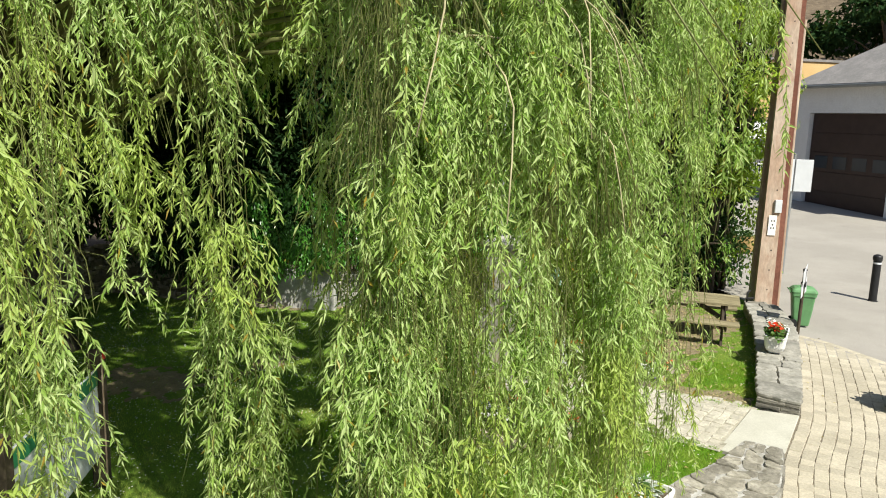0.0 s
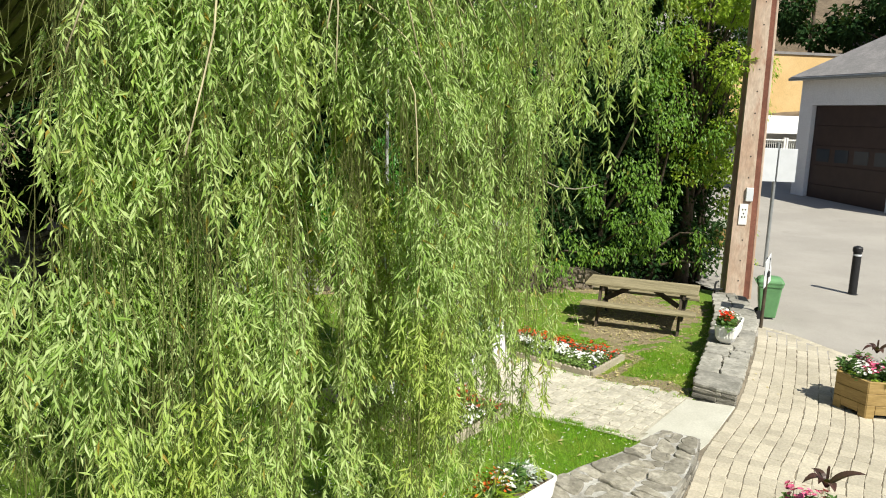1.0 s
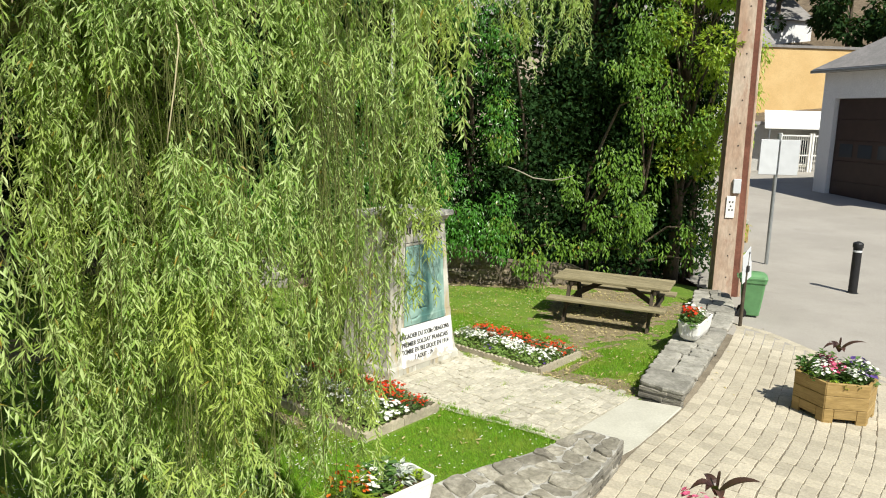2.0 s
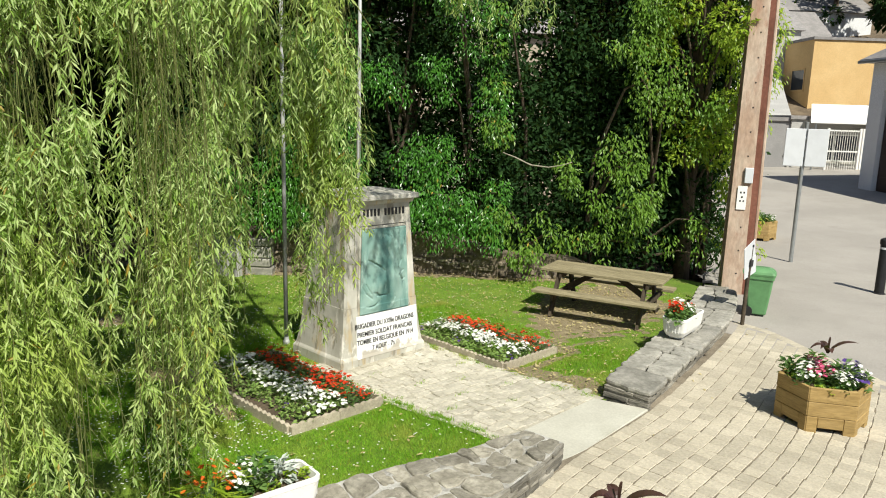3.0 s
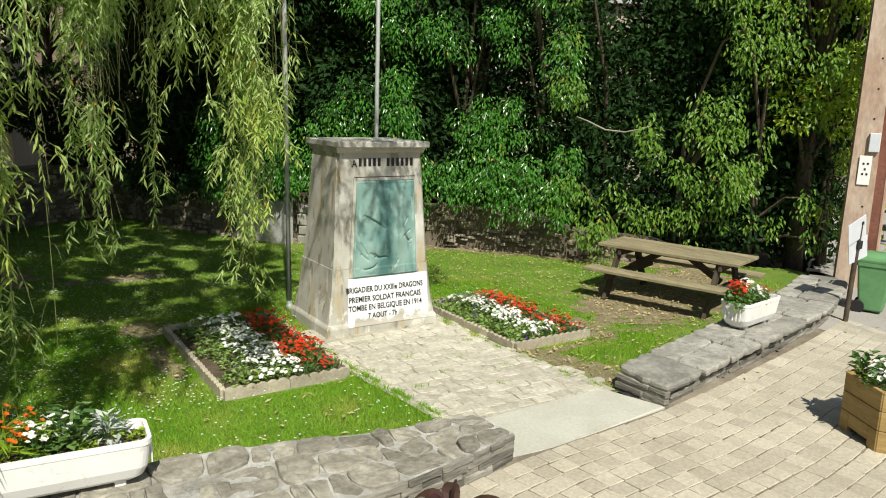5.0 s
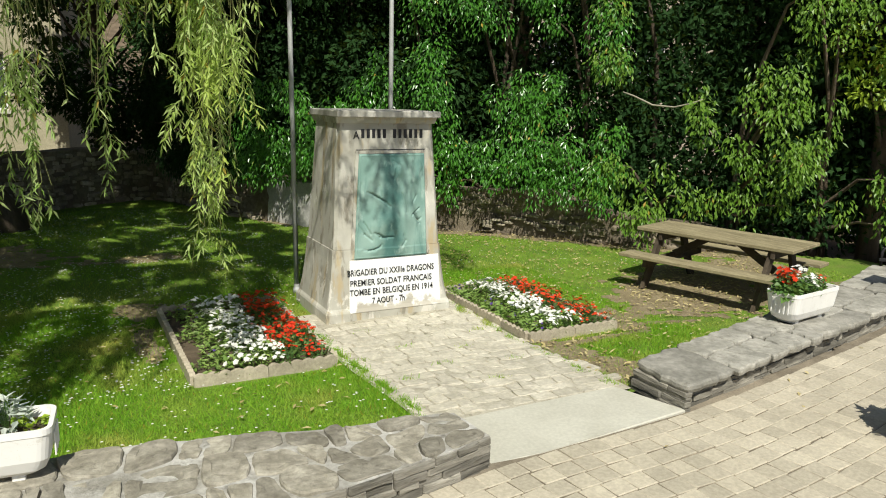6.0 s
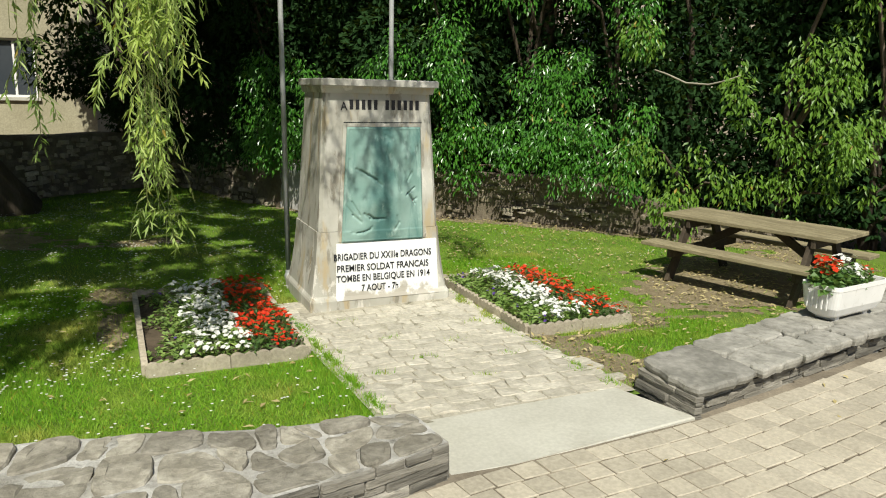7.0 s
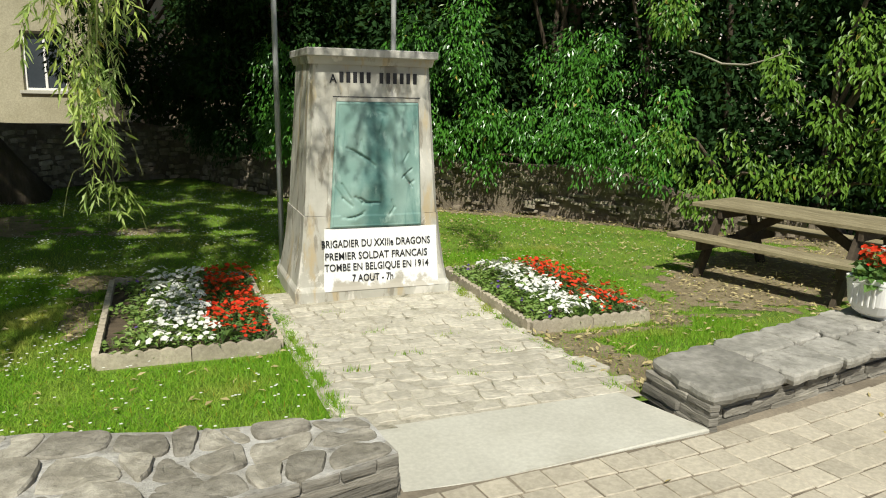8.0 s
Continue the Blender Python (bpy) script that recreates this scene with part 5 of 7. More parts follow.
    P, D, N, L, W = P[full], D[full], N[full], L[full], W[full]
    off = np.array(base)
    shown("foliage", leaf_mesh("foliage", P - off, D, N, L, W, M["willow"], 0.2, 0.4), t, "narrow pale green leaves on hanging withies")
    # few of the withies run on through the gaps
    SV, SF = np.array(wi.sv), np.array(wi.sf)
    runs = np.random.default_rng(5).uniform(0, 1, wi.at + 1)[np.array(wi.si)] < 0.3
    runs |= np.array([noise.noise(Vector((p[0] * 1.15, p[1] * 1.15, p[2] * 0.8 + 9.0))) for p in SV[SF[:, 0]]]) > -0.36
    shown("withy_lot", mesh_of("withy_lot", SV - off, SF[runs], M["twig"]), t, "thin yellow-brown hanging withies")["kind"] = "stuff"
    # the high crown above, seen only by the shade it throws
    up, wi2 = Withies(), Withies()
    for k in range(2300):
        a, r = RNG.uniform(0, 2 * math.pi), math.sqrt(RNG.uniform(0, 1))
        x, y = -5.2 + 5.3 * r * math.cos(a), 2.7 + 6.6 * r * math.sin(a)
        if (x > -1.9 + 0.28 * (y + 1.6) and y < 4) or x > 0.3 or (x < -7.2 and y < -0.4):
            continue
        z = 5.2 + 3.4 * (1 - r ** 2) + RNG.normal(0, 0.3)
        # lifted out of view, to shade the lawn but not the curtain
        if y < -0.8:
            z = max(z, 6.9 + RNG.uniform(0, 1.3))
        step, leaf, wide_by = (0.026, 0.088, 0.016) if -0.8 <= y < 0.6 else (0.05, 0.15, 0.042)
        for j in range(6):
            up.hang(x + RNG.normal(0, 0.25), y + RNG.normal(0, 0.25), z, RNG.uniform(0.7, 1.5), (math.cos(a), math.sin(a)), step, leaf, wide_by, False)
        if k % 4 == 0:
            heads.append((x, y, z))
    P, D, N, L, W = (np.concatenate(v) for v in zip(*up.leaf))
    # leaves cut away along the sun's direction, to shape dapples on the lawn
    G = P[:, :2] - P[:, 2:] * np.array([to_sun.x, to_sun.y]) / to_sun.z
    mask = np.array([noise.noise(Vector((g[0] * 1.5, g[1] * 1.5, 1.0))) + 0.8 * noise.noise(Vector((g[0] * 3.6, g[1] * 3.6, 6.0))) for g in G])
    full = (mask > -0.23 - 0.25 * ramp01(-P[:, 0], 4.4, 5.4)) | (P[:, 1] > 4.0)
    P, D, N, L, W = P[full], D[full], N[full], L[full], W[full]
    shown("high_foliage", leaf_mesh("high_foliage", P - off, D, N, L, W, M["willow"], 0.2, 0.4), t, "leaves of the high crown")
    # a few thin ends reach out over the path, high up
    for x, y, low in ((0.55, -1.7, 4.05), (0.35, -1.75, 4.3), (-0.35, -1.8, 3.95), (-0.55, -1.6, 4.2), (-1.1, -2.75, 4.35), (-1.0, -2.6, 4.6), (-1.35, -2.2, 4.1)):
        for j in range(5):
            z = 5.9 + RNG.normal(0, 0.2)
            wi2.hang(x + RNG.normal(0, 0.06), y + RNG.normal(0, 0.06), z, z - low - abs(RNG.normal(0, 0.4)), (0.5, -0.5))
    P, D, N, L, W = (np.concatenate(v) for v in zip(*wi2.leaf))
    shown("outer_foliage", leaf_mesh("outer_foliage", P - off, D, N, L, W, M["willow"], 0.2, 0.4), t, "thin hanging ends")
    forks = trunk[3:]
    for i in range(0, len(heads), 3):
        e, h = Vector(heads[i]), forks[i % 3]
        mid = h.lerp(e, 0.5) + Vector((0, 0, 0.8))
        q = h.lerp(e, 0.85) + Vector((0, 0, 0.4))
        tip = e + Vector((e.x - q.x, e.y - q.y, 0)).normalized() * 0.55 + Vector((0, 0, -0.75))
        part("limb", tube(bmesh.new(), [h - base, mid - base, q - base, e - base, tip - base], [0.05, 0.03, 0.016, 0.009, 0.004], 6), M["twig"], t, "arching limb", True)
    return t


willow = make_willow()


# ---- shrubs and trees behind the wall ----
def crown_points(clumps, density):
    """Places and outward ways over a set of rounded clumps, with ragged depth."""
    P, O = [], []
    for (x, y, z), (a, b, c) in clumps:
        n = int(density * 4 * math.pi * ((a * b) ** 1.6 / 3 + (a * c) ** 1.6 / 3 + (b * c) ** 1.6 / 3) ** (1 / 1.6))
        u = unit(n)
        r = 1 - np.abs(RNG.normal(0, 0.13, n))
        lump = 1 + 0.16 * np.sin(u[:, 0] * 6 + x * 3) * np.sin(u[:, 1] * 5 + y * 2) * np.cos(u[:, 2] * 6)
        P.append(np.array([x, y, z]) + u * np.array([a, b, c]) * (r * lump)[:, None])
        O.append(u)
    return np.concatenate(P), np.concatenate(O)


def spray_hedge():
    """Shrubs that hang over the old wall in layered sprays, set close along it."""
    n = 240
    line, nrm, s = smooth_line(BACK_WALL, n)
    total = s[-1]
    start = float(np.interp(-0.75, line[:, 0], s))
    cuts = np.linspace(start, total, 12)
    for g, (q0, q1) in enumerate(zip(cuts, cuts[1:])):
        i0 = min(n - 1, int((q0 + q1) / 2 / total * n))
        root = line[i0] + nrm[i0] * 0.7
        light = g >= 7
        P, D, N, L, W = [], [], [], [], []
        fill_p, fill_d = [], []
        tips = []
        for spray in range(int((q1 - q0 + 0.2) * 4.6 * 17)):
            q, z = RNG.uniform(q0 - 0.1, q1 + 0.1), RNG.uniform(0.25, 5.6)
            i = min(n - 1, int(q / total * n))
            p, nr = line[i], nrm[i]
            lump = noise.noise(Vector((q * 0.55, z * 0.75, 2.0))) * 1.0 + noise.noise(Vector((q * 1.7, z * 1.9, 5.0))) * 0.62
            fwd = 0.14 + 0.9 * lump + 0.10 * math.sin(z * 1.6)
            if z < 1.5:
                fwd = max(fwd, 0.48 + 0.22 * lump)
            # a low hem with gaps over the wall
            hem = 0.74 + 0.34 * noise.noise(Vector((q * 1.6, 0.0, 7.0))) - 0.30 * float(ramp01(p[0], 4.0, 4.9))
            deep = (p[0] - 5.75) ** 2 / 0.55 + (z - 3.35) ** 2 / 0.95 < 1 or (p[0] - 1.0) ** 2 / 0.6 + (z - 3.3) ** 2 / 1.2 < 1 or (p[0] - 3.25) ** 2 / 0.16 + (z - 2.7) ** 2 / 0.5 < 1
            bright = 3.55 < p[0] < 4.75 and z > 1.9
            clear = (p[0] - 5.25) ** 2 / 0.14 + (z - 4.35) ** 2 / 0.5 < 1
            if z > hem and (lump > (-0.26 if bright else -0.04 if g < 7 else 0.20 if p[0] < 6.3 else 0.14 if z < (3.4 if p[0] < 7.1 else 2.5) else -0.42) + 0.16 * float(ramp01(z, 2.0, 3.4)) or (z < hem + 0.95 and RNG.uniform() < (0.92 if p[0] < 5.0 else 0.75 if p[0] < 6.3 else 0.35))) and not deep and not clear:
                r = RNG.uniform(0.18, 0.36) if p[0] < 4.8 else RNG.uniform(0.13, 0.27)
                c = np.array([p[0] - nr[0] * fwd, p[1] - nr[1] * fwd, z])
                m = int(RNG.uniform(95, 140) * (r / 0.3) ** 2) if p[0] < 4.8 else int(RNG.uniform(65, 100) * (r / 0.3) ** 2)
                u = unit(m)
                u[:, 2] = u[:, 2] * 0.9
                fr = RNG.uniform(0.45, 1.0, m)[:, None]
                P.append(c + u * r * fr * np.array([1.0, 1.0, 1.15]))
                face = -np.array([nr[0], nr[1], 0.0])
                D.append(u * 0.6 + face * 0.35 + np.array([0, 0, -1.15]) + RNG.normal(0, 0.4, (m, 3)))
                N.append(u * 0.7 + np.array([0, 0, 0.45]) + face * 0.8 + RNG.normal(0, 0.4, (m, 3)))
                tips.append(c)
            if z > (0.4 if g < 8 else 0.0) and not clear:
                for back_by in (0.75, 1.3):
                    b = np.array([p[0] + nr[0] * back_by, p[1] + nr[1] * back_by, z])
                    fill_p.append(b + RNG.normal(0, 0.24, (62, 3)))
        tips = np.array(tips)
        P, D, N = np.concatenate(P), np.concatenate(D), np.concatenate(N)
        k = len(P)
        off = np.array([root[0], root[1], 0.0])
        if light:
            t = thing("elder_shrub", root[0], root[1], 0.0, 0, "light yellow-green shrub leaning over the old wall", "shrub", "shrubs along the old wall")
            me = leaf_mesh("crown", P - off, D, N, 0.095 * RNG.uniform(0.65, 1.25, k), 0.038 * RNG.uniform(0.7, 1.2, k), M["limeleaf"] if g >= 10 else M["midleaf"], 0.18, 0.45)
        else:
            t = thing("laurel_shrub", root[0], root[1], 0.0, 0, "glossy dark green shrub hanging over the old wall", "shrub", "shrubs along the old wall")
            # the first two shrubs take the leaf colour that holds deep shade
            me = leaf_mesh("crown", P - off, D, N, 0.082 * RNG.uniform(0.65, 1.25, k), 0.031 * RNG.uniform(0.7, 1.2, k), M["laurel"] if g > 1 else M["shadedleaf"], 0.18, 0.45)
        shown("crown", me, t, "layered hanging sprays of leaves")
        # filler leaves behind the sprays, the hedge's inner shade put into their colour
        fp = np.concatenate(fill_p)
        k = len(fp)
        shown("inner_foliage", leaf_mesh("inner_foliage", fp - off, unit(k) + np.array([0, 0, -0.4]), unit(k), 0.125 * RNG.uniform(0.7, 1.3, k), 0.065 * RNG.uniform(0.7, 1.3, k), M["shadedleaf"], 0.1, 0.45), t, "inner leaves with deep shade in their colour")
        for e in range(6):
            c = tips[int(RNG.integers(len(tips)))] - off
            part("stem", tube(bmesh.new(), [(RNG.normal(0, 0.1), RNG.normal(0, 0.1), -0.1), (c[0] * 0.1, c[1] * 0.1, c[2] * 0.6), (c[0] * 0.6, c[1] * 0.6, c[2] * 0.95), (c[0], c[1], c[2])], [0.05, 0.04, 0.022, 0.008], 6), M["bark"], t, "", True)


spray_hedge()


def make_tree(name, x, y, z, high, spread, leaf, label, n_clump=16, density=60, length=0.16, wide=0.08, low=0.35, lean=(0, 0)):
    t = thing(name, x, y, z, 0, label, "tree")
    bm = bmesh.new()
    tube(bm, [(0, 0, -0.2), (lean[0] * 0.2, lean[1] * 0.2, high * 0.3), (lean[0] * 0.6, lean[1] * 0.6, high * 0.62), (lean[0], lean[1], high * 0.92)], [0.05 * high * 0.45, 0.034 * high * 0.45, 0.02 * high * 0.45, 0.03], 10)
    clumps = []
    for k in range(n_clump):
        a, q = RNG.uniform(0, 2 * math.pi), RNG.uniform(low, 1.0)
        prof = math.sin(min(1, (q - low + 0.12) / (1.12 - low)) * math.pi) ** 0.6
        r = spread * prof * math.sqrt(RNG.uniform(0.15, 1))
        c = (lean[0] * q + r * math.cos(a), lean[1] * q + r * math.sin(a), high * q)
        s = RNG.uniform(0.22, 0.42) * spread
        clumps.append((c, (s, s, s * 0.8)))
        tube(bm, [(lean[0] * q * 0.5, lean[1] * q * 0.5, high * q * 0.62), ((c[0] + lean[0] * q * 0.5) * 0.55, (c[1] + lean[1] * q * 0.5) * 0.55, high * q * 0.88), c], [0.02 * high * 0.3, 0.012 * high * 0.3, 0.01], 6)
    part("trunk", bm, M["bark"], t, "dark trunk and limbs", True)
    P, O = crown_points(clumps, density)
    n = len(P)
    D = O * RNG.uniform(0.2, 1, (n, 1)) + RNG.normal(0, 0.5, (n, 3)) + np.array([0, 0, -0.4])
    N = O + np.array([0, 0, 0.8]) + RNG.normal(0, 0.35, (n, 3))
    shown("crown", leaf_mesh("crown", P, D, N, length * RNG.uniform(0.7, 1.3, n), wide * RNG.uniform(0.7, 1.3, n), M[leaf], 0.15, 0.45), t, "uneven leafy crown with gaps")
    return t


# a light tree beside the pole, and a row behind the old wall darkened for shade
make_tree("light_tree", 8.1, 0.2, 0.0, 7.4, 1.1, "limeleaf", "bright yellow-green young tree beside the utility pole", 40, 210, 0.105, 0.05, 0.32, (-0.35, -0.25))
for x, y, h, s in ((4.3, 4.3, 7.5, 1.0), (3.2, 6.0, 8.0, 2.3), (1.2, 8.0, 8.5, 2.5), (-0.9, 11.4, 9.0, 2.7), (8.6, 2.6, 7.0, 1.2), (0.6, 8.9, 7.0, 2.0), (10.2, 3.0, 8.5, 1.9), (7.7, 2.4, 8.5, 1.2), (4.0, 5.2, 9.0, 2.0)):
    make_tree("shade_tree", x, y, 0.0, h, s, "shadedleaf", "tall dark green tree behind the old wall", 30, 150, 0.13, 0.065, 0.12)
# leaning broad crowns added mostly out of view, to keep the hedge's inside dark
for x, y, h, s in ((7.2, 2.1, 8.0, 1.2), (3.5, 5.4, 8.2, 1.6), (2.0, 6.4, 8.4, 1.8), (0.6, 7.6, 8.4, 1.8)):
    make_tree("shade_tree", x, y, 0.0, h, s, "shadedleaf", "added tall dark green tree leaning over the hedge to shade it", 26, 110, 0.16, 0.085, 0.64, (-0.35, -0.55))

# a bare bleached twig that sticks out of the shrubs
twig = thing("dead_branch", 4.98, 1.62, 2.17, 0, "bare bleached curved branch among the shrubs", "branch")
part("stem", tube(bmesh.new(), [(0.16, 1.05, 0.16), (-0.02, 0.80, 0.20), (-0.10, 0.45, 0.14), (-0.06, 0.1, 0.02), (0.02, -0.25, 0.0), (0.08, -0.52, 0.06), (0.12, -0.68, 0.12)], [0.012, 0.014, 0.014, 0.014, 0.012, 0.009, 0.005], 7), plain("bleached twig", rgb(0.40, 0.36, 0.28), 0.8), twig, "", True)

# ---- buildings beyond the street ----
def frame_on(origin, along):
    """A pose whose x runs along a front and whose -y looks out from it."""
    a = math.degrees(math.atan2(along[1], along[0]))
    return pose(origin[0], origin[1], origin[2], 0, 0, a)


def make_garage():
    ax, ay = 25.77, 2.09
    t = new("garage")
    t.matrix_basis = frame_on((ax, ay, 0.42), (-0.62, -0.785))
    tagged(t, "white rendered garage with dark brown sectional door and hipped slate roof", "garage")
    W, H, D = 7.2, 4.95, 8.0
    d0, d1, dh = 0.72, 5.0, 3.95
    bm = bmesh.new()
    box(bm, 0, d0, 0, 0.35, -0.6, H)
    box(bm, d1, W, 0, 0.35, -0.6, H)
    box(bm, d0, d1, 0, 0.35, dh, H)
    part("front_wall", bm, M["render_white"], t, "white rendered front wall")
    part("side_wall", boxed(0, 0.35, 0.352, D, -0.6, H), M["render_white"], t)
    part("side_wall", boxed(W - 0.35, W, 0.352, D, -0.6, H), M["render_white"], t)
    part("back_wall", boxed(0.352, W - 0.352, D - 0.35, D, -0.6, H), M["render_white"], t)
    door = part("garage_door", boxed(d0 + 0.02, d1 - 0.02, 0.20, 0.24, -0.5, dh - 0.02), M["door"], t, "dark brown sectional door")
    for k in range(5):
        z0 = 0.02 + k * 0.79
        part("door_panel", boxed(d0 + 0.04, d1 - 0.04, 0.175, 0.199, z0 - 0.02 if k else -0.4, z0 + 0.76, 0.008), M["door"], door)
    for k in range(4):
        x0 = d0 + 0.35 + k * 1.0
        part("door_window", boxed(x0, x0 + 0.7, 0.160, 0.174, 1.72, 2.22, 0.004), M["glass"], door)
    bm = bmesh.new()
    o, rise = 0.35, 2.9
    eave = [(-o, -o, H + 0.02), (W + o, -o, H + 0.02), (W + o, D + o, H + 0.02), (-o, D + o, H + 0.02)]
    up = [(W / 2 - 0.05, W / 2, H + rise), (W / 2 + 0.05, W / 2, H + rise), (W / 2 + 0.05, D - W / 2, H + rise), (W / 2 - 0.05, D - W / 2, H + rise)]
    loft(bm, [eave, [(p[0], p[1], p[2] + 0.12) for p in eave], up])
    part("roof", bm, M["roof"], t, "grey slate hipped roof")
    part("gutter", boxed(-o, W + o, -o - 0.10, -o - 0.002, H - 0.02, H + 0.10, 0.02), M["galva"], t)
    part("poster", boxed(5.35, 6.4, -0.02, -0.004, 0.9, 2.4), M["yellow"], t, "yellow poster panel")


make_garage()


def make_block(name, origin, along, W, D, H, wall, label, category, windows=(), roof=None, rise=0.0, thick=0.3):
    """A building with real walls; windows are x, z, w, h on its front."""
    t = new(name)
    t.matrix_basis = frame_on(origin, along)
    tagged(t, label, category)
    xs = sorted({0.0, W, *(v for x, z, w, h in windows for v in (x, x + w))})
    zs = sorted({-1.0, H, *(v for x, z, w, h in windows for v in (z, z + h))})
    bm = bmesh.new()
    for xa, xb in zip(xs, xs[1:]):
        for za, zb in zip(zs, zs[1:]):
            if not any(x - 1e-6 <= xa and xb <= x + w + 1e-6 and z - 1e-6 <= za and zb <= z + h + 1e-6 for x, z, w, h in windows):
                box(bm, xa, xb, 0, thick, za, zb)
    bmesh.ops.remove_doubles(bm, verts=bm.verts, dist=0.0005)
    part("front_wall", bm, wall, t)
    part("side_wall", boxed(0, thick, thick + 0.002, D, -1, H), wall, t)
    part("side_wall", boxed(W - thick, W, thick + 0.002, D, -1, H), wall, t)
    part("back_wall", boxed(thick + 0.002, W - thick - 0.002, D - thick, D, -1, H), wall, t)
    for x, z, w, h in windows:
        win = part("window", boxed(x + 0.05, x + w - 0.05, 0.16, 0.18, z + 0.05, z + h - 0.05), M["glass"], t, "dark glazed window")
        for a, b, c, d in ((x, x + 0.06, z, z + h), (x + w - 0.06, x + w, z, z + h), (x + 0.062, x + w - 0.062, z, z + 0.06), (x + 0.062, x + w - 0.062, z + h - 0.06, z + h), (x + w / 2 - 0.03, x + w / 2 + 0.03, z + 0.062, z + h - 0.062)):
            part("window_frame", boxed(a, b, 0.12, 0.158, c, d), M["whitepaint"], win)
        part("sill", boxed(x - 0.08, x + w + 0.08, -0.08, 0.118, z - 0.08, z - 0.002), M["concrete"], win)
    bm = bmesh.new()
    if rise:
        loft(bm, [[(-0.25, -0.3, H + 0.01), (-0.25, D / 2, H + rise), (-0.25, D + 0.3, H + 0.01)], [(W + 0.25, -0.3, H + 0.01), (W + 0.25, D / 2, H + rise), (W + 0.25, D + 0.3, H + 0.01)]])
    else:
        box(bm, -0.1, W + 0.1, -0.1, D + 0.1, H + 0.004, H + 0.18)
    part("roof", bm, roof or M["roof"], t)
    return t


ochre = make_block("ochre_house", (47.0, 11.75, 2.2), (0.70, -0.71), 10.5, 4.6, 6.3, M["render_yellow"], "plain ochre rendered house with a small dark side window", "house")
gap = part("window", boxed(-0.03, -0.004, 0.9, 2.7, 3.1, 4.4), M["glass"], ochre, "small dark side window")
for y0, y1, z0, z1 in ((0.82, 0.898, 3.02, 4.48), (2.702, 2.78, 3.02, 4.48), (0.9, 2.7, 4.402, 4.48), (0.8, 2.8, 2.98, 3.098)):
    part("window_frame", boxed(-0.06, -0.002, y0, y1, z0, z1), M["render_yellow"], gap)
# a walled drive that climbs between the ochre house and the old garden
drive = part("driveway", loft(bmesh.new(), [[(33.2, 7.4, z), (30.6, 9.6, z), (52.0, 20.5, z + 4.2), (53.5, 16.5, z + 4.2)] for z in (1.4, 2.9)]), M["render_grey"], None)
tagged(drive, "pale grey drive climbing between walls", "driveway", kind="structure")
# this wall's shade is in its render colour
make_block("garden_wall", (29.5, 8.9, 0.7), (0.72, -0.69), 2.9, 0.5, 2.45, M["render_shaded"], "grey retaining wall at the drive, darkened for shade", "wall", thick=0.2)
make_block("terrace_house", (49.0, 24.5, 5.4), (0.72, -0.69), 14.0, 7, 4.2, M["render_white"], "pale terraced house up the drive with a grey roof", "house", ((1.2, 1.2, 1.4, 1.3), (5.0, 1.2, 1.4, 1.3), (9.6, 1.2, 1.4, 1.3)), M["roof"], 2.6)
make_block("low_shed", (31.4, 6.9, 0.7), (0.70, -0.71), 7.5, 4.0, 2.55, M["render_grey"], "low grey shed with a white canopy", "shed", ((1.0, 0.6, 2.4, 1.3),))
canopy = thing("canopy", 31.6, 6.6, 3.1, -45.5, "bright white sloping canopy in the sun", "canopy")
part("panel", loft(bmesh.new(), [[(0, -1.1, 0.0), (7.0, -1.1, 0.0), (7.0, -1.1, 0.06), (0, -1.1, 0.06)], [(0.7, 0.5, 0.85), (6.6, 0.5, 0.85), (6.6, 0.5, 0.91), (0.7, 0.5, 0.91)]]), M["whitepaint"], canopy)
for x in (0.3, 3.4, 6.7):
    part("strut", tube(bmesh.new(), [(x, -1.0, -2.5), (x, -1.0, 0.0)], 0.05, 8), M["galva"], canopy)


def make_gate(x, y, z, rz):
    t = thing("gate", x, y, z, rz, "white metal bar gate in front of the shed", "gate", "white gates by the shed")
    for k in (0.0, 1.5):
        part("post", boxed(k - 0.05, k + 0.05, -0.05, 0.05, -0.1, 2.15, 0.01), M["whitepaint"], t)
    for q in (0.12, 1.05, 2.0):
        part("rail", boxed(0.052, 1.448, -0.025, 0.025, q, q + 0.07, 0.006), M["whitepaint"], t)
    for k in range(12):
        a = 0.14 + 0.11 * k
        part("bar", tube(bmesh.new(), [(a, -0.03, 0.12), (a, -0.03, 2.07)], 0.014, 6), M["whitepaint"], t)
    return t


for k in range(3):
    make_gate(31.55 + 1.15 * k, 5.25 - 1.17 * k, 0.75, -45.5)
make_block("grey_house", (44, 20, 3.0), (0.75, -0.66), 9, 8, 6.5, M["render_grey"], "pale grey houses up the street", "house", ((1.5, 2.0, 1.1, 1.5), (4.6, 2.0, 1.1, 1.5)), M["roof"], 2.6)
make_block("grey_house", (60, 21, 5.0), (0.75, -0.66), 10, 8, 7.5, M["render_white"], "pale houses up the street", "house", ((1.5, 2.0, 1.1, 1.5), (4.6, 2.0, 1.1, 1.5)), M["roof"], 2.6)
make_block("stone_house", (10.2, 14.2, 0.6), (0.83, -0.56), 11, 7, 5.3, M["rubble_pale"], "pale stone house behind the trees", "house", ((1.0, 2.4, 1.0, 1.4), (4.0, 2.4, 1.0, 1.4)), M["roof"], 2.4)
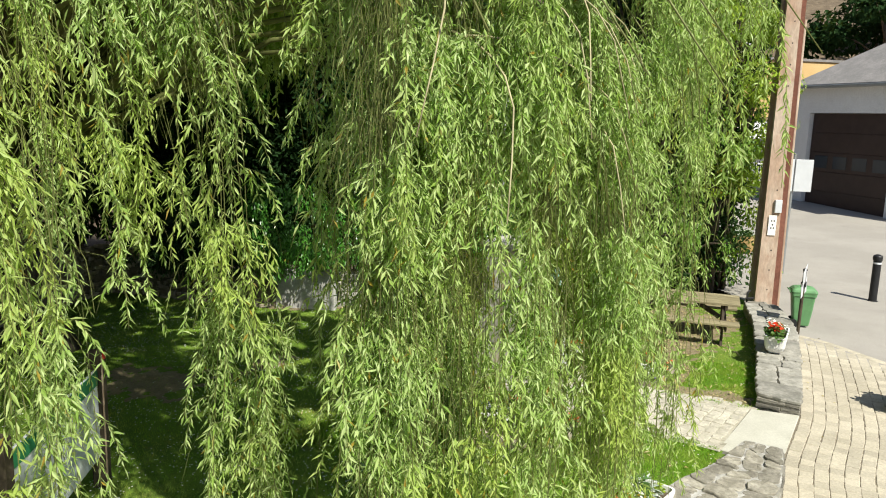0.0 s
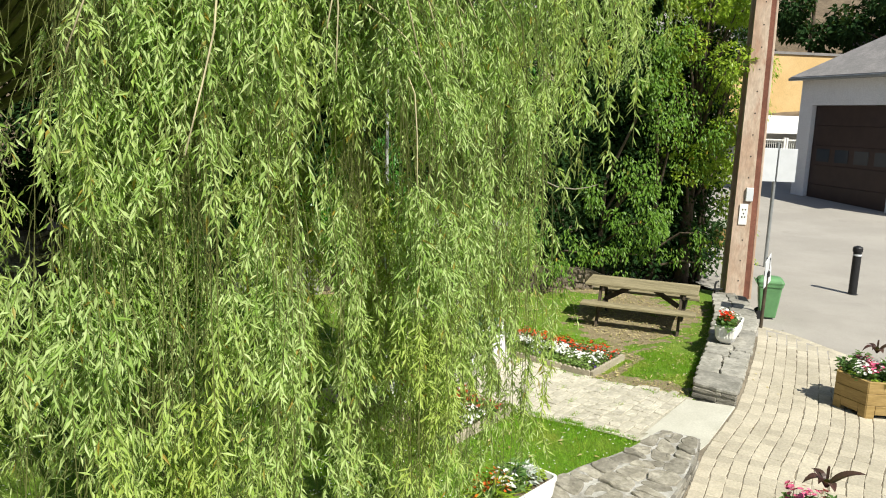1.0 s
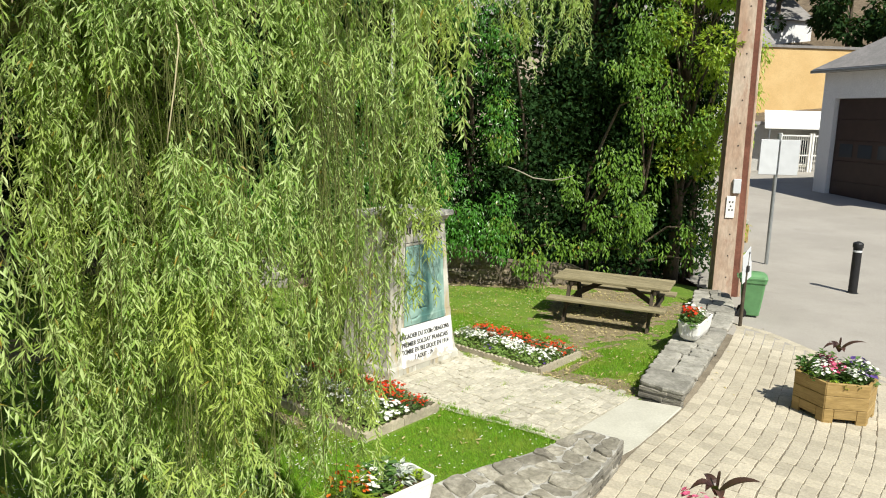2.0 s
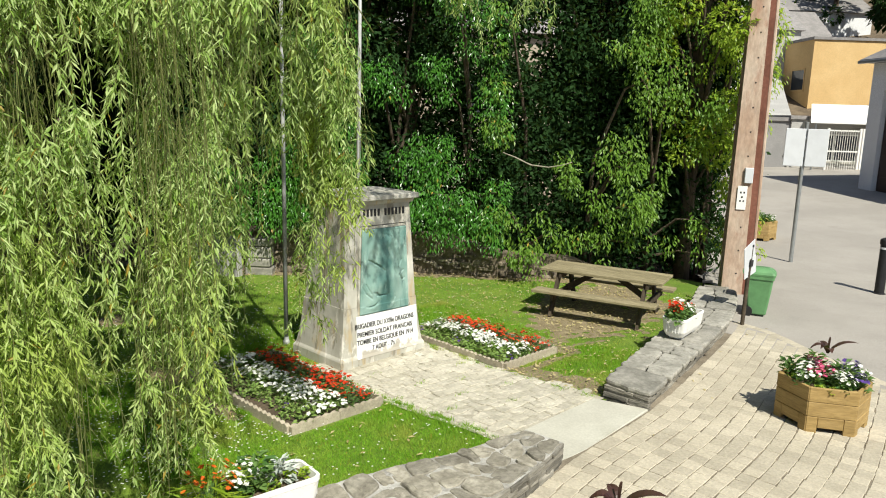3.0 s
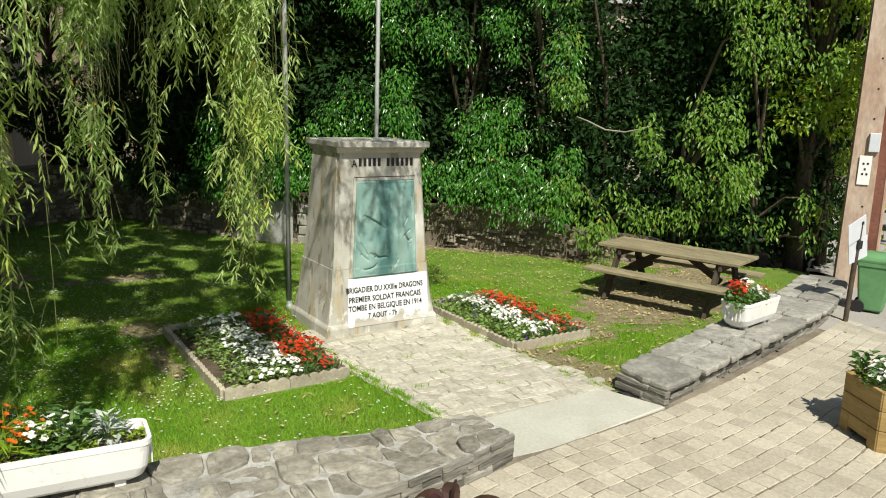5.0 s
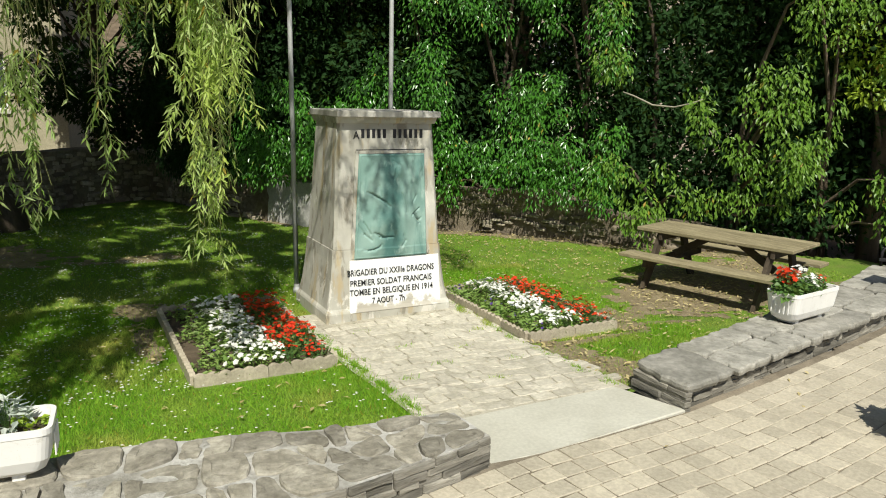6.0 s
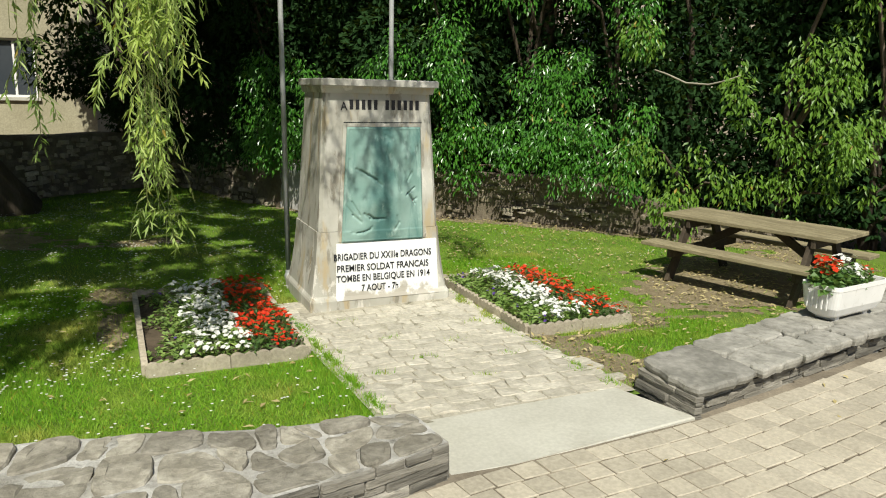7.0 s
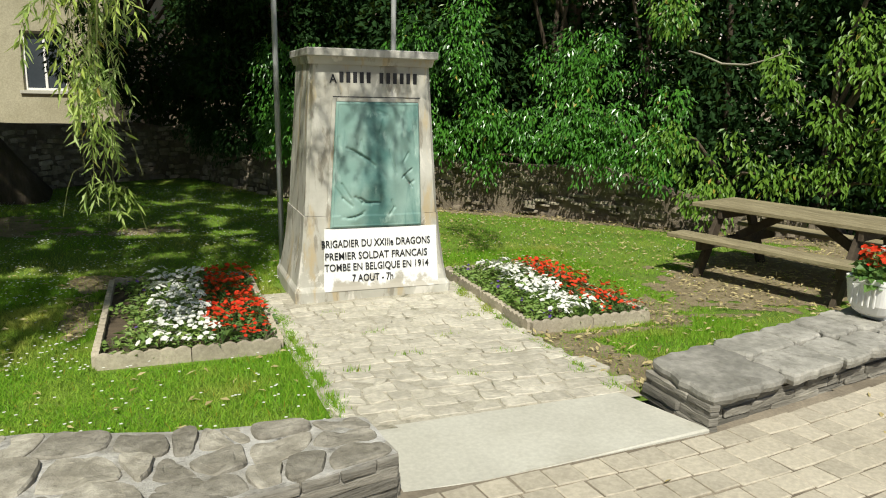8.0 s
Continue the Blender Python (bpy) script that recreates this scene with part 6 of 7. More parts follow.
make_block("garden_house", (-9.6, 17.2, 0.0), (0.985, -0.17), 7.2, 7, 5.6, M["render_cream"], "cream house with white framed windows behind a stone wall", "house", ((1.6, 1.6, 1.1, 1.5), (4.75, 1.6, 1.05, 1.5)), M["roof"], 2.4)

# wooded slope that closes the view
for i in range(34):
    a = radians(RNG.uniform(-28, 118))
    r = RNG.uniform(30, 75)
    x, y = r * math.cos(a), r * math.sin(a)
    if (x > 22 and x < 62 and -12 < y < 22) or (x < 16 and y < 15):
        continue
    make_tree("far_tree", x, y, float(country_z(np.array(x), np.array(y))) - 0.3, RNG.uniform(9, 15), RNG.uniform(3.2, 5), "shadedleaf", "dark green tree on the wooded slope", 16, 9, 0.55, 0.35, 0.15)
for x, y in ((36, -4), (62, -4), (36, -9), (50, -7), (30, -14), (60, 3), (31, 24), (25, 24), (19, 22), (62, 10), (66, 17)):
    make_tree("far_tree", x, y, float(country_z(np.array(x), np.array(y))) - 0.3, RNG.uniform(10, 15), RNG.uniform(3.2, 4.6), "shadedleaf", "dark green tree on the wooded slope", 18, 12, 0.5, 0.3, 0.12)
for x, y in ((-11.5, 9.5), (-13.5, 5.0), (-13, 13), (-13.5, 0.5), (-1.9, 12.6)):
    make_tree("shade_tree", x, y, 0.0, RNG.uniform(6.5, 8.5), 2.4, "shadedleaf", "dark tree beside the garden wall", 22, 70, 0.18, 0.09, 0.25)

# ---- grass, daisies and fallen leaves ----
def over_lawn(n, x0, x1, y0, y1):
    x, y = RNG.uniform(x0, x1, n), RNG.uniform(y0, y1, n)
    ok = garden_side(x, y - 0.1) & garden_side(x, y + 0.1)
    for a, b, c, d in ((-0.89, 0.77, -3.2, 0.35), (-0.72, 0.70, -0.02, 1.08), (-2.17, -0.99, -1.15, 1.03), (0.82, 1.94, -1.29, 0.63)):
        j = 0.05 * np.sin(y * 9.0 + a) + 0.04 * np.sin(x * 11 + y * 17)
        ok &= ~((x > a + j) & (x < b + j) & (y > c) & (y < d))
    bare = np.array([noise.noise(Vector((float(p) * 1.3, float(q) * 1.3, 3.0))) for p, q in zip(x, y)])
    worn = worn_at(x, y) + rough_edge(x, y)
    ok &= RNG.uniform(size=n) < np.clip(1.0 - 0.97 * ramp01(worn, 0.25, 0.6) - 1.0 * np.clip(bare - 0.12, 0, 1) * ramp01(x, -1.5, 1.0), 0.09, 1)
    return x[ok], y[ok]


x, y = (np.concatenate(v) for v in zip(over_lawn(190000, -6.5, 6.5, -3.0, 9.5), over_lawn(230000, -3.6, 2.6, -3.0, 1.6)))
# a few tufts in the joints of the path
for a, b in ((-0.28, -0.92), (0.22, -1.15), (0.42, -1.62), (-0.62, -1.75), (0.05, -2.05), (-0.45, -0.35), (0.6, -0.75), (-0.15, -1.5), (0.68, -2.2), (-0.78, -1.1)):
    x, y = np.concatenate([x, RNG.normal(a, 0.045, 36)]), np.concatenate([y, RNG.normal(b, 0.02, 36)])
# ragged grass over both edges of the path
for edge, count, wander in ((-0.905, 5200, 0.035), (0.81, 1800, 0.03)):
    v = RNG.uniform(-2.6, -0.05, count)
    x, y = np.concatenate([x, edge + RNG.normal(0, wander, count) + 0.03 * np.sin(v * 13.0) + 0.02 * np.sin(v * 31.0)]), np.concatenate([y, v])
n = len(x)
h = RNG.uniform(0.015, 0.044, n) * (1 + 0.35 * np.sin(x * 2.3) * np.cos(y * 1.9))
a = RNG.uniform(0, 2 * math.pi, n)
z = lawn_z(x, y) + 0.022 * ((np.abs(x + 0.05) < 0.83) & (y < 0.0))
w = RNG.uniform(0.0022, 0.0046, n)
V = np.stack([np.stack([x - w * np.cos(a), y - w * np.sin(a), z - 0.003], 1), np.stack([x + w * np.cos(a), y + w * np.sin(a), z - 0.003], 1), np.stack([x + RNG.normal(0, 0.02, n), y + RNG.normal(0, 0.02, n), z + h], 1)], 1).reshape(-1, 3)
tagged(new("grass", mesh_of("grass", V, np.arange(3 * n).reshape(-1, 3), M["blade"])), "short mown bright green grass blades", "grass", kind="stuff")

x, y = over_lawn(40000, -6.0, 5.5, -2.9, 8.0)
clump = np.array([0.5 + 0.9 * noise.noise(Vector((float(p) * 1.6, float(q) * 1.6, 8.0))) for p, q in zip(x, y)])
keep = RNG.uniform(size=len(x)) < np.where(x < 0, 0.66, 0.22) * np.clip(clump, 0.1, 1.2) * np.where(y < -1.2, 0.27, 1.0) * np.where(x > 0.8, 0.6, 1.0)
x, y = x[keep], y[keep]
n = len(x)
C = np.stack([x, y, lawn_z(x, y) + RNG.uniform(0.035, 0.055, n)], 1)
P, D, N = [], [], []
for k in range(6):
    P.append(C)
    D.append(np.tile([math.cos(k * math.pi / 3), math.sin(k * math.pi / 3), 0.12], (n, 1)))
    N.append(np.tile([0.05, -0.15, 1.0], (n, 1)))
P, D, N = np.concatenate(P), np.concatenate(D), np.concatenate(N)
tagged(new("daisies", leaf_mesh("daisies", P, D, N, np.full(len(P), 0.0098), np.full(len(P), 0.008), M["white"], 0.05, 0.6)), "small white daisies scattered over the lawn", "daisies", kind="stuff")

x, y = over_lawn(3800, 0.6, 6.4, -2.8, 5.0)
px, py = RNG.uniform(-3, 6, 170), RNG.uniform(-4.2, -2.6, 170)
on = py < np.interp(px, [p[0] for p in CURVE], [p[1] for p in CURVE]) - 0.01
on &= py > np.interp(px, [p[0] for p in CURVE], [p[1] for p in CURVE]) - np.abs(RNG.normal(0, 0.22, 170))
lx, ly = over_lawn(260, -3.6, 0.6, -2.8, 3.0)
x, y = np.concatenate([x, lx]), np.concatenate([y, ly])
wx, wy = RNG.uniform(-2.6, 6.4, 16000), RNG.uniform(-2.7, 7.5, 16000)
on_soil = garden_side(wx, wy) & (worn_at(wx, wy) > RNG.uniform(0.3, 0.9, 16000)) & ~((wx > -0.92) & (wx < 0.80) & (wy < 0.35))
for a, b, c, d in ((-0.72, 0.70, -0.02, 1.08), (-2.17, -0.99, -1.15, 1.03), (0.82, 1.94, -1.29, 0.63)):
    on_soil &= ~((wx > a) & (wx < b) & (wy > c) & (wy < d))
x, y = np.concatenate([x, px[on], wx[on_soil]]), np.concatenate([y, py[on], wy[on_soil]])
z = np.where(y < np.interp(x, [p[0] for p in CURVE], [p[1] for p in CURVE]), plaza_z(x, y) + 0.022, lawn_z(x, y) + 0.03)
n = len(x)
D = np.stack([RNG.normal(size=n), RNG.normal(size=n), RNG.normal(0, 0.15, n)], 1)
N = np.stack([RNG.normal(0, 0.3, n), RNG.normal(0, 0.3, n), np.ones(n)], 1)
tagged(new("fallen_leaves", leaf_mesh("fallen_leaves", np.stack([x, y, z], 1), D, N, RNG.uniform(0.03, 0.085, n), RNG.uniform(0.01, 0.03, n), M["fallen"], 0.2)), "dry brown fallen leaves on lawn and paving", "leaves", kind="stuff")


# ---- block paving in curved courses ----
def chunk(w, d, h, jitter, bevel, seed):
    """One worn block: shared by many pieces."""
    r = np.random.default_rng(seed)
    base = [(-w / 2, -d / 2), (w / 2, -d / 2), (w / 2, d / 2), (-w / 2, d / 2)]
    base = [(x + r.uniform(-jitter, jitter), y + r.uniform(-jitter, jitter)) for x, y in base]
    top = [(x * (1 - 2 * bevel / w), y * (1 - 2 * bevel / d), h) for x, y in base]
    low = [(x, y, h - bevel * 0.8) for x, y in base]
    V = [(x, y, 0.0) for x, y in base] + low + top
    F = [(0, 1, 5, 4), (1, 2, 6, 5), (2, 3, 7, 6), (3, 0, 4, 7), (4, 5, 9, 8), (5, 6, 10, 9), (6, 7, 11, 10), (7, 4, 8, 11), (8, 9, 10, 11)]
    return V, F


def lay_paving():
    line, nrm, s = smooth_line(CURVE, 400)
    L, B = 0.163, 0.148
    shapes = [chunk(L - 0.008, B - 0.008, 0.035, 0.0065, 0.005, k) for k in range(8)]
    meshes = [mesh_of("paver", V, F, M["paver"]) for V, F in shapes]
    rest_v, rest_f, at, made = [], [], 0, 0
    for j in range(44):
        off = B * (j + 0.5) + 0.003
        # arc length grows outwards on the convex side, so each course keeps its own step
        lx, ly = line[:, 0] - nrm[:, 0] * off, line[:, 1] - nrm[:, 1] * off
        cs = np.concatenate([[0], np.cumsum(np.hypot(np.diff(lx), np.diff(ly)))])
        for q in np.arange(0.05 + (j % 2) * L / 2, cs[-1], L):
            cx, cy = np.interp(q, cs, lx), np.interp(q, cs, ly)
            if cx < -11 or cx > np.interp(cy, [-9.5, -6.5, -4.1, -3.3, -2.8, -2.2], [1.4, 2.9, 4.2, 4.72, 5.05, 5.2]) - 0.10:
                continue
            dx, dy = np.interp(q + 0.02, cs, lx) - cx, np.interp(q + 0.02, cs, ly) - cy
            ang = math.atan2(dy, dx)
            zz = float(plaza_z(cx, cy)) - 0.0215 + RNG.uniform(-0.001, 0.001)
            k = int(RNG.integers(8))
            if j < 13 and -1.6 < cx < 2.2 and made < 300:
                ob = new("paver", meshes[k])
                ob.parent = square
                ob.matrix_basis = pose(cx, cy, zz, RNG.uniform(-0.2, 0.2), RNG.uniform(-0.2, 0.2), math.degrees(ang) + RNG.uniform(-1, 1))
                made += 1
            else:
                V, F = shapes[k]
                c, d = math.cos(ang), math.sin(ang)
                tilt = RNG.uniform(-0.004, 0.004, 2)
                rest_v += [(cx + c * x - d * y, cy + d * x + c * y, zz + z + tilt[0] * x + tilt[1] * y) for x, y, z in V]
                rest_f += [tuple(i + at for i in f) for f in F]
                at += len(V)
    # one border course where the square meets the street
    rim, out, rs = smooth_line([(5.22, -2.2), (5.05, -2.8), (4.72, -3.3), (4.2, -4.1), (2.9, -6.5), (1.4, -9.5)], 200)
    for q in np.arange(0.08, rs[-1] - 0.1, L):
        cx, cy = (float(np.interp(q, rs, rim[:, k])) for k in (0, 1))
        dx, dy = (float(np.interp(q + 0.03, rs, rim[:, k])) - v for k, v in ((0, cx), (1, cy)))
        ang, zz = math.atan2(dy, dx), float(plaza_z(cx, cy)) - 0.0195
        V, F = shapes[int(RNG.integers(8))]
        c, d = math.cos(ang), math.sin(ang)
        rest_v += [(cx + c * x - d * y, cy + d * x + c * y, zz + z) for x, y, z in V]
        rest_f += [tuple(i + at for i in f) for f in F]
        at += len(V)
    ob = new("paving_blocks", mesh_of("paving_blocks", rest_v, rest_f, M["paver_lot"]))
    ob.parent = square
    ob["kind"] = "stuff"


def island_version(name, src):
    """The same surface for joined pieces: the shade differs per island."""
    m = M[src].copy()
    m.name = name
    t = m.node_tree
    for n in list(t.nodes):
        if n.type == "OBJECT_INFO":
            g = t.nodes.new("ShaderNodeNewGeometry")
            for link in list(t.links):
                if link.from_node == n:
                    t.links.new(g.outputs["Random Per Island"], link.to_socket)
            t.nodes.remove(n)
    return m


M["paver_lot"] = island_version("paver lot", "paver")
# joined stones use the lightened copy, which lifts the shaded left wall
M["rubble_lot"] = island_version("rubble lot", "rubble_lit")
lay_paving()


# ---- worn setts of the garden path ----
def slab_piece(name, corners, up, thick, mat, parent, gap=0.014, round_off=0.85, rough=0.016, m=5):
    """An irregular flat stone that fills the four corners but for its joint; up: the way its face looks."""
    c = sum(corners, Vector()) / 4
    edge = []
    for k in range(4):
        a, b, d = corners[k], corners[(k + 1) % 4], corners[(k + 2) % 4]
        for e in range(m):
            u = e / m
            p = a.lerp(b, u)
            near = min(u, 1 - u)
            pull = round_off * max(0.0, 0.28 - near) * (0.6 + 0.8 * abs(noise.noise(a * 5)))
            p = p.lerp(c, pull)
            p += (c - p).normalized() * gap
            p += noise.noise_vector(p * 9.0) * rough
            edge.append(p)
    rings = [[p + up * h + (c - p) * k + up * (0.004 * noise.noise(p * 6)) for p in edge] for h, k in ((-0.05, 0.0), (thick * 0.6, 0.0), (thick, 0.05), (thick * 1.02, 0.4))]
    return part(name, loft(bmesh.new(), rings), mat, parent)


def lay_setts():
    rows, y = [], -2.60
    while y < 0.36:
        rows.append(y)
        y += RNG.uniform(0.105, 0.15)
    for a, b in zip(rows, rows[1:]):
        x = -0.90
        while x < 0.76:
            x1 = x + RNG.uniform(0.11, 0.235)
            if not (-0.72 < (x + x1) / 2 < 0.70 and b > -0.03):
                wob = lambda px, py: Vector((px + 0.035 * noise.noise(Vector((px * 7, py * 7, 1))), py + 0.042 * noise.noise(Vector((px * 5, py * 5, 2))), float(lawn_z(px, py)) + 0.019))
                slab_piece("sett", [wob(x, a), wob(x1, a), wob(x1 + RNG.uniform(-0.02, 0.02), b), wob(x, b)], Vector((RNG.normal(0, 0.012), RNG.normal(0, 0.012), 1)), 0.009 + RNG.uniform(-0.004, 0.005), M["sett"], path, 0.006, 0.4, 0.014, 3)
            x = x1


lay_setts()


# ---- stones of the walls ----
def boulder(seed, n=9, flat=0.35):
    """A flat irregular stone, unit size."""
    r = np.random.default_rng(seed)
    ang = np.sort(r.uniform(0, 2 * math.pi, n))
    ang = np.linspace(0, 2 * math.pi, n, endpoint=False) + r.uniform(-0.22, 0.22, n)
    rad = r.uniform(0.82, 1.08, n) / np.maximum(np.abs(np.cos(ang)), np.abs(np.sin(ang))) ** 0.75 * 0.5
    ring = lambda k, z, e: [(rad[i] * k * math.cos(ang[i]), rad[i] * k * math.sin(ang[i]), z + e * r.uniform(-1, 1)) for i in range(n)]
    V = ring(0.96, -0.5, 0.03) + ring(1.0, 0.2, 0.05) + ring(0.86, 0.46, 0.05) + [(0, 0, 0.5)]
    F = []
    for q in range(2):
        for i in range(n):
            a, b = q * n + i, q * n + (i + 1) % n
            F += [(a, b, b + n), (a, b + n, a + n)]
    F += [(2 * n + i, 2 * n + (i + 1) % n, 3 * n) for i in range(n)]
    return V, F


STONES = [mesh_of("stone", *boulder(k), M["slate"]) for k in range(9)]


def set_stone(parent, x, y, z, sx, sy, sz, rz, rx=0.0, ry=0.0, name="stone", meshes=None):
    pool = meshes or STONES
    ob = new(name, pool[int(RNG.integers(len(pool)))])
    ob.parent = parent
    ob.matrix_basis = pose(x, y, z, rx, ry, rz) @ Matrix.Diagonal((sx, sy, sz, 1))
    return ob


def stone_wall_west():
    n = 300
    a, _, s = smooth_line(WALL_L_OUT, n)
    b, _, _ = smooth_line(WALL_L_IN, n)
    total = s[-1]
    first = 0.36 * total
    at = lambda q, f: (lambda i: Vector((*(a[i] + (b[i] - a[i]) * f), 0.314)))(min(n - 1, max(0, int(q / total * (n - 1)))))
    # top: crazy slabs, three rough rows whose joints wander
    edges = [lambda q: 0.0, lambda q: 0.36 + 0.16 * noise.noise(Vector((q * 2.1, 0, 0))), lambda q: 0.70 + 0.14 * noise.noise(Vector((q * 2.4, 5, 0))), lambda q: 1.0]
    for row in range(3):
        q = first + RNG.uniform(0, 0.2)
        cuts = [q]
        while q < total:
            q += RNG.choice([RNG.uniform(0.09, 0.18), RNG.uniform(0.18, 0.40)])
            cuts.append(min(q, total))
        slant = [RNG.uniform(-0.045, 0.045) for _ in cuts]
        slant[-1] = 0
        for k in range(len(cuts) - 1):
            q0, q1 = cuts[k], cuts[k + 1]
            if q1 - q0 < 0.07:
                continue
            lo, hi = edges[row], edges[row + 1]
            cs = [at(q0 - slant[k], lo(q0)), at(q1 - slant[k + 1], lo(q1)), at(min(total, q1 + slant[k + 1]), hi(q1)), at(q0 + slant[k], hi(q0))]
            slab_piece("stone", cs, Vector((0, 0, 1)), 0.018 + RNG.uniform(-0.010, 0.014), M["slate"], wall_low_west, 0.008, 0.75, 0.022)
    # outer face and end: thin broken courses
    levels = [0.085, 0.125, 0.185, 0.225, 0.275, 0.318]

    def course(place, length, out_of, q_from):
        for r, (z0, z1) in enumerate(zip(levels, levels[1:])):
            q = q_from
            while q < length - 0.02:
                q1 = min(length, q + RNG.uniform(0.10, 0.42))
                if length - q1 < 0.07:
                    q1 = length
                cs = [Vector((*place(q), z0 + RNG.uniform(-0.008, 0.008))), Vector((*place(q1), z0 + RNG.uniform(-0.008, 0.008))), Vector((*place(q1), z1)), Vector((*place(q), z1))]
                slab_piece("stone", cs, out_of((q + q1) / 2), RNG.uniform(0.004, 0.030), M["schist_face"], wall_low_west, 0.003, 0.10, 0.006)
                q = q1

    spot = lambda q: tuple(a[min(n - 1, int(q / total * (n - 1)))])

    def outward(q):
        i = min(n - 1, int(q / total * (n - 1)))
        d = a[i] - b[i]
        return Vector((d[0], d[1], 0)).normalized()

    course(spot, total, outward, 0.45 * total)
    end = b[-1] - a[-1]
    ln = float(np.hypot(*end))
    course(lambda q: tuple(a[-1] + end * q / ln), ln, lambda q: Vector((1, 0.05, 0)), 0.0)


stone_wall_west()


def stone_wall_east():
    n = 200
    a, _, s = smooth_line(WALL_R_OUT, n)
    b, _, _ = smooth_line(WALL_R_IN, n)
    total = s[-1]
    # cap slabs, the first one the largest and smoothest
    cuts = [0.0, 0.62]
    while cuts[-1] < total - 0.4:
        cuts.append(cuts[-1] + RNG.uniform(0.24, 0.58))
    for k, (q0, q1) in enumerate(zip(cuts, cuts[1:])):
        if q1 > total:
            break
        i0, i1 = int(q0 / total * (n - 1)), int(q1 / total * (n - 1))
        f = RNG.uniform(0.34, 0.62)
        halves = ((0.0, 1.0),) if k == 0 else ((0.0, f), (f + 0.012, 1.0))
        for lo, hi in halves:
            g = 0.006
            poly = []
            for i, f in ((i0, lo), (i1, lo), (i1, hi), (i0, hi)):
                p = a[i] + (b[i] - a[i]) * f
                poly.append(Vector((p[0], p[1], 0)))
            c = sum(poly, Vector()) / 4
            poly = [c + (p - c) * (1 - g / max(0.1, (p - c).length)) for p in poly]
            poly[0] += Vector((-0.02 if k == 0 else 0, -0.03 * (lo == 0), 0))
            poly[1] += Vector((0, -0.03 * (lo == 0), 0))
            bm = bmesh.new()
            rings = []
            edge = []
            for u in range(4):
                for e in range(9):
                    p = poly[u].lerp(poly[(u + 1) % 4], e / 9)
                    near = min(e / 9, 1 - e / 9)
                    p = p.lerp(c, 0.45 * max(0.0, 0.16 - near))
                    edge.append(p + Vector((noise.noise(p * 9), noise.noise(p * 9 + Vector((9, 0, 0))), 0)) * 0.030 + Vector((noise.noise(p * 31), noise.noise(p * 31 + Vector((9, 0, 0))), 0)) * 0.014)
            z0 = 0.238
            th = 0.060 + (0.016 * RNG.uniform(-1, 1) if k else 0.006)
            for zz, sc in ((z0, 0.955), (z0 + th * 0.45, 1.0), (z0 + th * 0.8, 0.992), (z0 + th, 0.94), (z0 + th * 1.03, 0.6)):
                rings.append([c + (p - c) * sc + Vector((0, 0, zz + 0.008 * noise.noise(p * 6 + Vector((0, 0, zz * 9))))) for p in edge])
            loft(bm, rings)
            part("cap_slab", bm, M["capstone"], wall_low_east)
    levels = [0.03, 0.085, 0.12, 0.17, 0.205, 0.242]

    def course(place, length, out_of, q_from):
        for z0, z1 in zip(levels, levels[1:]):
            q = q_from
            while q < length - 0.02:
                q1 = min(length, q + RNG.uniform(0.12, 0.5))
                if length - q1 < 0.08:
                    q1 = length
                cs = [Vector((*place(q), z0 + RNG.uniform(-0.006, 0.006))), Vector((*place(q1), z0 + RNG.uniform(-0.006, 0.006))), Vector((*place(q1), z1)), Vector((*place(q), z1))]
                slab_piece("stone", cs, out_of((q + q1) / 2), RNG.uniform(-0.01, 0.022), M["schist_face"], wall_low_east, 0.003, 0.10, 0.006)
                q = q1

    spot = lambda q: tuple((lambda i: a[i] + (b[i] - a[i]) * 0.09)(min(n - 1, int(q / total * (n - 1)))))

    def outward(q):
        i = min(n - 1, int(q / total * (n - 1)))
        d = a[i] - b[i]
        return Vector((d[0], d[1], 0)).normalized()

    course(spot, total, outward, 0.0)
    end = b[0] - a[0]
    ln = float(np.hypot(*end))
    course(lambda q: tuple(a[0] + end * q / ln), ln, lambda q: Vector((-1, 0.1, 0)), 0.0)


stone_wall_east()


# ---- rubble in the old wall at the back ----
RUBBLE = [mesh_of("stone", *boulder(60 + k), M["rubble"]) for k in range(7)]


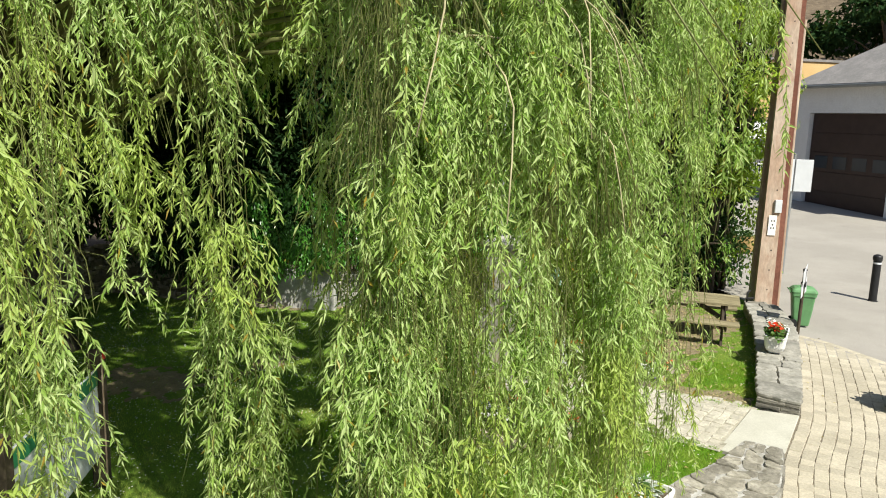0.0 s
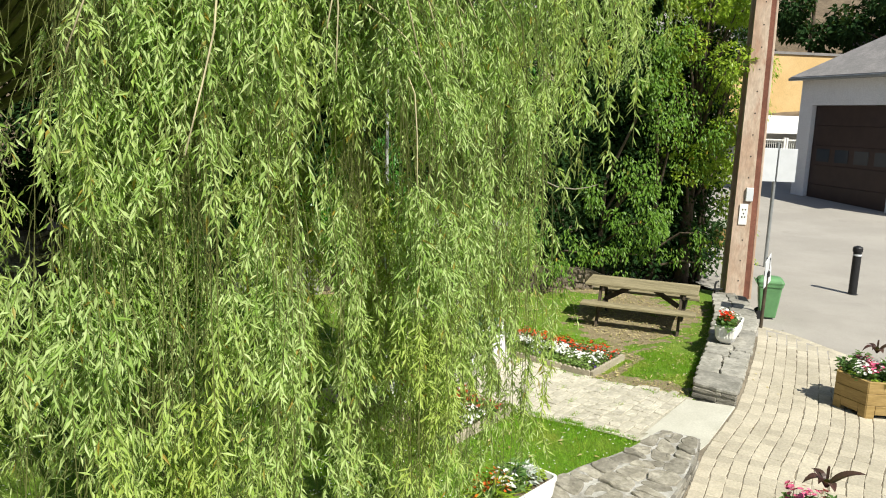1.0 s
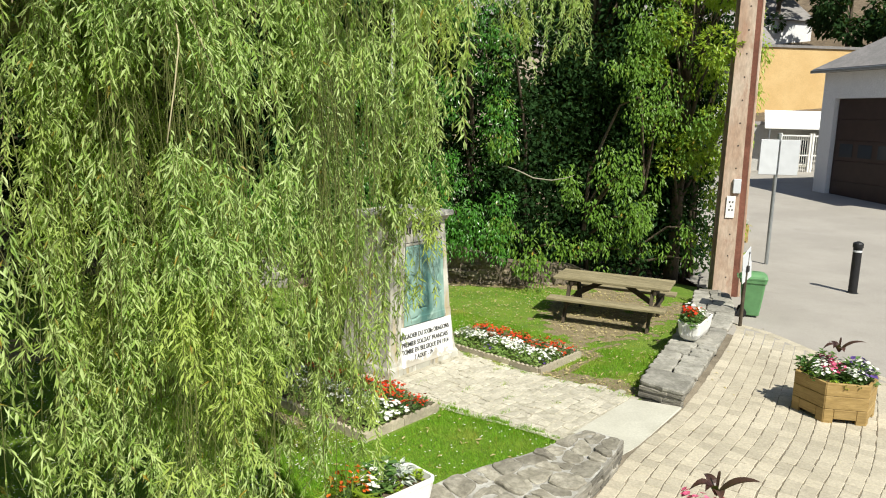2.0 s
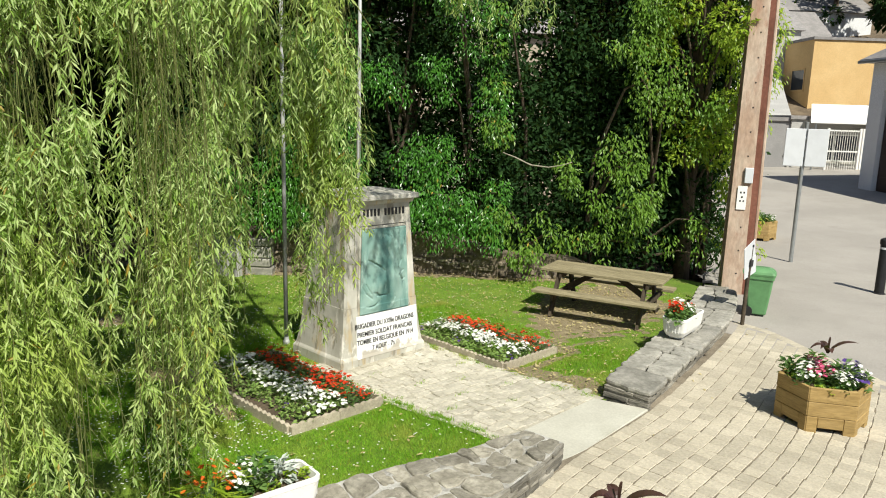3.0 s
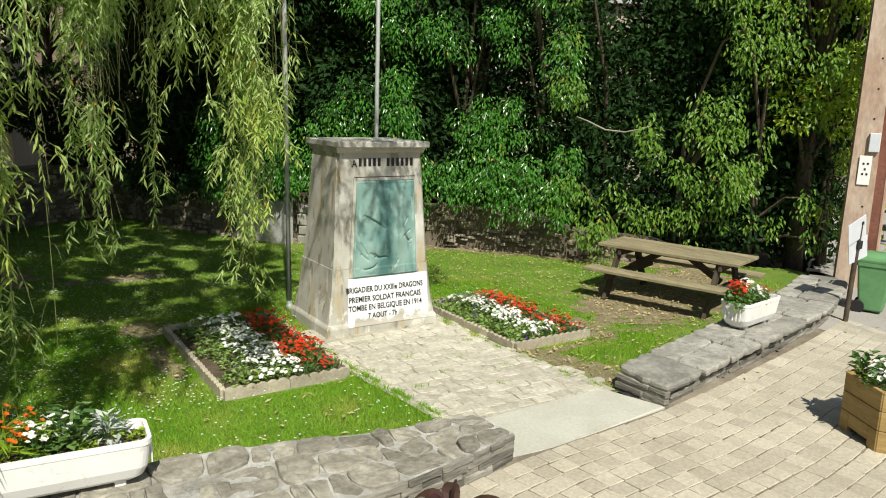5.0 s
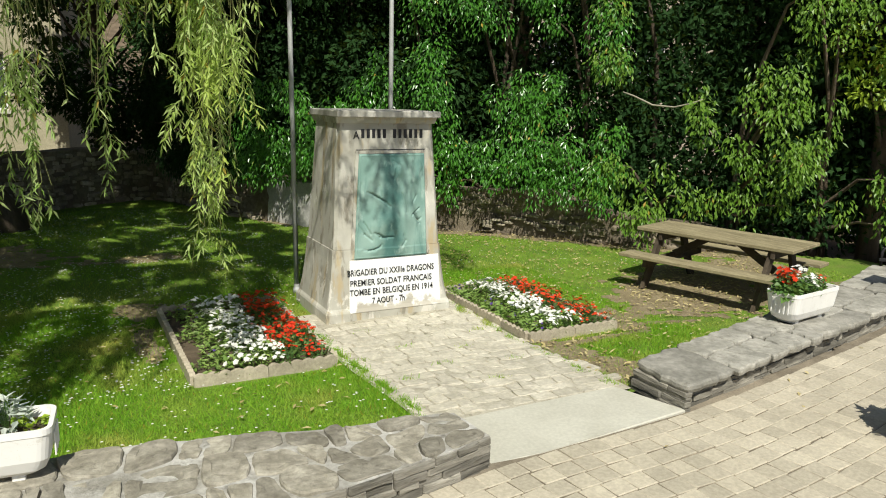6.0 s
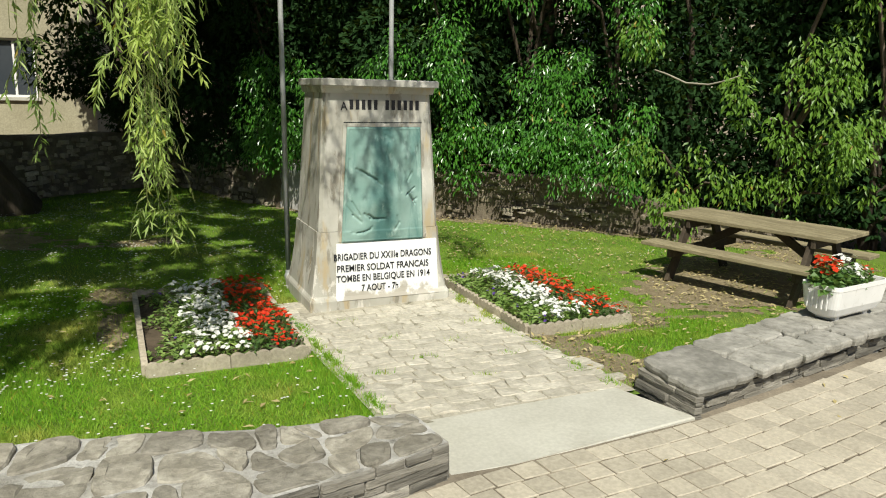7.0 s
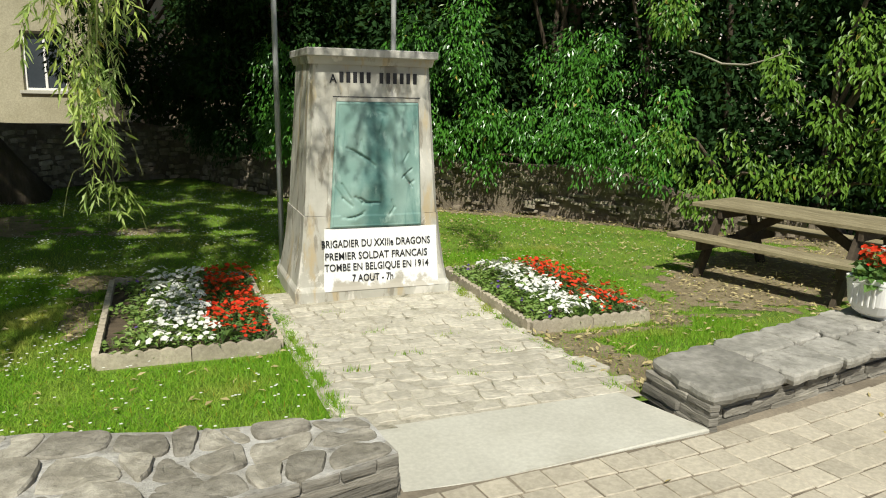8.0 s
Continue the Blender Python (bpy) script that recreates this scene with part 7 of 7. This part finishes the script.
def rubble_back():
    n = 400
    line, nrm, s = smooth_line(BACK_WALL, n)
    total = s[-1]
    count = 0
    shapes = [boulder(60 + k) for k in range(7)]
    rest_v, rest_f, at = [], [], 0
    for row in range(12):
        q = RNG.uniform(0, 0.2)
        while q < total:
            step = RNG.uniform(0.07, 0.34)
            i = min(n - 1, int((q + step / 2) / total * n))
            q += step * RNG.uniform(0.9, 1.25)
            x, y = line[i] - nrm[i] * RNG.uniform(-0.03, 0.07)
            left = x < -0.4
            z = 0.04 + 0.085 * row + RNG.uniform(-0.03, 0.03)
            lost = noise.noise(Vector((x * 1.4, y * 1.4, z * 2.2))) < -0.32
            if z > 0.72 - 0.40 * float(ramp01(x, 4.0, 5.0)) and not left or x > 6.2 or x < -7.5 or lost and not left:
                continue
            way = math.degrees(math.atan2(nrm[i][1], nrm[i][0])) - 90
            m = pose(x, y, z, RNG.uniform(-14, 14), RNG.uniform(-9, 9), way + RNG.uniform(-12, 12)) @ Matrix.Diagonal((step * 0.97, RNG.uniform(0.08, 0.17), RNG.uniform(0.04, 0.11) if not left else 0.075, 1))
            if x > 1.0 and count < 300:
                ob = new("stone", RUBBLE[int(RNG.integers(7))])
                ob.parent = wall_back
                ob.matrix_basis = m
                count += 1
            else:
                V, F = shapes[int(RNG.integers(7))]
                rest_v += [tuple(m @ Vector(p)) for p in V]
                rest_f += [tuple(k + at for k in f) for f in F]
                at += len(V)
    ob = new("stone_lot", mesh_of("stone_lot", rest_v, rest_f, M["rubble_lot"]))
    ob.parent = wall_back
    ob["kind"] = "stuff"
    # a broken place where flat stones have slid out, sunlight put into their pale colour
    for k in range(16):
        u = RNG.uniform(-0.75, 0.75)
        x = 3.95 + u * 0.75
        y = float(np.interp(x, [p[0] for p in BACK_WALL], [p[1] for p in BACK_WALL])) - RNG.uniform(0.05, 0.16)
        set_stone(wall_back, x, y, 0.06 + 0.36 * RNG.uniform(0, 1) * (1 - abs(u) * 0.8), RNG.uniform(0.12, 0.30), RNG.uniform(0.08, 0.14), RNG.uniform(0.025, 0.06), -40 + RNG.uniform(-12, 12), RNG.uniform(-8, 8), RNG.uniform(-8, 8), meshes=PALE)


PALE = [mesh_of("stone", *boulder(90 + k), M["rubble_lit"]) for k in range(4)]
rubble_back()


# ---- old rendered wall end with a stub of masonry, left of the monument ----
pillar = thing("stone_pillar", 1.42, 5.25, 0.0, -48, "short stub of pale stone masonry at the old wall", "pillar")
z = -0.05
for k, h in enumerate((0.20, 0.17, 0.22, 0.16)):
    part("stone", boxed(-0.24 + RNG.uniform(-0.02, 0.02), 0.24 + RNG.uniform(-0.02, 0.02), -0.14, 0.16, z, z + h - 0.012, 0.02), M["capstone"], pillar)
    z += h
facing = thing("render_facing", 0.75, 5.72, 0.0, -62, "grey weathered render on the old wall", "wall", kind="structure")
part("panel", boxed(-0.75, 0.55, -0.10, 0.06, -0.05, 0.78, 0.02), M["render_grey"], facing)
